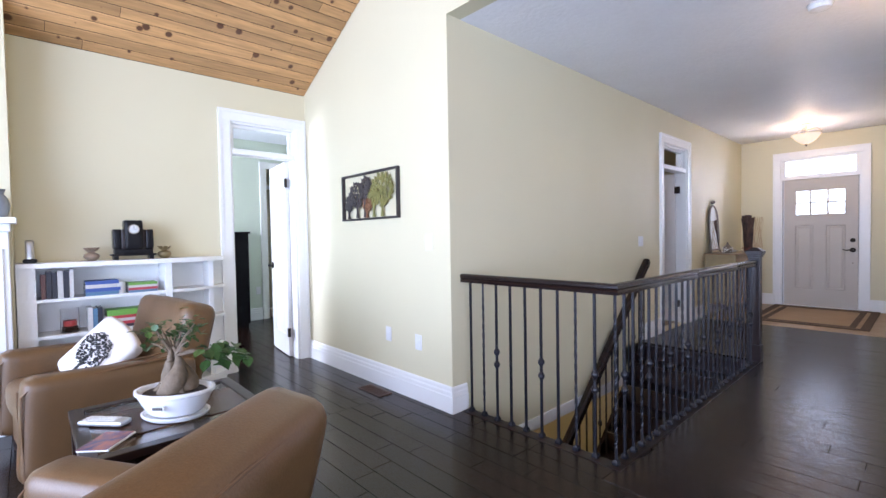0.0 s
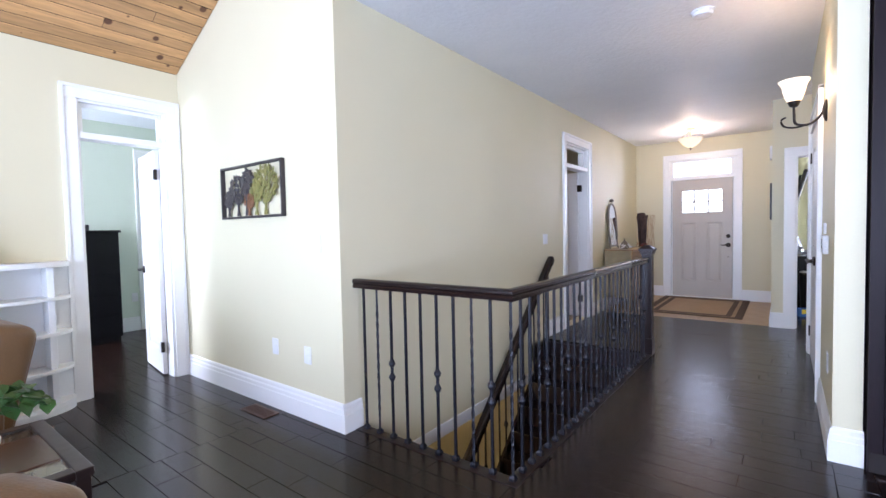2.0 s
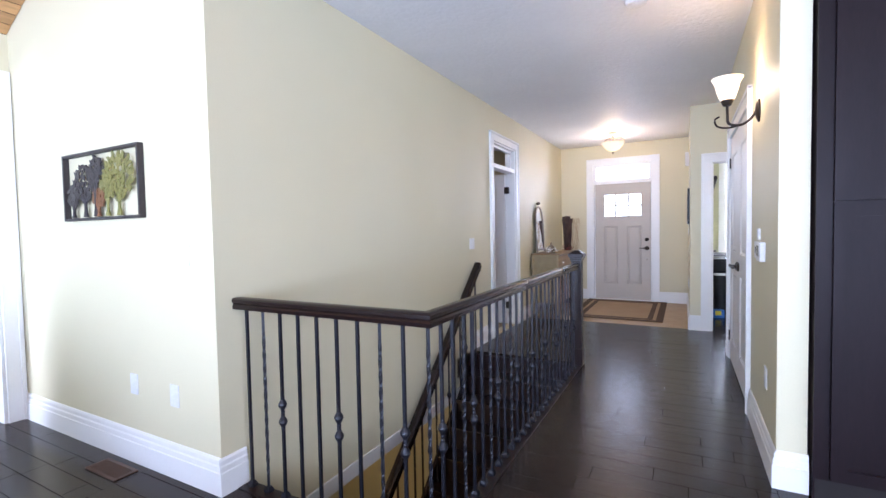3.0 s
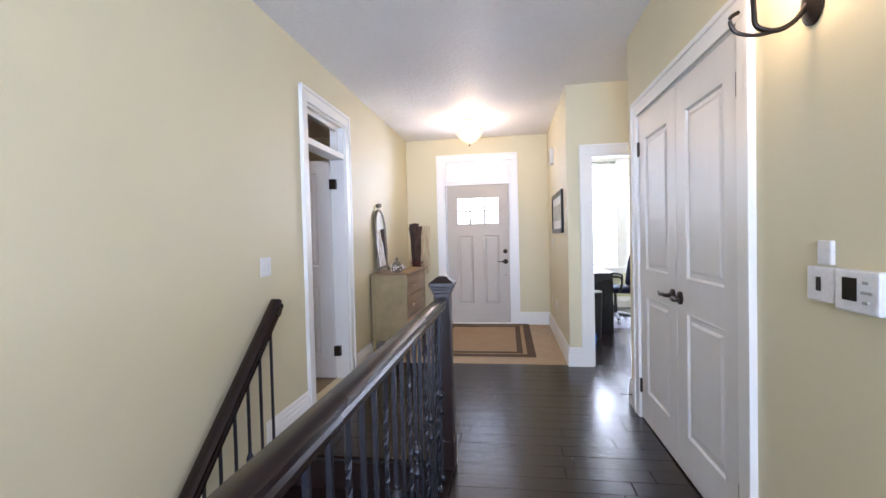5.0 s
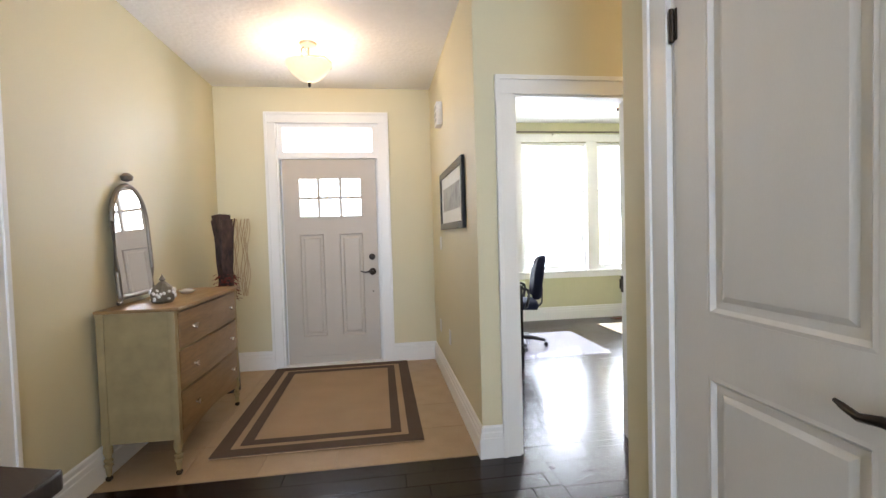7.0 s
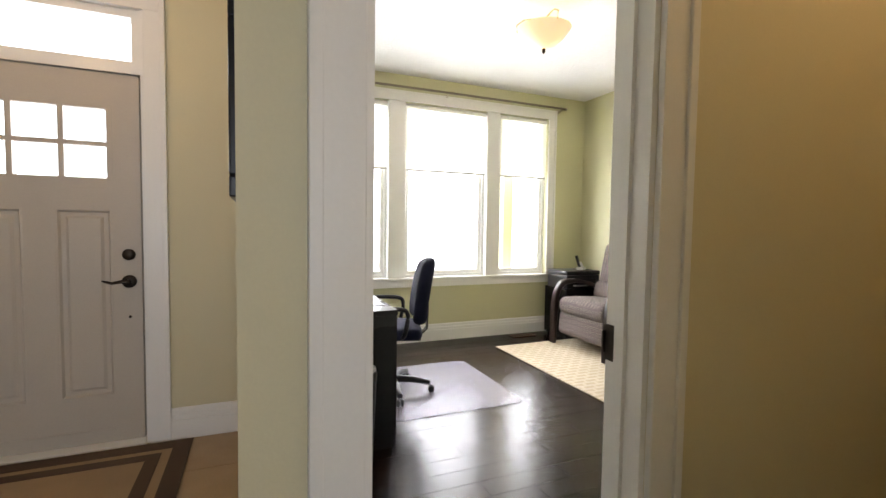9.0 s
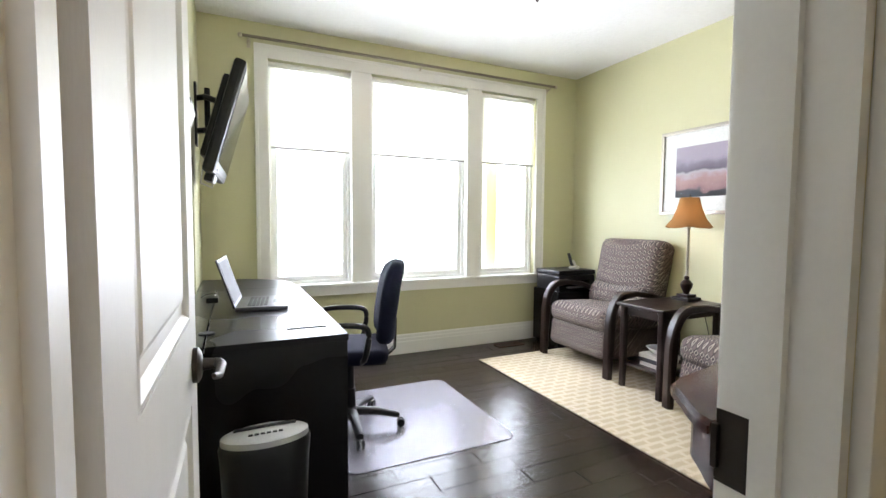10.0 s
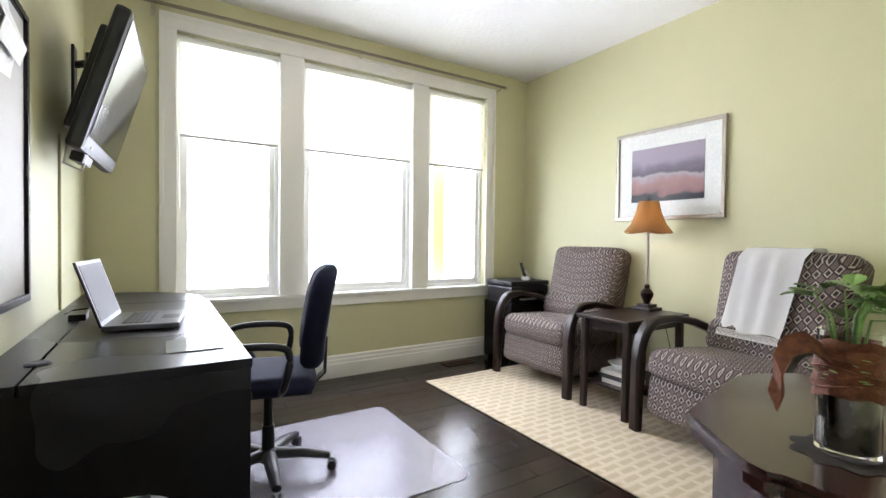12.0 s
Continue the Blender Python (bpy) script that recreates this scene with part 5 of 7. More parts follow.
bonsai()
rm = thing("remote_control", pose(0.0, -1.93, 0.50, 0, 0, -48), "silver remote control with rows of buttons on the table", "remote")
part("body", cushion(bmesh.new(), 0.06, 0.19, 0.022, 0.009, pose(0, 0, 0.011), cuts=5), STEEL, rm, smooth=True)
for i in range(3):
    for j in range(8):
        part("button", bx(-0.021 + i * 0.016, -0.011 + i * 0.016, -0.075 + j * 0.017, -0.064 + j * 0.017, 0.0215, 0.025, bev=0.001), PAPER, rm)
mg = thing("magazine", pose(0.21, -1.945, 0.50, 0, 0, 50), "glossy magazine with a blue and red cover", "magazine")
part("pages", bx(-0.055, 0.055, -0.075, 0.075, 0, 0.006), PAPER, mg)
part("cover", bx(-0.056, 0.050, -0.076, 0.076, 0.006, 0.0075), paint("magazine_cover", (0.06, 0.09, 0.22), 0.2, second=(0.40, 0.16, 0.14), scale=14, grain=40, bump=0), mg)

# art, switches and vent on the gable wall
ar = thing("tree_wall_art", pose(-0.965, -0.012, 1.585), "metal wall art of three trees in a thin black frame", "wall art")
W2, H2 = 0.415, 0.20
for p, q, r, s in ((-W2, W2, H2 - 0.016, H2), (-W2, W2, -H2, -H2 + 0.016), (-W2, -W2 + 0.016, -H2 + 0.016, H2 - 0.016), (W2 - 0.016, W2, -H2 + 0.016, H2 - 0.016)):
    part("frame_bar", bx(p, q, -0.022, 0.011, r, s, bev=0.002), ART1, ar)
for cx, base, r, mt, cs, sd in ((-0.17, -0.01, 0.125, ART1, 1.0, 1), (-0.05, 0.06, 0.09, ART1, 1.0, 6), (0.20, 0.01, 0.155, ART2, 1.0, 2), (0.08, -0.04, 0.08, ART2, 1.0, 7), (-0.02, -0.10, 0.065, ART3, 1.0, 3), (-0.31, -0.08, 0.07, ART1, 1.0, 4)):
    bm = bmesh.new()
    tree_disc(bm, cx, base + 0.03, r, int(1150 * r), sd, 0.010, 0.013, UPY, 0.017)
    foot = -H2 + 0.02
    for k in (-1, 0, 1):
        tube(bm, [(cx + k * 0.012, -0.011, foot), (cx + k * 0.006, -0.011, (foot + base) / 2), (cx + k * 0.07 * r / 0.17, -0.011, base + 0.03)], [0.010, 0.007, 0.004], 6)
    part("tree", bm, mt, ar)


def plate(m, kind, label, gangs=1):
    """A wall plate in the xz plane facing -y."""
    t = thing("light_switch" if kind == "switch" else "power_outlet", m, label, "light switch" if kind == "switch" else "outlet")
    e = 0.036 + 0.023 * (gangs - 1)
    part("cover", bx(-e, e, -0.006, 0.0, -0.058, 0.058, bev=0.002), PLASTIC, t)
    if kind == "switch":
        for g in range(gangs):
            x = (g - (gangs - 1) / 2) * 0.046
            part("rocker", bx(x - 0.016, x + 0.016, -0.010, -0.005, -0.033, 0.033, bev=0.002), PLASTIC, t)
    else:
        for s in (-1, 1):
            part("socket", bx(-0.016, 0.016, -0.0075, -0.005, s * 0.024 - 0.015, s * 0.024 + 0.015, bev=0.002), PLASTIC, t)
    return t


plate(pose(-0.74, 0.0, 0.45), "outlet", "white power outlet low on the gable wall")
plate(pose(-0.36, 0.0, 0.44), "outlet", "white power outlet low on the gable wall")
plate(pose(-0.22, 0.0, 1.19), "switch", "white light switch on the gable wall")
plate(pose(0.0, 3.0, 1.14, 0, 0, 90), "switch", "white double light switch beside the stairs", 2)
plate(pose(2.07, 6.44, 1.2, 0, 0, -90), "switch", "white light switch on the foyer wall")
plate(pose(2.07, 6.6, 0.43, 0, 0, -90), "outlet", "white outlet low on the foyer wall")
plate(pose(2.07, 6.05, 0.44, 0, 0, -90), "outlet", "white outlet low on the foyer wall")
plate(pose(2.40, 1.57, 0.45, 0, 0, -90), "outlet", "white outlet low on the closet wall")
plate(pose(-4.8, 0.46, 0.45, 0, 0, 90), "outlet", "white outlet low on the bedroom wall")


def floor_vent(m):
    t = thing("floor_vent", m, "brown slotted metal floor vent", "vent")
    fr = bmesh.new()
    for p, q, r, s in ((-0.15, 0.15, -0.06, -0.045), (-0.15, 0.15, 0.045, 0.06), (-0.15, -0.135, -0.045, 0.045), (0.135, 0.15, -0.045, 0.045)):
        box(fr, p, q, r, s, 0, 0.006)
    part("frame", fr, VENTM, t)
    for i in range(15):
        part("slat", bx(-0.13 + i * 0.018, -0.122 + i * 0.018, -0.045, 0.045, 0.0, 0.005), VENTM, t)


floor_vent(pose(-0.78, -0.12, 0.001))
floor_vent(pose(4.95, 8.5, 0.001))

# ---- hall ----
cb = thing("pantry_cabinet", pose(-0.04, 0, 0), "tall dark cherry pantry cabinet with framed doors", "cabinet")
part("body", bx(2.572, 3.45, 1.22, 1.88, 0.0, 2.42), DARKCAB, cb)
for z0, z1 in ((0.11, 1.372), (1.382, 2.40)):
    for x0, x1 in ((2.632, 3.03), (3.04, 3.44)):
        dd = bmesh.new()
        for p, q, r, s in ((x0, x0 + 0.06, z0, z1), (x1 - 0.06, x1, z0, z1), (x0 + 0.06, x1 - 0.06, z0, z0 + 0.06), (x0 + 0.06, x1 - 0.06, z1 - 0.06, z1)):
            box(dd, p, q, 1.198, 1.219, r, s)
        leaf = part("door", dd, DARKCAB, cb)
        part("panel", bx(x0 + 0.06, x1 - 0.06, 1.208, 1.219, z0 + 0.06, z1 - 0.06), DARKCAB, leaf)
part("toe_kick", bx(2.58, 3.44, 1.2195, 1.2198, 0.0, 0.1), UNDER, cb)
part("crown", bx(2.565, 3.46, 1.18, 1.88, 2.42, 2.50, bev=0.01), DARKCAB, cb)

sc = thing("wall_sconce", pose(2.40, 1.90, 1.965), "bronze scroll wall sconce with a lit bell glass shade", "wall lamp")
part("back_plate", lathe(bmesh.new(), [(0.004, 0), (0.055, 0), (0.055, 0.008), (0.035, 0.018), (0.012, 0.024)], 24, pose(0, 0, 0, 0, -90) @ Matrix.Diagonal((1.25, 0.9, 1, 1))), BRONZE, sc, smooth=True)
part("arm", tube(bmesh.new(), rounded([(-0.015, 0, 0), (-0.05, 0, -0.05), (-0.10, 0, -0.075), (-0.155, 0, -0.06), (-0.163, 0, -0.01), (-0.165, 0, 0.05)]), 0.008, 10), BRONZE, sc, smooth=True)
part("scroll", tube(bmesh.new(), rounded([(-0.10, 0, -0.075), (-0.16, 0, -0.085), (-0.215, 0, -0.07), (-0.23, 0, -0.03), (-0.205, 0, -0.012)]), 0.006, 8), BRONZE, sc, smooth=True)
part("cup", lathe(bmesh.new(), [(0.01, 0.045), (0.022, 0.05), (0.034, 0.075), (0.036, 0.085), (0.01, 0.085)], 20, pose(-0.165, 0, 0)), BRONZE, sc, smooth=True)
part("shade", lathe(bmesh.new(), [(0.034, 0.08), (0.045, 0.10), (0.058, 0.14), (0.066, 0.18), (0.085, 0.215), (0.081, 0.215), (0.062, 0.18), (0.054, 0.14), (0.041, 0.10), (0.030, 0.084)], 28, pose(-0.165, 0, 0)), FROST2, sc, "cream glass bell shade, lit", True).visible_shadow = False

th = thing("thermostat", pose(2.40, 1.70, 1.13, 0, 0, -90), "white wall thermostat with a dark display", "thermostat")
part("body", bx(-0.075, 0.075, -0.028, 0, -0.055, 0.055, bev=0.006), PLASTIC, th)
part("display", bx(-0.045, 0.005, -0.030, -0.027, -0.025, 0.035), SCREEN, th)
for i, (x, z) in enumerate(((0.035, 0.025), (0.03, 0.0), (0.05, 0.0), (0.035, -0.025))):
    part("button", bx(x - 0.010, x + 0.010, -0.031, -0.027, z - 0.004, z + 0.004, bev=0.001), STEEL, th)
hu = thing("humidistat", pose(2.40, 1.845, 1.135, 0, 0, -90), "small white wall control with a dark slot", "wall control")
part("body", bx(-0.055, 0.055, -0.022, 0, -0.05, 0.05, bev=0.005), PLASTIC, hu)
part("slot", bx(-0.012, 0.006, -0.024, -0.021, -0.02, 0.02), BLACKP, hu)
sn = thing("wall_sensor", pose(2.40, 1.84, 1.225, 0, 0, -90), "small white sensor above the wall control", "sensor")
part("body", bx(-0.028, 0.028, -0.014, 0, -0.035, 0.035, bev=0.004), PLASTIC, sn)
sd = thing("smoke_detector", pose(1.73, 1.81, H), "round white smoke detector on the hall ceiling", "smoke detector")
part("base", lathe(bmesh.new(), [(0.01, 0), (0.075, 0), (0.075, -0.012), (0.01, -0.012)], 28), PLASTIC, sd, smooth=True)
part("cover", lathe(bmesh.new(), [(0.01, -0.012), (0.068, -0.012), (0.06, -0.035), (0.03, -0.044), (0.01, -0.045)], 28), PLASTIC, sd, smooth=True)
ds = thing("door_stop", pose(2.381, 3.89, 0.09), "bronze spring door stop on the baseboard", "door stop")
part("rod", tube(bmesh.new(), [(0, 0, 0), (-0.07, 0, 0)], 0.005, 8), BRONZE, ds)
part("tip", tube(bmesh.new(), [(-0.07, 0, 0), (-0.085, 0, 0)], 0.010, 10), BLACKP, ds)


def bowl_light(x, y, z, label, drop=0.31, r=0.17):
    t = thing("ceiling_light", pose(x, y, z), label, "ceiling light")
    part("canopy", lathe(bmesh.new(), [(0.01, 0), (0.065, 0), (0.06, -0.018), (0.02, -0.03), (0.01, -0.03)], 24), BRASS, t, smooth=True)
    part("stem", lathe(bmesh.new(), [(0.008, -0.03), (0.012, -0.06), (0.008, -0.09), (0.008, -drop + 0.03)], 12), BRASS, t, smooth=True)
    for k in range(3):
        a = k * 2.094 + 0.4
        c, s = math.cos(a), math.sin(a)
        part("arm", tube(bmesh.new(), [(0.01 * c, 0.01 * s, -0.09), (r * 0.7 * c, r * 0.7 * s, -0.075), (r * 1.02 * c, r * 1.02 * s, -0.11), (r * 1.0 * c, r * 1.0 * s, -0.165)], 0.006, 8), BRASS, t, smooth=True)
    g = [(r * 1.0, -0.155), (r * 0.93, -0.175), (r * 0.72, -0.225), (r * 0.45, -0.265), (r * 0.2, -0.285), (0.012, -0.29), (0.012, -0.285), (r * 0.43, -0.258), (r * 0.69, -0.219), (r * 0.9, -0.171), (r * 0.97, -0.155)]
    part("bowl", lathe(bmesh.new(), g, 36), FROST, t, "cream alabaster glass bowl, lit", True).visible_shadow = False
    part("finial", lathe(bmesh.new(), [(0.004, -0.288), (0.014, -0.295), (0.010, -0.306), (0.014, -0.313), (0.003, -0.328)], 14), BRONZE, t, smooth=True)


bowl_light(1.04, 6.0, H, "semi-flush foyer ceiling light with a lit alabaster bowl")
bowl_light(4.0, 6.84, OC, "semi-flush office ceiling light with a lit alabaster bowl", r=0.19)

fm = thing("door_mat", pose(0, 0, 0.005), "tan foyer mat with brown border stripes", "mat")
part("weave", bx(0.50, 1.76, 5.20, 6.98, 0, 0.008, bev=0.002), MATT, fm)
for e0, e1, mt in ((0.0, 0.09, MATB), (0.135, 0.20, MATB)):
    X0, X1, Y0, Y1 = 0.50, 1.76, 5.20, 6.98
    bm = bmesh.new()
    for p, q, r, s in ((X0 + e0, X1 - e0, Y0 + e0, Y0 + e1), (X0 + e0, X1 - e0, Y1 - e1, Y1 - e0), (X0 + e0, X0 + e1, Y0 + e1, Y1 - e1), (X1 - e1, X1 - e0, Y0 + e1, Y1 - e1)):
        box(bm, p, q, r, s, 0.007, 0.0115)
    part("border", bm, mt, fm, "dark brown woven border")


def antique_dresser():
    t = thing("antique_dresser", pose(0.03, 5.06, 0), "antique olive cream dresser with a varnished oak top and glass knobs", "dresser")
    D, W, Hh = 0.395, 1.04, 0.925
    part("top", bx(-0.005, D + 0.02, -0.02, W + 0.02, Hh - 0.02, Hh, bev=0.006), OAK, t, "honey varnished oak top")
    bd = bmesh.new()
    box(bd, 0.0, D - 0.02, 0.0, W, 0.20, Hh - 0.02, bev=0.004)
    part("body", bd, OLDP, t)
    for i in range(3):
        z0, z1 = ((0.235, 0.445), (0.462, 0.672), (0.689, 0.89))[i]
        bm = bmesh.new()
        out = [(D - 0.02, 0.04)] + [(D - 0.008 + 0.014 * math.sin(k / 10 * math.pi), 0.04 + (W - 0.08) * k / 10) for k in range(11)] + [(D - 0.02, W - 0.04)]
        prism(bm, out, z0, z1)
        dw = part("drawer", bm, OAK, t, "honey oak bowed drawer front")
        for yy in (0.2, W - 0.2):
            part("knob", lathe(bmesh.new(), [(0.004, 0), (0.008, 0.01), (0.017, 0.02), (0.014, 0.030), (0.004, 0.034)], 12, pose(D + 0.002, yy, (z0 + z1) / 2, 0, 90)), GLASS, dw, "clear glass knob", True)
    ap = bmesh.new()
    prism(ap, [(0.04, 0.20)] + [(0.04 + (W - 0.08) * k / 12, 0.20 - 0.05 * (1 - abs(math.sin(k / 12 * math.pi)))) for k in range(13)] + [(W - 0.04, 0.22), (0.04, 0.22)], D - 0.036, D - 0.018, UPX)
    part("apron", ap, OAK, t)
    for yy in (0.014, W - 0.014):
        for xx in (0.014, D - 0.028):
            lg = bmesh.new()
            box(lg, xx - 0.02, xx + 0.02, yy - 0.02, yy + 0.02, 0.20, Hh - 0.02, bev=0.005)
            lathe(lg, [(0.010, 0.03), (0.013, 0.04), (0.016, 0.08), (0.022, 0.085), (0.022, 0.095), (0.014, 0.10), (0.022, 0.11), (0.022, 0.12), (0.013, 0.125), (0.024, 0.16), (0.020, 0.205)], 14, pose(xx, yy, 0))
            l = part("leg", lg, OLDP, t, "turned and ringed leg", True)
            part("caster", lathe(bmesh.new(), [(0.004, -0.01), (0.016, -0.008), (0.016, 0.008), (0.004, 0.01)], 12, pose(xx, yy, 0.016, 90)), BRONZE, l)


antique_dresser()


def arch_mirror():
    t = thing("dresser_mirror", pose(0.045, 5.43, 0.925, 0, -3, 0), "arched mirror in a tarnished pewter frame on the dresser", "mirror")
    W, Hs = 0.18, 0.48

    def arch(w, h0, h1):
        pts = [(-w, h0), (-w * 1.04, h0 + 0.15), (-w, Hs)]
        for k in range(1, 12):
            a = math.pi - k / 12 * math.pi
            pts.append((w * math.cos(a), Hs + h1 * math.sin(a)))
        return pts + [(w, Hs), (w * 1.04, h0 + 0.15), (w, h0)]
    part("glass", prism(bmesh.new(), arch(W, 0.05, 0.21), 0.012, 0.018, UPX), MIRROR, t, "clear mirror glass")
    fr = bmesh.new()
    pts = arch(W + 0.008, 0.045, 0.22)
    tube(fr, [(0.014, a, b) for a, b in pts] + [(0.014, *pts[0])], 0.016, 8)
    part("frame", fr, PEWTER, t, smooth=True)
    cr = bmesh.new()
    lathe(cr, [(0.006, -0.02), (0.03, -0.01), (0.036, 0.012), (0.02, 0.03), (0.005, 0.034)], 10, pose(0.02, 0, 0.745))
    part("crest", cr, PEWTER, t, smooth=True)
    for s in (-1, 1):
        part("foot", tube(bmesh.new(), [(0.014, s * W, 0.05), (0.02, s * (W + 0.03), 0.02), (0.02, s * (W + 0.05), 0.012)], [0.014, 0.016, 0.010], 8), PEWTER, t, smooth=True)


arch_mirror()
jr = thing("pebble_jar", pose(0.25, 5.31, 0.925), "pewter cage lantern full of pale shells on the dresser", "lantern")
part("jar", lathe(bmesh.new(), [(0.05, 0), (0.06, 0.01), (0.065, 0.05), (0.05, 0.09), (0.03, 0.11), (0.012, 0.125)], 10), PEWTER, jr)
rg = random.Random(12)
sh = bmesh.new()
for _ in range(40):
    a = rg.uniform(0, 6.28)
    lathe(sh, [(0.002, -0.008), (0.011, 0), (0.002, 0.008)], 6, pose(math.cos(a) * 0.062, math.sin(a) * 0.062, rg.uniform(0.015, 0.08), rg.uniform(0, 180), rg.uniform(0, 180)))
part("shells", sh, PAPER, jr)
tube_lid = part("finial", lathe(bmesh.new(), [(0.004, 0.12), (0.018, 0.135), (0.008, 0.15), (0.002, 0.165)], 12), PEWTER, jr, smooth=True)
cd = thing("trinket_dish", pose(0.22, 5.72, 0.925), "small white dish on the dresser", "dish")
part("dish", lathe(bmesh.new(), [(0.02, 0), (0.03, 0.004), (0.055, 0.022), (0.051, 0.023), (0.025, 0.008), (0.005, 0.006)], 24), CERAMIC, cd, smooth=True)
part("lid", lathe(bmesh.new(), [(0.045, 0.021), (0.03, 0.032), (0.008, 0.036)], 20), CERAMIC, cd, smooth=True)
fv = thing("floor_vase", pose(0.24, 6.45, 0), "tall dark floor vase with bark, dried red flowers and curled twigs", "vase")
part("vase", lathe(bmesh.new(), [(0.03, 0), (0.075, 0.005), (0.07, 0.25), (0.06, 0.6), (0.062, 0.85), (0.055, 0.85), (0.05, 0.8), (0.01, 0.75)], 20), ESPRESSO, fv, smooth=True)
rg = random.Random(21)
BARKD = paint("dark_bark", (0.095, 0.05, 0.038), 0.8, vary=0.3, scale=14, grain=50, bump=0.8, second=(0.02, 0.014, 0.014), stretch=(1, 1, 0.35))
for i, (a, top) in enumerate(((0.3, 1.46), (1.7, 1.50), (2.9, 1.44), (4.2, 1.49), (5.3, 1.45))):
    bm = bmesh.new()
    c, d = math.cos(a), math.sin(a)
    pts = [(c * q + 0.006 * math.sin(7 * q * 40 + i), d * q + 0.008 * math.cos(i + z * 9), z) for q, z in ((0.035, 0.78), (0.042, 0.95), (0.05, 1.12), (0.062, 1.30), (0.078, top))]
    strap(bm, pts, (-d, c, 0.1), 0.085, [0.016, 0.02, 0.014, 0.02, 0.010])
    part("bark_strip", bm, BARKD, fv)
for i in range(12):
    bm = bmesh.new()
    x = rg.uniform(0.05, 0.17)
    ph0 = rg.uniform(0, 6)
    tube(bm, [(x + 0.012 * math.sin(k * 0.9 + ph0), 0.03 + 0.06 * k / 12 + 0.012 * math.cos(k * 0.9 + ph0), 0.80 + k * 0.055) for k in range(13)], 0.0035, 5)
    part("twig", bm, paint("pale_twig", (0.5, 0.38, 0.24), 0.8) if i == 0 else bpy.data.materials["pale_twig"], fv, "pale curled twig")
fl = bmesh.new()
for _ in range(130):
    a = rg.uniform(0, 6.28)
    leaf_at(fl, (math.cos(a) * 0.07, math.sin(a) * 0.07, rg.uniform(0.76, 1.0)), (math.cos(a), math.sin(a), rg.uniform(-0.6, 0.6)), rg.uniform(0.025, 0.05))
part("dried_flowers", fl, paint("dried_red_petals", (0.20, 0.03, 0.02), 0.8, piece=0.3), fv, "dried dark red flowers")


def framed(name, m, w, h, bar, frame_mat, mount, art, label, mount_mat=PAPER):
    """A framed picture in the xz plane facing -y."""
    t = thing(name, m, label, "picture")
    for p, q, r, s in ((-w / 2, w / 2, h / 2 - bar, h / 2), (-w / 2, w / 2, -h / 2, -h / 2 + bar), (-w / 2, -w / 2 + bar, -h / 2 + bar, h / 2 - bar), (w / 2 - bar, w / 2, -h / 2 + bar, h / 2 - bar)):
        part("frame_bar", bx(p, q, -0.026, -0.002, r, s, bev=0.005), frame_mat, t)
    if mount:
        part("mount", bx(-w / 2 + bar, w / 2 - bar, -0.012, -0.006, -h / 2 + bar, h / 2 - bar), mount_mat, t)
    e = bar + mount
    part("print", bx(-w / 2 + e, w / 2 - e, -0.0145, -0.0125, -h / 2 + e, h / 2 - e), art, t)
    part("glass", bx(-w / 2 + bar, w / 2 - bar, -0.018, -0.0165, -h / 2 + bar, h / 2 - bar), PANE, t).visible_shadow = False
    return t


framed("hall_picture", pose(2.07, 5.75, 1.545, 0, 0, -90), 1.02, 0.46, 0.05, BLACKW, 0.09, GREYART, "dark framed grey print on the foyer wall")
cm = thing("door_chime", pose(2.07, 6.22, 2.275, 0, 0, -90), "white door chime box high on the foyer wall", "door chime")
part("body", bx(-0.075, 0.075, -0.05, 0, -0.095, 0.095, bev=0.008), PLASTIC, cm)
for i in range(3):
    part("grille", bx(-0.05, 0.05, -0.053, -0.049, -0.065 + i * 0.05, -0.035 + i * 0.05, bev=0.002), STEEL, cm)

# ---- office ----
def desk():
    t = thing("desk", pose(2.19, 6.48, 0), "black L-shaped office desk with panel ends", "desk")
    D, L, Z = 0.64, 1.48, 0.785
    part("top", bx(0.12, D, 0.0, L, Z - 0.028, Z, bev=0.003), BLACKW, t)
    part("rear_strip", bx(0.004, 0.114, 0.0, L, Z - 0.028, Z, bev=0.003), BLACKW, t)
    part("end_panel", bx(0.01, D - 0.004, 0.004, 0.034, 0, Z - 0.028, bev=0.002), BLACKW, t)
    part("end_panel", bx(0.01, D - 0.06, L - 0.03, L, 0, Z - 0.028, bev=0.002), BLACKW, t)
    part("modesty_panel", bx(0.05, 0.07, 0.034, L - 0.03, 0.2, Z - 0.028), BLACKW, t)
    gm = bmesh.new()
    lathe(gm, [(0.004, 0), (0.03, 0), (0.03, 0.004), (0.022, 0.006), (0.004, 0.005)], 20, pose(0.118, 0.22, Z))
    part("cable_grommet", gm, BLACKP, t)
    wing = [(0.004, L + 0.004), (D, L + 0.004), (D - 0.02, L + 0.12)] + [(0.12 + 0.5 * math.cos(k / 8 * math.pi / 2), L + 0.14 + 0.46 * math.sin(k / 8 * math.pi / 2)) for k in range(1, 9)] + [(0.004, L + 0.60)]
    part("corner_top", prism(bmesh.new(), wing, Z - 0.028, Z), BLACKW, t)
    part("corner_leg", bx(0.02, 0.30, L + 0.5, L + 0.53, 0, Z - 0.028), BLACKW, t)
    part("glass_inset", bx(0.42, 0.58, 0.17, 0.36, Z, Z + 0.004, bev=0.001), paint("smoked_glass_pad", (0.28, 0.30, 0.32), 0.06, bump=0), t, "glossy grey glass pad")


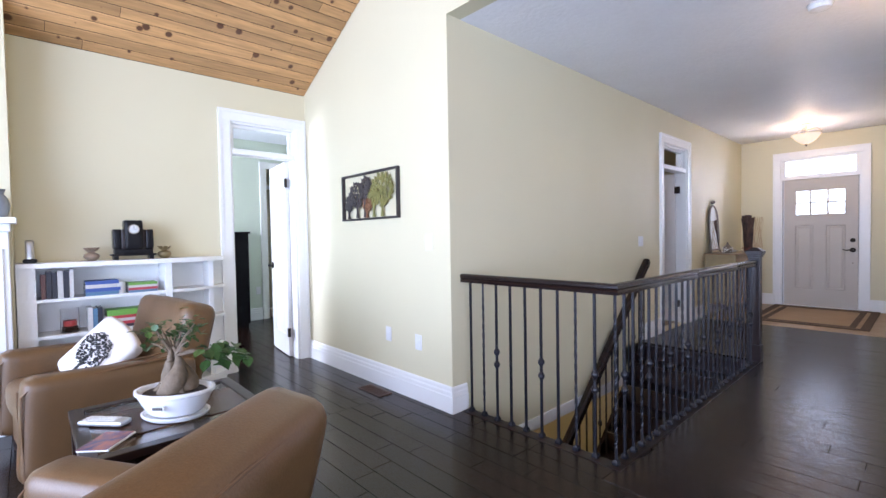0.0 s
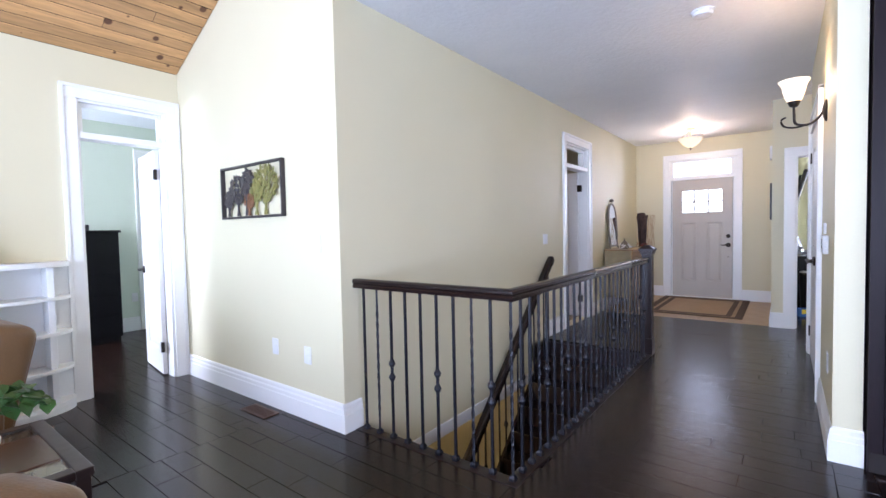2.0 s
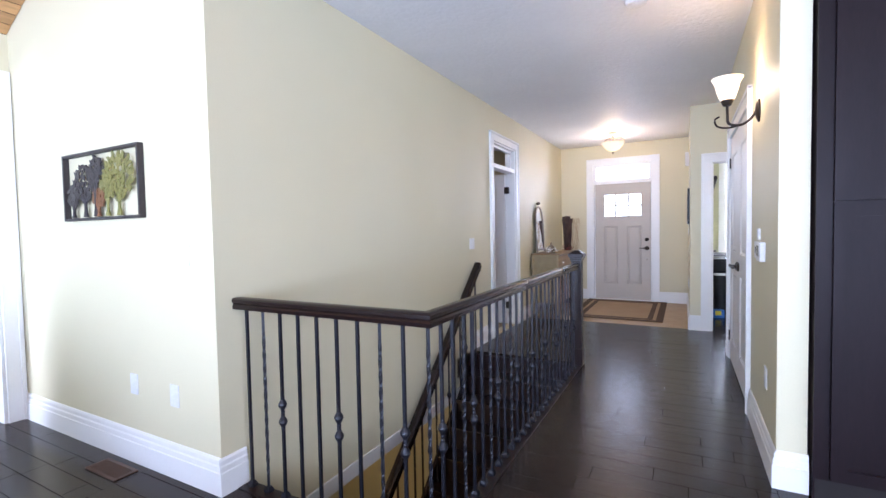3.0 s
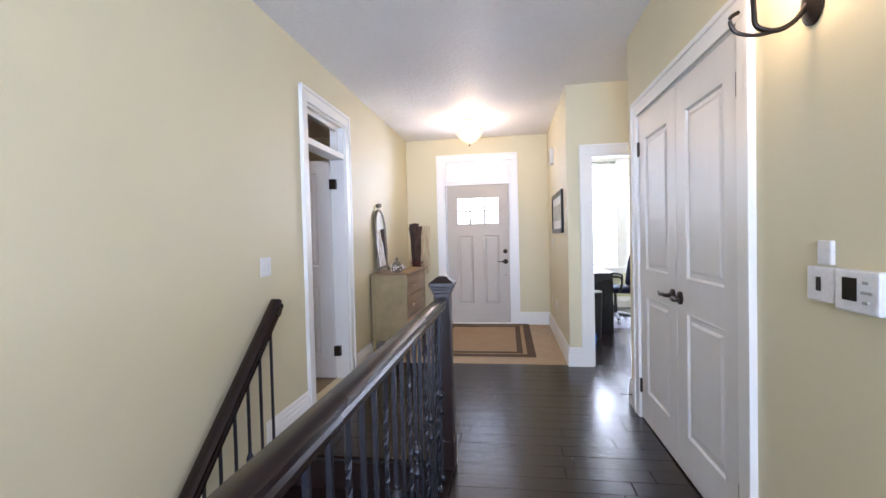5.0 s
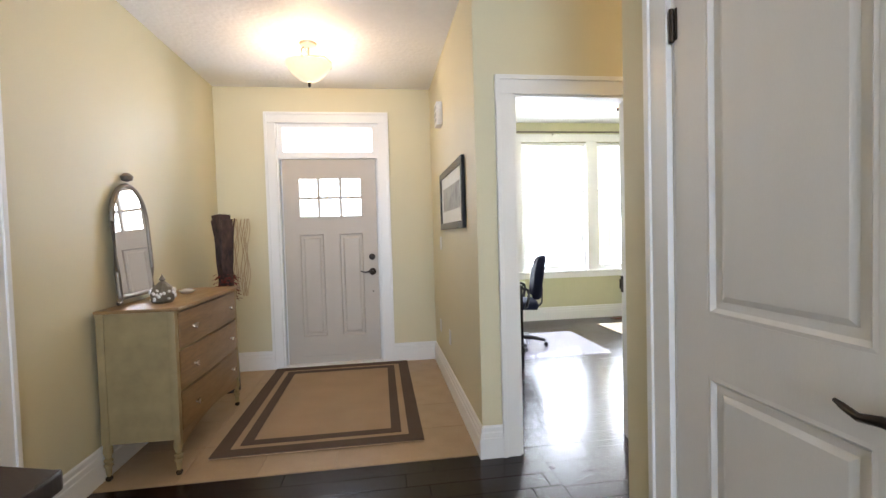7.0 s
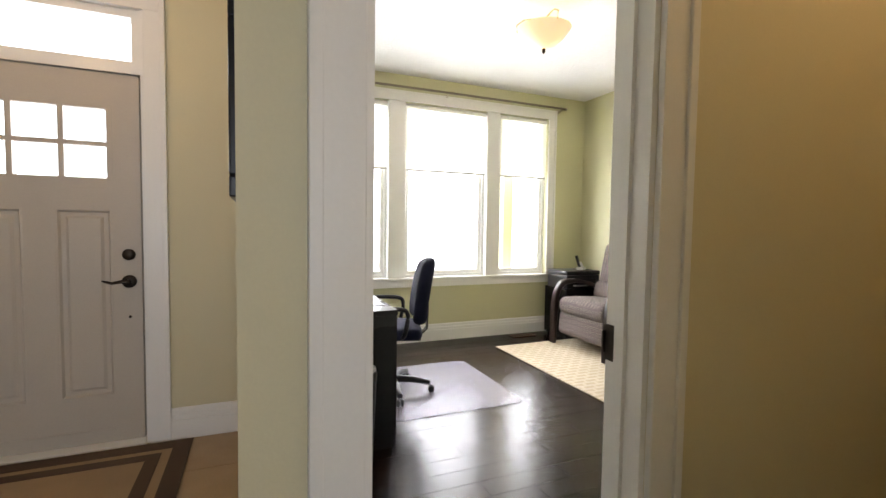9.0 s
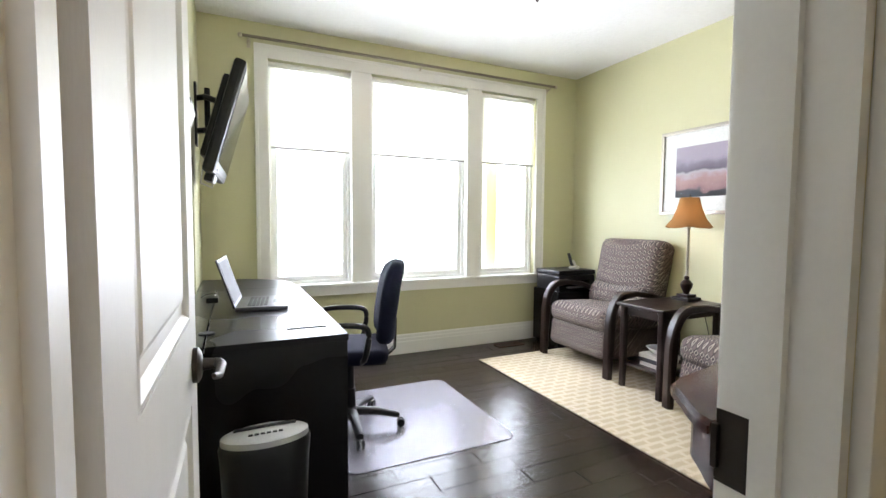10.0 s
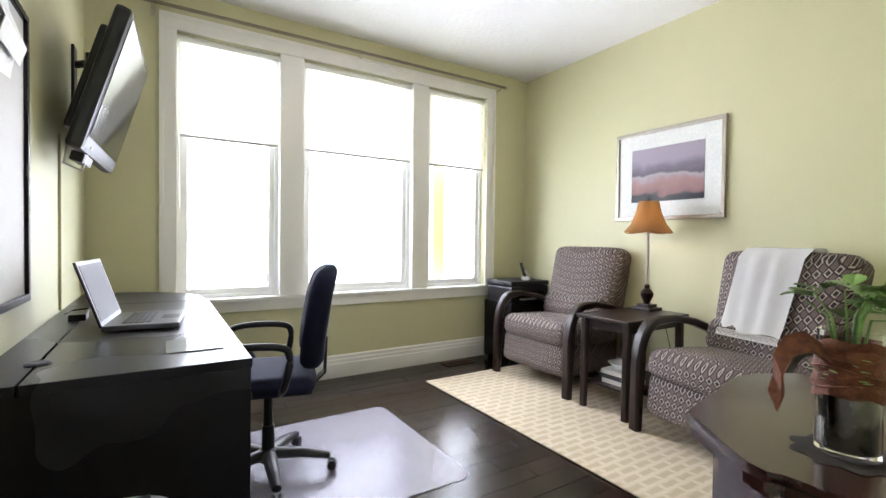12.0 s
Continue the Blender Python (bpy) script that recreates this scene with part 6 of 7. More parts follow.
desk()
lp = thing("laptop", pose(2.43, 7.29, 0.785, 0, 0, -6), "open silver laptop on the black desk", "laptop")
part("base", bx(0.0, 0.25, -0.18, 0.18, 0.004, 0.024, bev=0.004), DARKSTEEL, lp)
for i in range(5):
    for j in range(13):
        part("key", bx(0.055 + i * 0.0195, 0.071 + i * 0.0195, -0.135 + j * 0.021, -0.117 + j * 0.021, 0.0235, 0.0265), BLACKP, lp)
part("touchpad", bx(0.175, 0.235, -0.05, 0.05, 0.0238, 0.0246), BLACKP, lp)
lm = pose(0.004, 0, 0.02, 0, -18)
part("lid", bx(-0.010, 0.0, -0.18, 0.18, 0.0, 0.255, m=lm, bev=0.003), BLACKP, lp)
part("screen", bx(0.0, 0.0015, -0.165, 0.165, 0.022, 0.240, m=lm), MATTSCR, lp)
hb = thing("usb_hub", pose(2.30, 7.50, 0.785), "small black adapter with a curled cable", "adapter")
part("body", bx(-0.03, 0.03, -0.05, 0.05, 0, 0.028, bev=0.005), BLACKP, hb)
part("cable", tube(bmesh.new(), [(0.0, 0.05, 0.012), (0.02, 0.12, 0.03), (-0.04, 0.16, 0.02), (-0.06, 0.10, 0.012), (-0.07, 0.3, 0.01)], 0.004, 6), BLACKP, hb)
cv = thing("cable_cover", pose(2.19, 7.80, 0), "thin cable cover running down the wall from the screen", "cable")
part("channel", bx(0.0, 0.012, -0.010, 0.010, 0.79, 1.62, bev=0.003), GREEN, cv)


def wall_tv():
    t = thing("wall_tv", pose(2.40, 8.00, 1.95, 0, 0, 0), "black flat television on a tilting wall bracket", "television")
    mm = pose(0.03, -0.18, -0.15, 0, 16, -2.5)
    part("body", bx(-0.065, 0.0, -0.43, 0.43, -0.318, 0.322, m=mm, bev=0.022), BLACKP, t)
    part("screen", bx(0.001, 0.004, -0.395, 0.395, -0.25, 0.29, m=mm), SCREEN, t, "glossy dark screen")
    part("rear_housing", bx(-0.10, -0.06, -0.38, 0.38, -0.24, 0.23, m=mm, bev=0.018), BLACKP, t)
    part("wall_plate", bx(-0.21, -0.195, 0.16, 0.26, -0.20, 0.22, bev=0.004), BLACKP, t)
    for z in (-0.10, 0.12):
        part("bracket_arm", tube(bmesh.new(), [(-0.20, 0.2, z), (-0.14, 0.14, z), (-0.06, -0.02, z - 0.06)], 0.02, 8), BLACKP, t)
    part("hinge_pin", tube(bmesh.new(), [(-0.13, 0.15, -0.16), (-0.13, 0.15, 0.18)], 0.018, 12), BLACKP, t)
    part("lower_box", bx(-0.05, 0.0, -0.34, -0.16, -0.362, -0.320, m=mm, bev=0.008), BLACKP, t)
    part("cable_loop", tube(bmesh.new(), [mm @ Vector(p) for p in ((-0.06, -0.38, -0.31), (-0.055, -0.36, -0.385), (0.0, -0.30, -0.39), (-0.005, -0.28, -0.315))], 0.005, 6), STEEL, t)
    part("indicator", bx(0.001, 0.004, -0.30, -0.27, -0.292, -0.279, m=mm), STEEL, t)


wall_tv()
bd = thing("pinboard", pose(2.19, 6.78, 1.405, 0, 0, 90), "grey pinboard in a black frame on the office wall", "board")
for p, q, r, s in ((-0.37, 0.37, 0.465, 0.49), (-0.37, 0.37, -0.49, -0.465), (-0.37, -0.345, -0.465, 0.465), (0.345, 0.37, -0.465, 0.465)):
    part("frame_bar", bx(p, q, -0.022, -0.001, r, s, bev=0.003), BLACKW, bd)
part("panel", bx(-0.345, 0.345, -0.010, -0.002, -0.465, 0.465), BOARD, bd)
pf = thing("paper_stack", pose(2.215, 6.62, 1.72, 0, 0, 90), "loose white papers clipped to the pinboard", "papers")
for i in range(2):
    sb = bmesh.new()
    strap(sb, [(0.0, -0.012 - i * 0.012, 0.15), (0.0, -0.02 - i * 0.014, 0.04), (0.0, -0.05 - i * 0.02, -0.06), (0.0, -0.035 - i * 0.02, -0.16 + i * 0.05)], (1, 0, 0.06 * (1 - 2 * i)), 0.20, 0.0015)
    part("sheet", sb, PAPER, pf)
part("clip", bx(-0.05, 0.05, -0.03, 0.0, 0.13, 0.17, bev=0.004), BLACKP, pf)

rd = thing("curtain_rod", pose(0, 8.55, 2.67), "slim brushed metal curtain rod above the window", "curtain rod")
part("rod", tube(bmesh.new(), [(2.50, 0, 0), (5.51, 0, 0)], 0.012, 12), PEWTER, rd, smooth=True)
for x in (2.55, 4.0, 5.46):
    bk = bmesh.new()
    tube(bk, [(x, 0, -0.01), (x, 0.05, -0.03), (x, 0.088, -0.03)], 0.007, 8)
    box(bk, x - 0.014, x + 0.014, 0.082, 0.0895, -0.06, 0.0)
    part("bracket", bk, BRASS, rd)
for x in (2.49, 5.52):
    part("finial", lathe(bmesh.new(), [(0.004, -0.02), (0.016, -0.012), (0.018, 0.004), (0.006, 0.02)], 12, pose(x, 0, 0, 0, 90)), BRASS, rd, smooth=True)


def office_chair():
    t = thing("office_chair", pose(3.035, 7.31, 0.006, 0, 0, -104), "navy fabric office chair with looped arms on castors", "office chair")
    # faces -y before it is turned
    hub = bmesh.new()
    lathe(hub, [(0.01, 0.07), (0.045, 0.07), (0.045, 0.12), (0.03, 0.13), (0.028, 0.24), (0.022, 0.24), (0.02, 0.42), (0.05, 0.43), (0.05, 0.45), (0.01, 0.45)], 20)
    part("column", hub, BLACKP, t, smooth=True)
    for k in range(5):
        a = math.radians(72 * k + 10)
        c, s = math.cos(a), math.sin(a)
        lg = part("leg", tube(bmesh.new(), [(0.03 * c, 0.03 * s, 0.10), (0.16 * c, 0.16 * s, 0.095), (0.29 * c, 0.29 * s, 0.07)], [0.034, 0.030, 0.022], 10, 0.8), BLACKP, t, smooth=True)
        cs = bmesh.new()
        for e in (-1, 1):
            lathe(cs, [(0.004, -0.009), (0.024, -0.007), (0.026, 0), (0.024, 0.007), (0.004, 0.009)], 16, pose(0.30 * c - e * 0.014 * s, 0.30 * s + e * 0.014 * c, 0.026) @ pose(0, 0, 0, 90, 0, 0) @ pose(0, 0, 0, 0, math.degrees(a), 0))
        part("castor", cs, BLACKP, lg, smooth=True)
    part("seat_pan", bx(-0.2, 0.2, -0.2, 0.2, 0.43, 0.455, bev=0.01), BLACKP, t)
    part("seat", cushion(bmesh.new(), 0.46, 0.43, 0.08, 0.038, pose(0, -0.01, 0.475), puff=0.25, cuts=9), NAVY, t, smooth=True)
    bk = bmesh.new()
    cushion(bk, 0.45, 0.10, 0.48, 0.046, pose(0, 0.235, 0.775, -5), puff=0.0, cuts=9)
    for v in bk.verts:
        h = (v.co.z - 0.775) / 0.24
        v.co.y += -0.03 * (v.co.x / 0.21) ** 2 - 0.025 * max(0, -h) * (1 - abs(h)) + 0.03 * max(0, h) ** 2
        v.co.x *= 1 - 0.30 * max(0, h) ** 2 - 0.16 * max(0, -h) ** 2
        v.co.z -= 0.05 * max(0, h) * (v.co.x / 0.2) ** 2
    part("backrest", bk, NAVY, t, smooth=True)
    part("back_support", strap(bmesh.new(), [(0, 0.05, 0.44), (0, 0.22, 0.44), (0, 0.262, 0.48), (0, 0.268, 0.66)], (1, 0, 0), 0.07, 0.012), BLACKP, t)
    for s in (-1, 1):
        x = s * 0.27
        part("armrest", tube(bmesh.new(), rounded([(s * 0.20, 0.06, 0.45), (x, 0.08, 0.50), (x, 0.10, 0.62), (x, 0.06, 0.67), (x, -0.12, 0.675), (x, -0.20, 0.65), (x, -0.19, 0.60), (x, -0.10, 0.52), (s * 0.21, -0.06, 0.45)]), 0.016, 10), BLACKP, t, smooth=True)


office_chair()
cmw = thing("chair_mat", pose(0, 0, 0.001), "clear vinyl chair mat under the office chair", "mat")
out = []
for cx, cy, a0 in ((3.82, 7.79, 0), (2.96, 7.79, 90), (2.96, 6.85, 180), (3.82, 6.85, 270)):
    for k in range(5):
        a = math.radians(a0 + k * 22.5)
        out.append((cx + 0.06 * math.cos(a), cy + 0.06 * math.sin(a)))
part("sheet", prism(bmesh.new(), out, 0, 0.004), VINYL, cmw)
rgx = thing("area_rug", pose(4.41, 5.75, 0.001), "cream woven rug with rows of tan dashes", "rug")
part("weave", bx(0, 1.22, 0, 2.41, 0, 0.009, bev=0.003), RUG, rgx)
for k in (0, 1):
    part("binding", tube(bmesh.new(), [(k * 1.22, 0.0, 0.006), (k * 1.22, 2.41, 0.006)], 0.006, 6), RUG, rgx)


def reclined_back():
    """A plump head pillow, wider at the shoulders than at the waist."""
    bm = cushion(bmesh.new(), 0.19, 0.76, 0.50, 0.08, pose(0.24, 0, 0.84, 0, 14), puff=0.03)
    for v in bm.verts:
        h = (v.co.z - 0.84) / 0.25
        v.co.y *= 0.95 + 0.05 * h - 0.05 * max(0, h - 0.6)
        v.co.x += 0.05 * (v.co.y / 0.36) ** 2
    return bm


def recliner():
    """A push-back recliner with bentwood arms, facing -x, origin under its middle."""
    t = thing("recliner", pose(5.47, 7.70, 0.008), "brown lozenge fabric recliner with dark bentwood arms", "recliner", "office recliners")
    part("seat", cushion(bmesh.new(), 0.66, 0.70, 0.18, 0.075, pose(-0.06, 0, 0.415, 0, 3), puff=0.22), RINGS, t, smooth=True)
    part("footrest", cushion(bmesh.new(), 0.13, 0.70, 0.25, 0.055, pose(-0.31, 0, 0.245, 0, 6), puff=0.05), RINGS, t, smooth=True)
    part("base", cushion(bmesh.new(), 0.56, 0.66, 0.26, 0.03, pose(-0.0, 0, 0.24), cuts=6), RINGS, t, smooth=True)
    part("lumbar_cushion", cushion(bmesh.new(), 0.18, 0.68, 0.24, 0.085, pose(0.15, 0, 0.57, 0, 16), puff=0.10), RINGS, t, smooth=True)
    part("backrest", reclined_back(), RINGS, t, smooth=True)
    part("back_shell", cushion(bmesh.new(), 0.10, 0.68, 0.66, 0.04, pose(0.33, 0, 0.72, 0, 14)), RINGS, t, smooth=True)
    for s in (-1, 1):
        y = s * 0.40
        pts = [(-0.39, y, 0.0), (-0.385, y, 0.2), (-0.375, y, 0.42)]
        for k in range(1, 8):
            a = math.pi - k / 8 * math.pi / 2
            pts.append((-0.22 + 0.155 * math.cos(a), y, 0.43 + 0.235 * math.sin(a)))
        pts += [(-0.12, y, 0.668), (0.05, y, 0.64), (0.2, y, 0.585), (0.3, y, 0.53)]
        part("arm", strap(bmesh.new(), pts, (0, 1, 0), 0.07, [0.05, 0.06, 0.075] + [0.06] * 7 + [0.045] * 4), ESPRESSO, t, "dark bentwood arm", True)
        part("rear_leg", strap(bmesh.new(), [(0.3, y, 0.56), (0.26, y, 0.3), (0.30, y, 0.0)], (0, 1, 0), 0.05, 0.05), ESPRESSO, t)
    return t


r1 = recliner()
R2 = pose(5.33, 6.24, 0.008, 0, 0, -12)
r2 = copy_thing(r1, R2)
r2["label"] = "brown lozenge fabric recliner draped with a white throw"


def throw():
    """A white throw over the back and front of the recliner."""
    bm = bmesh.new()
    prof = [(5.83, 0.62), (5.82, 0.85), (5.80, 1.05), (5.755, 1.115), (5.68, 1.112), (5.625, 1.06), (5.60, 0.95), (5.565, 0.82), (5.535, 0.70), (5.515, 0.63)]
    n = 14
    grid = []
    for i, (x, z) in enumerate(prof):
        row = []
        for j in range(n + 1):
            u = j / n
            y = -0.19 + u * (0.38 - 0.03 * i / len(prof)) + 0.07 * max(0, i - 3) / 6
            row.append(bm.verts.new((x - 5.45 + 0.05 * (y / 0.36) ** 2 - 0.006 * math.sin(u * 19 + i * 0.3), y, z + 0.01 * math.sin(u * 8) * (i > 7))))
        grid.append(row)
    for a, b in zip(grid, grid[1:]):
        for j in range(n):
            bm.faces.new((a[j], a[j + 1], b[j + 1], b[j]))
    bmesh.ops.solidify(bm, geom=bm.faces[:], thickness=0.012)
    t = thing("throw_blanket", R2, "white fringed wool throw over the recliner", "blanket")
    part("cloth", bm, THROW, t, smooth=True)
    fr = bmesh.new()
    for j in range(44):
        y = -0.12 + j / 43 * 0.35
        tube(fr, [(0.063, y, 0.634), (0.055, y + 0.003, 0.612), (0.05, y, 0.594)], 0.0028, 4)
    part("fringe", fr, THROW, t)


throw()


def end_table():
    t = thing("end_table", pose(5.38, 6.97, 0.0), "dark wooden end table with a lower shelf", "table")
    part("top", bx(-0.34, 0.34, -0.19, 0.22, 0.625, 0.65, bev=0.006), ESPRESSO, t)
    part("apron", box(box(bmesh.new(), -0.29, 0.29, -0.15, 0.18, 0.56, 0.625), -0.28, 0.28, -0.14, 0.17, 0.565, 0.6), ESPRESSO, t)
    part("shelf", bx(-0.28, 0.28, -0.14, 0.17, 0.17, 0.19, bev=0.004), ESPRESSO, t)
    for sx in (-1, 1):
        for y in (-0.15, 0.18):
            part("leg", strap(bmesh.new(), [(sx * 0.29, y, 0.625), (sx * 0.295, y, 0.2), (sx * 0.30, y, 0.01)], (0, 1, 0), 0.045, [0.05, 0.045, 0.035]), ESPRESSO, t)
    return t


end_table()
for i, (k, dy) in enumerate(((2, 0), (0, 0.02), (2, 0.01))):
    book(pose(5.16, 6.86 + dy, 0.19 + i * 0.03), 0.2, 0.028, 0.2, BOOKS[k], "flat book stacked on the end table shelf")
single("pottery_bowl", lathe(bmesh.new(), [(0.03, 0), (0.05, 0.004), (0.09, 0.045), (0.085, 0.046), (0.045, 0.01), (0.005, 0.008)], 24), CERAMIC, "pale bowl on the stacked books", "bowl", pose(5.25, 6.97, 0.283), smooth=True)

tl = thing("table_lamp", pose(5.62, 7.04, 0.65), "slim table lamp with a lit amber bell shade", "table lamp")
part("base", box(box(bmesh.new(), -0.075, 0.075, -0.075, 0.075, 0, 0.022, bev=0.004), -0.05, 0.05, -0.05, 0.05, 0.022, 0.045, bev=0.004), ESPRESSO, tl)
part("urn", lathe(bmesh.new(), [(0.02, 0.045), (0.024, 0.06), (0.042, 0.10), (0.046, 0.125), (0.03, 0.15), (0.016, 0.16), (0.02, 0.175), (0.010, 0.19)], 20), ESPRESSO, tl, smooth=True)
part("stem", lathe(bmesh.new(), [(0.011, 0.185), (0.010, 0.55), (0.015, 0.56), (0.008, 0.585)], 14), BRASS, tl, smooth=True)
shd = bmesh.new()
rings = []
for r, z in ((0.165, 0.565), (0.120, 0.63), (0.088, 0.71), (0.068, 0.795)):
    rings.append([shd.verts.new((math.cos(a) * r, math.sin(a) * r, z - (0.008 * math.cos(4 * a) if r > 0.16 else 0))) for a in (k / 24 * 2 * math.pi for k in range(24))])
for a, b in zip(rings, rings[1:]):
    for i in range(24):
        shd.faces.new((a[i], a[(i + 1) % 24], b[(i + 1) % 24], b[i]))
part("shade", shd, LAMPSH, tl, "amber fabric bell shade, lit", True)
part("finial", lathe(bmesh.new(), [(0.003, 0.795), (0.010, 0.80), (0.006, 0.815), (0.002, 0.825)], 12), BRONZE, tl)
tbm = bmesh.new()
tube(tbm, [(0.08, -0.03, 0.02), (0.13, -0.05, -0.05), (0.19, -0.09, -0.35), (0.20, -0.10, -0.64)], 0.003, 6)
part("cord", tbm, BLACKP, tl)

framed("seascape_picture", pose(5.87, 7.06, 1.675, 0, 0, -90), 0.87, 0.71, 0.03, SILVERF, 0.115, DUSK, "dusk seascape print in a silver frame with white mount")

pt = thing("printer_stand", pose(5.54, 8.36, 0), "small dark printer cabinet in the office corner", "cabinet")
part("body", bx(-0.25, 0.25, -0.2, 0.2, 0.03, 0.57, bev=0.006), BLACKW, pt)
part("foot", bx(-0.22, 0.22, -0.17, 0.17, 0.0, 0.03), BLACKW, pt)
pn = thing("printer", pose(5.54, 8.36, 0.57), "black multifunction printer on its stand", "printer")
part("body", bx(-0.23, 0.23, -0.18, 0.18, 0, 0.15, bev=0.014), BLACKP, pn)
part("lid", bx(-0.235, 0.235, -0.185, 0.185, 0.153, 0.20, bev=0.012), BLACKP, pn)
part("paper_slot", bx(-0.16, 0.16, -0.187, -0.178, 0.045, 0.10), SCREEN, pn)
part("tray", bx(-0.14, 0.14, -0.23, -0.18, 0.03, 0.042, bev=0.003), STEEL, pn)
dp = thing("desk_phone", pose(5.62, 8.32, 0.77, 0, 0, 30), "white cordless phone and card holder on the printer", "phone")
part("cradle", bx(-0.05, 0.05, -0.04, 0.04, 0, 0.03, bev=0.008), STEEL, dp)
part("handset", bx(-0.02, 0.02, -0.012, 0.012, 0.02, 0.17, m=pose(0, 0.01, 0, -18), bev=0.006), BLACKP, dp)
part("card", bx(0.0, 0.07, -0.003, 0.0, 0.02, 0.10, m=pose(0, -0.02, 0, -30)), PAPER, dp)


def hall_table():
    """A serpentine half-round table against the wall by the door."""
    t = thing("console_table", pose(3.99, 5.09, 0), "dark cherry console table with a serpentine moulded edge", "table")
    def outline(e):
        pts = [(-0.46 - e, 0.004), (-0.47 - e, 0.30)]
        for k in range(0, 25):
            u = k / 24
            a = math.pi * (1 - u)
            r = 0.46 + e + 0.022 * math.cos(6 * a)
            pts.append((r * math.cos(a), 0.32 + (0.30 + e) * math.sin(a) + 0.02 * math.cos(5 * a) * math.sin(a)))
        return pts + [(0.47 + e, 0.30), (0.46 + e, 0.004)]
    part("top", prism(bmesh.new(), outline(0), 0.725, 0.74), CHERRY, t)
    part("edge_moulding", prism(prism(bmesh.new(), outline(0.012), 0.705, 0.725), outline(-0.01), 0.688, 0.705), CHERRY, t)
    part("apron", prism(bmesh.new(), outline(-0.05), 0.52, 0.688), CHERRY, t)
    for x, y in ((-0.40, 0.05), (0.40, 0.05), (-0.37, 0.34), (0.37, 0.34), (0.0, 0.54)):
        lg = bmesh.new()
        tube(lg, [(x, y, 0.56), (x * 1.05, y * 1.04, 0.45), (x * 0.98, y, 0.22), (x * 1.02, y * 1.03, 0.03), (x * 1.04, y * 1.05, 0.0)], [0.035, 0.042, 0.024, 0.02, 0.028], 12)
        part("leg", lg, CHERRY, t, smooth=True)


hall_table()
do = bmesh.new()
prism(do, [((0.085 + 0.007 * math.sin(9 * a)) * math.cos(a), (0.085 + 0.007 * math.sin(9 * a)) * math.sin(a)) for a in (k / 90 * 2 * math.pi for k in range(90))], 0.0, 0.0015)
single("doily", do, paint("dark_lace", (0.02, 0.016, 0.014), 0.9), "dark lace doily under the glass vase", "doily", pose(3.715, 5.36, 0.7405))


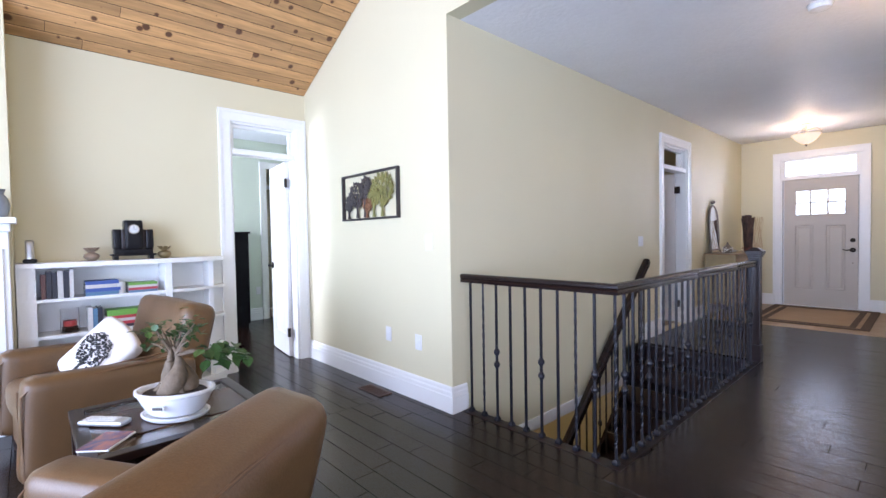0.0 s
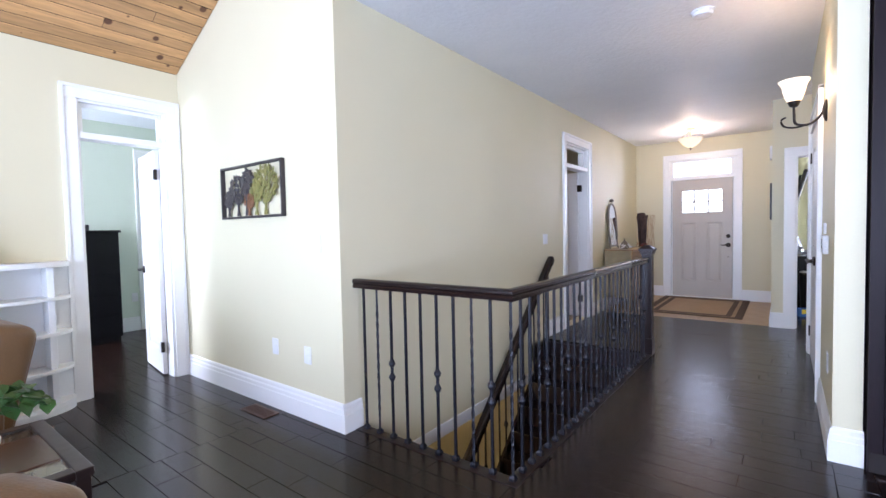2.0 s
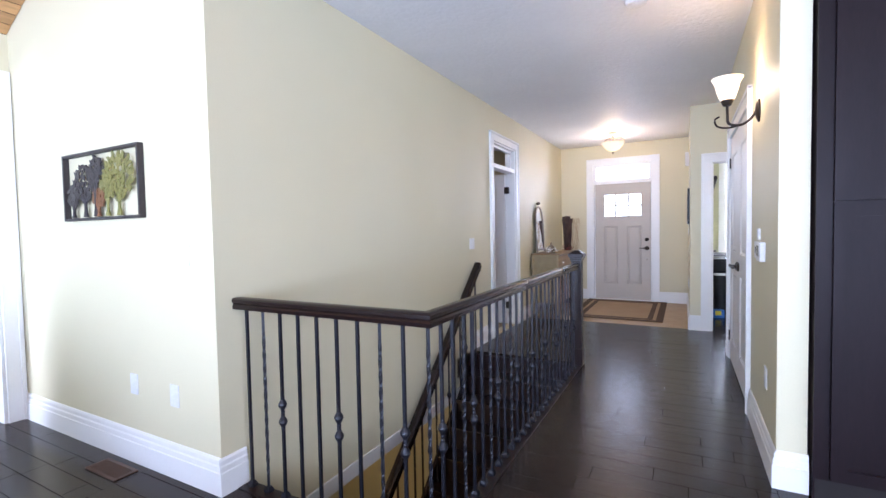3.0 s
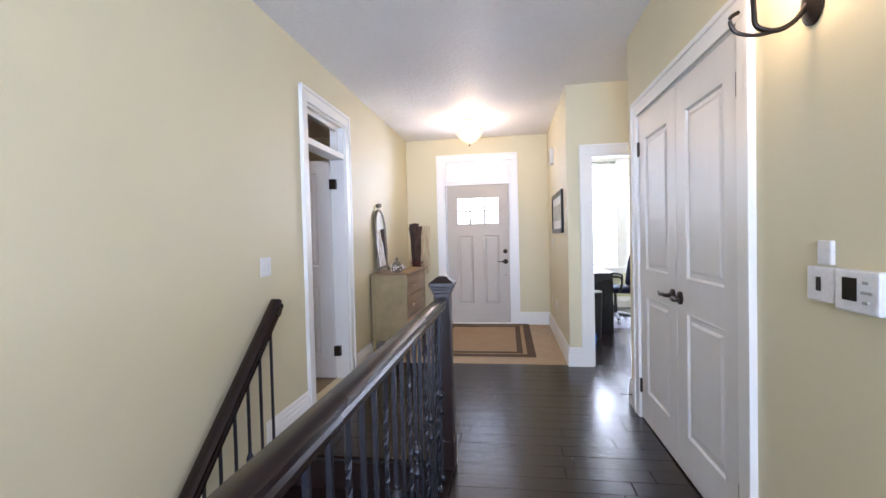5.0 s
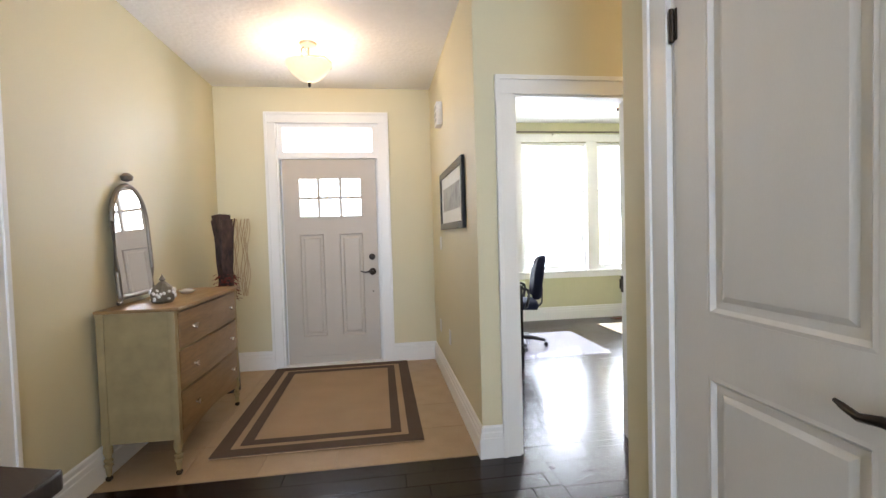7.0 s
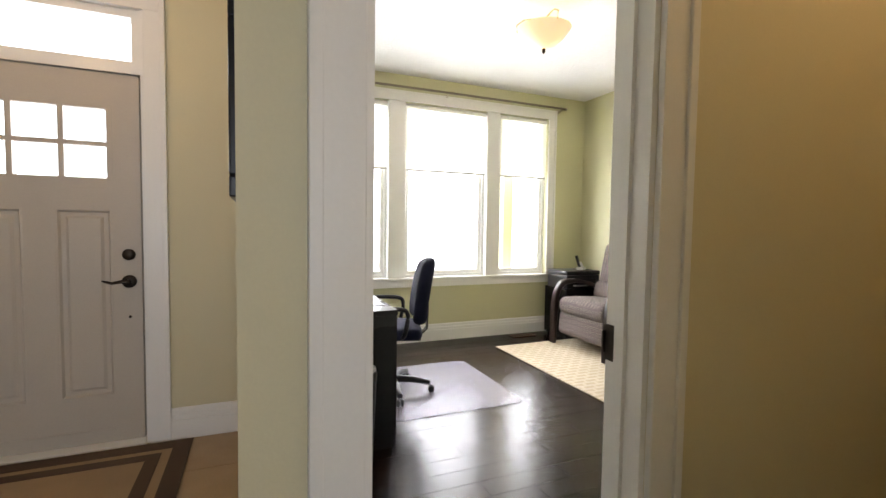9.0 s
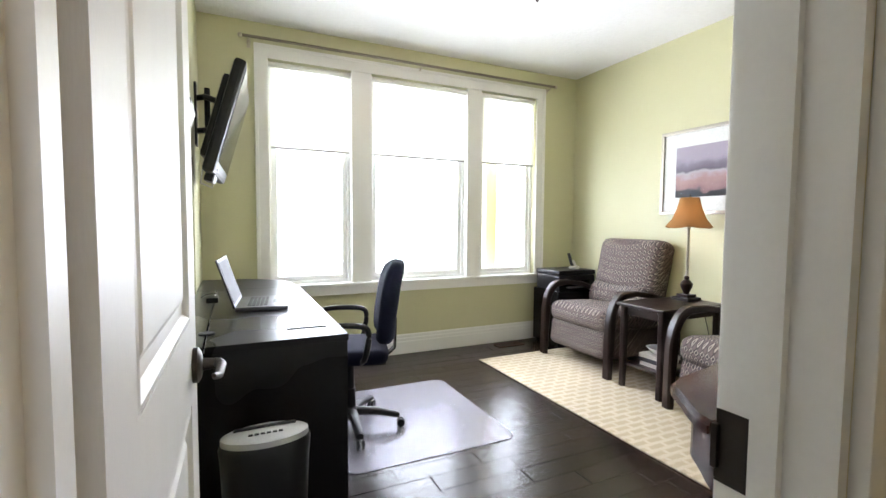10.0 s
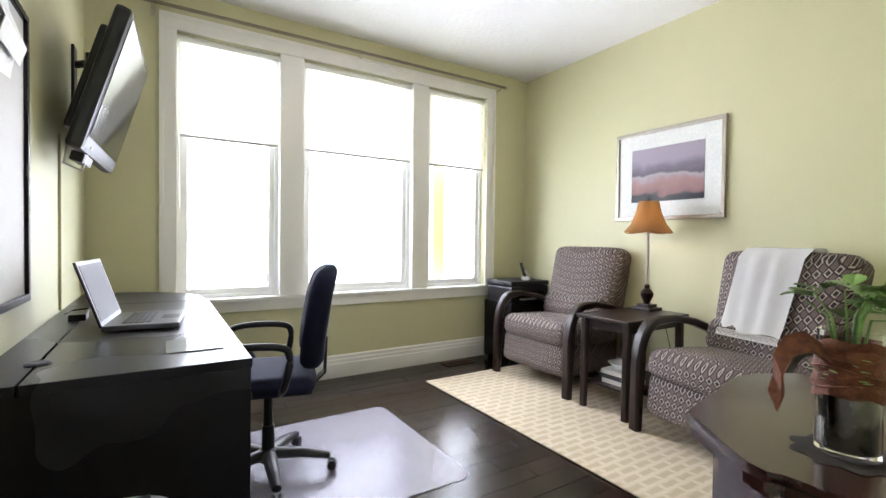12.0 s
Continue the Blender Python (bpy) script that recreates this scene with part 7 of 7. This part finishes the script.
def glass_vase():
    t = thing("plant_vase", pose(3.715, 5.36, 0.745), "glass cylinder vase wrapped in rust raffia with a green plant", "vase")
    part("cylinder", lathe(bmesh.new(), [(0.01, 0), (0.050, 0), (0.050, 0.235), (0.0465, 0.235), (0.0465, 0.012), (0.01, 0.012)], 32), GLASS, t, "clear glass cylinder", True)
    part("dark_water", lathe(bmesh.new(), [(0.01, 0.014), (0.045, 0.014), (0.045, 0.19), (0.01, 0.19)], 28), paint("dark_rooty_water", (0.03, 0.028, 0.022), 0.1, vary=0.3, scale=20), t, smooth=True)
    wr = bmesh.new()
    rows = []
    for k in range(13):
        z = 0.112 + k * 0.0088
        rows.append([wr.verts.new(((0.0535 + 0.0028 * math.sin(k * 1.9 + 2 * math.sin(a) + 0.8 * math.sin(3 * a)) + 0.0012 * math.sin(9 * a + k)) * math.cos(a), (0.0535 + 0.0028 * math.sin(k * 1.9 + 2 * math.sin(a)) + 0.0012 * math.sin(9 * a + k)) * math.sin(a), z + 0.004 * math.sin(2 * a + 1) + 0.003 * math.sin(5 * a))) for a in (j / 40 * 2 * math.pi for j in range(40))])
    for p, q in zip(rows, rows[1:]):
        for j in range(40):
            wr.faces.new((p[j], p[(j + 1) % 40], q[(j + 1) % 40], q[j]))
    part("raffia_wrap", wr, WOVEN, t, "rust woven cloth band with folds", True)
    for k in range(3):
        st = bmesh.new()
        tube(st, [(0.0575 * math.cos(a), 0.0575 * math.sin(a), 0.135 + k * 0.028 + 0.008 * math.sin(2 * a + k * 2)) for a in (j / 24 * 2 * math.pi for j in range(25))], 0.0022, 5)
        part("raffia_strand", st, WOVEN, t)
    rgl = random.Random(9)
    bits = bmesh.new()
    for _ in range(26):
        a = rgl.uniform(0, 6.28)
        leaf_at(bits, (0.058 * math.cos(a), 0.058 * math.sin(a), rgl.uniform(0.14, 0.205)), (-math.sin(a), math.cos(a), rgl.uniform(-0.4, 0.4)), rgl.uniform(0.008, 0.016), 0.0)
    part("green_flecks", bits, LEAF2, t, "small green leaf flecks")
    bow = bmesh.new()
    strap(bow, [(-0.05, 0.02, 0.19), (-0.075, 0.04, 0.215), (-0.105, 0.06, 0.205), (-0.122, 0.07, 0.17), (-0.118, 0.07, 0.13), (-0.128, 0.075, 0.10)], (0.3, 0.5, 0.8), 0.042, 0.007)
    part("bow", bow, WOVEN, t, smooth=True)
    rg = random.Random(5)
    stems, lv = bmesh.new(), bmesh.new()
    for i in range(14):
        a = rg.uniform(0, 6.28)
        r = rg.uniform(0.02, 0.07)
        e = Vector((math.cos(a) * r, math.sin(a) * r, rg.uniform(0.255, 0.32)))
        tube(stems, [(e.x * 0.2, e.y * 0.2, 0.15), (e.x * 0.5, e.y * 0.5, 0.26), e], [0.003, 0.0025, 0.0015], 6)
        for _ in range(3):
            leaf_at(lv, e + Vector((rg.gauss(0, 0.012), rg.gauss(0, 0.012), rg.gauss(0, 0.012))), (math.cos(a) + rg.uniform(-0.8, 0.8), math.sin(a) + rg.uniform(-0.8, 0.8), rg.uniform(-0.2, 0.9)), rg.uniform(0.036, 0.062))
    part("stalk", stems, LEAF2, t)
    part("leaves", lv, LEAF2, t)


glass_vase()
bowl_light(3.75, 4.45, H, "semi-flush passage ceiling light with a lit alabaster bowl")
framed("photo_frame", pose(4.02, 5.30, 0.83, -12, 0, -50) @ pose(0, 0, 0, 0, 0, 0), 0.14, 0.18, 0.018, SILVERF, 0.0, GREYART, "small silver photo frame on the console table")

wb = thing("paper_bin", pose(2.49, 6.13, 0), "black oval waste bin with a silver slotted lid", "bin")
part("body", lathe(bmesh.new(), [(0.10, 0), (0.125, 0.01), (0.150, 0.52), (0.155, 0.56), (0.15, 0.575), (0.01, 0.575)], 36, None, 0.86, 0.48), BLACKP, wb, smooth=True)
part("lid", lathe(bmesh.new(), [(0.148, 0.573), (0.146, 0.592), (0.10, 0.602), (0.01, 0.604)], 36, None, 0.86, 0.48), STEEL, wb, "silver lid", True)
part("slot", bx(-0.09, 0.09, 0.010, 0.026, 0.598, 0.607, bev=0.002), BLACKP, wb)
for i in range(6):
    part("print_bar", bx(-0.05 + i * 0.017, -0.038 + i * 0.017, -0.035, -0.027, 0.6015, 0.6055), BLACKP, wb)
bxn = thing("card_box", pose(2.42, 5.93, 0, 0, 0, 20), "small blue and yellow cardboard box on the floor", "box")
part("carton", bx(-0.07, 0.07, -0.05, 0.05, 0, 0.11, bev=0.002), BLUE, bxn)
part("panel", bx(-0.05, 0.03, -0.0525, -0.0495, 0.04, 0.10), YELLOW, bxn, "yellow printed panel")



# ---- floor planks, last ----
def plank_mesh():
    bm = bmesh.new()
    e, f = 0.0042, 0.011
    lo = [(0, 0), (1, 0), (1, 1), (0, 1)]
    b = [bm.verts.new((x, y, -1)) for x, y in lo]
    t = [bm.verts.new((x, y, -0.16)) for x, y in lo]
    u = [bm.verts.new((x + (e if x == 0 else -e), y + (f if y == 0 else -f), 0)) for x, y in lo]
    bm.faces.new(u)
    for p, q in ((b, t), (t, u)):
        for i in range(4):
            bm.faces.new((p[i], p[(i + 1) % 4], q[(i + 1) % 4], q[i]))
    return finish("plank", bm, PLANK)


def lay_planks():
    floor = tagged(new("floor"), "dark hand-scraped hardwood plank floor", "floor", kind="structure")
    mesh = plank_mesh()
    rng = random.Random(11)
    w, gap = 0.127, 0.0008
    rest_v, rest_f = [], []
    count = 0
    areas = [(0.0, 2.40, 2.95, 4.965, True), (1.165, 2.40, 0.07, 2.95, True), (2.40, 4.6, 3.97, 4.93, False), (2.19, 5.87, 5.0, 8.64, True), (2.312, 2.998, 4.93, 5.0, True),
             (-0.6, 2.56, -1.6, 0.07, True), (2.56, 6.0, -1.6, 1.9, False), (XB, -0.6, -1.6, 0.0, False), (XB, 6.0, -5.47, -1.6, False), (2.40, 2.56, 0.07, 1.245, False), (-4.9, XB, -3.2, 1.5, False)]
    for x0, x1, y0, y1, single_pieces in areas:
        n = max(1, round((y1 - y0) / w))
        ww = (y1 - y0) / n
        for r in range(n):
            x = x0 - rng.uniform(0, 0.7)
            while x < x1:
                ln = rng.choice((0.45, 0.6, 0.8, 0.95, 1.2))
                a, b = max(x, x0), min(x + ln, x1)
                x += ln
                if b - a < 0.03:
                    continue
                ya, lift = y0 + r * ww, rng.uniform(-0.0006, 0.0006)
                if single_pieces and count < 300:
                    ob = new("plank", mesh)
                    ob.parent = floor
                    ob.location, ob.scale = (a, ya, lift), (b - a - gap, ww - gap, 0.015)
                    count += 1
                else:
                    i = len(rest_v)
                    for px, py, pz in ((a, ya, -0.0035), (b - gap, ya, -0.0035), (b - gap, ya + ww - gap, -0.0035), (a, ya + ww - gap, -0.0035)):
                        rest_v.append((px, py, pz))
                    for px, py in ((a + 0.0015, ya + 0.0015), (b - gap - 0.0015, ya + 0.0015), (b - gap - 0.0015, ya + ww - gap - 0.0015), (a + 0.0015, ya + ww - gap - 0.0015)):
                        rest_v.append((px, py, lift))
                    rest_f.append((i + 4, i + 5, i + 6, i + 7))
                    for k in range(4):
                        j = (k + 1) % 4
                        rest_f.append((i + k, i + j, i + 4 + j, i + 4 + k))
    me = bpy.data.meshes.new("planks")
    me.from_pydata(rest_v, [], rest_f)
    me.materials.append(PLANK)
    ob = new("planks", me)
    ob.parent = floor
    tagged(ob, "dark hardwood planks away from the walkway", kind="stuff")


lay_planks()
tile_floor = bpy.data.objects["floor_tile"]
tm = finish("tile", bx(0, 1, 0, 1, -1, 0), TILE)
for i in range(5):
    for j in range(5):
        ob = new("tile", tm)
        ob.parent = tile_floor
        ob.location, ob.scale = (i * 0.414 + 0.002, 4.972 + j * 0.4116, 0.002), (0.410, 0.4076, 0.006)
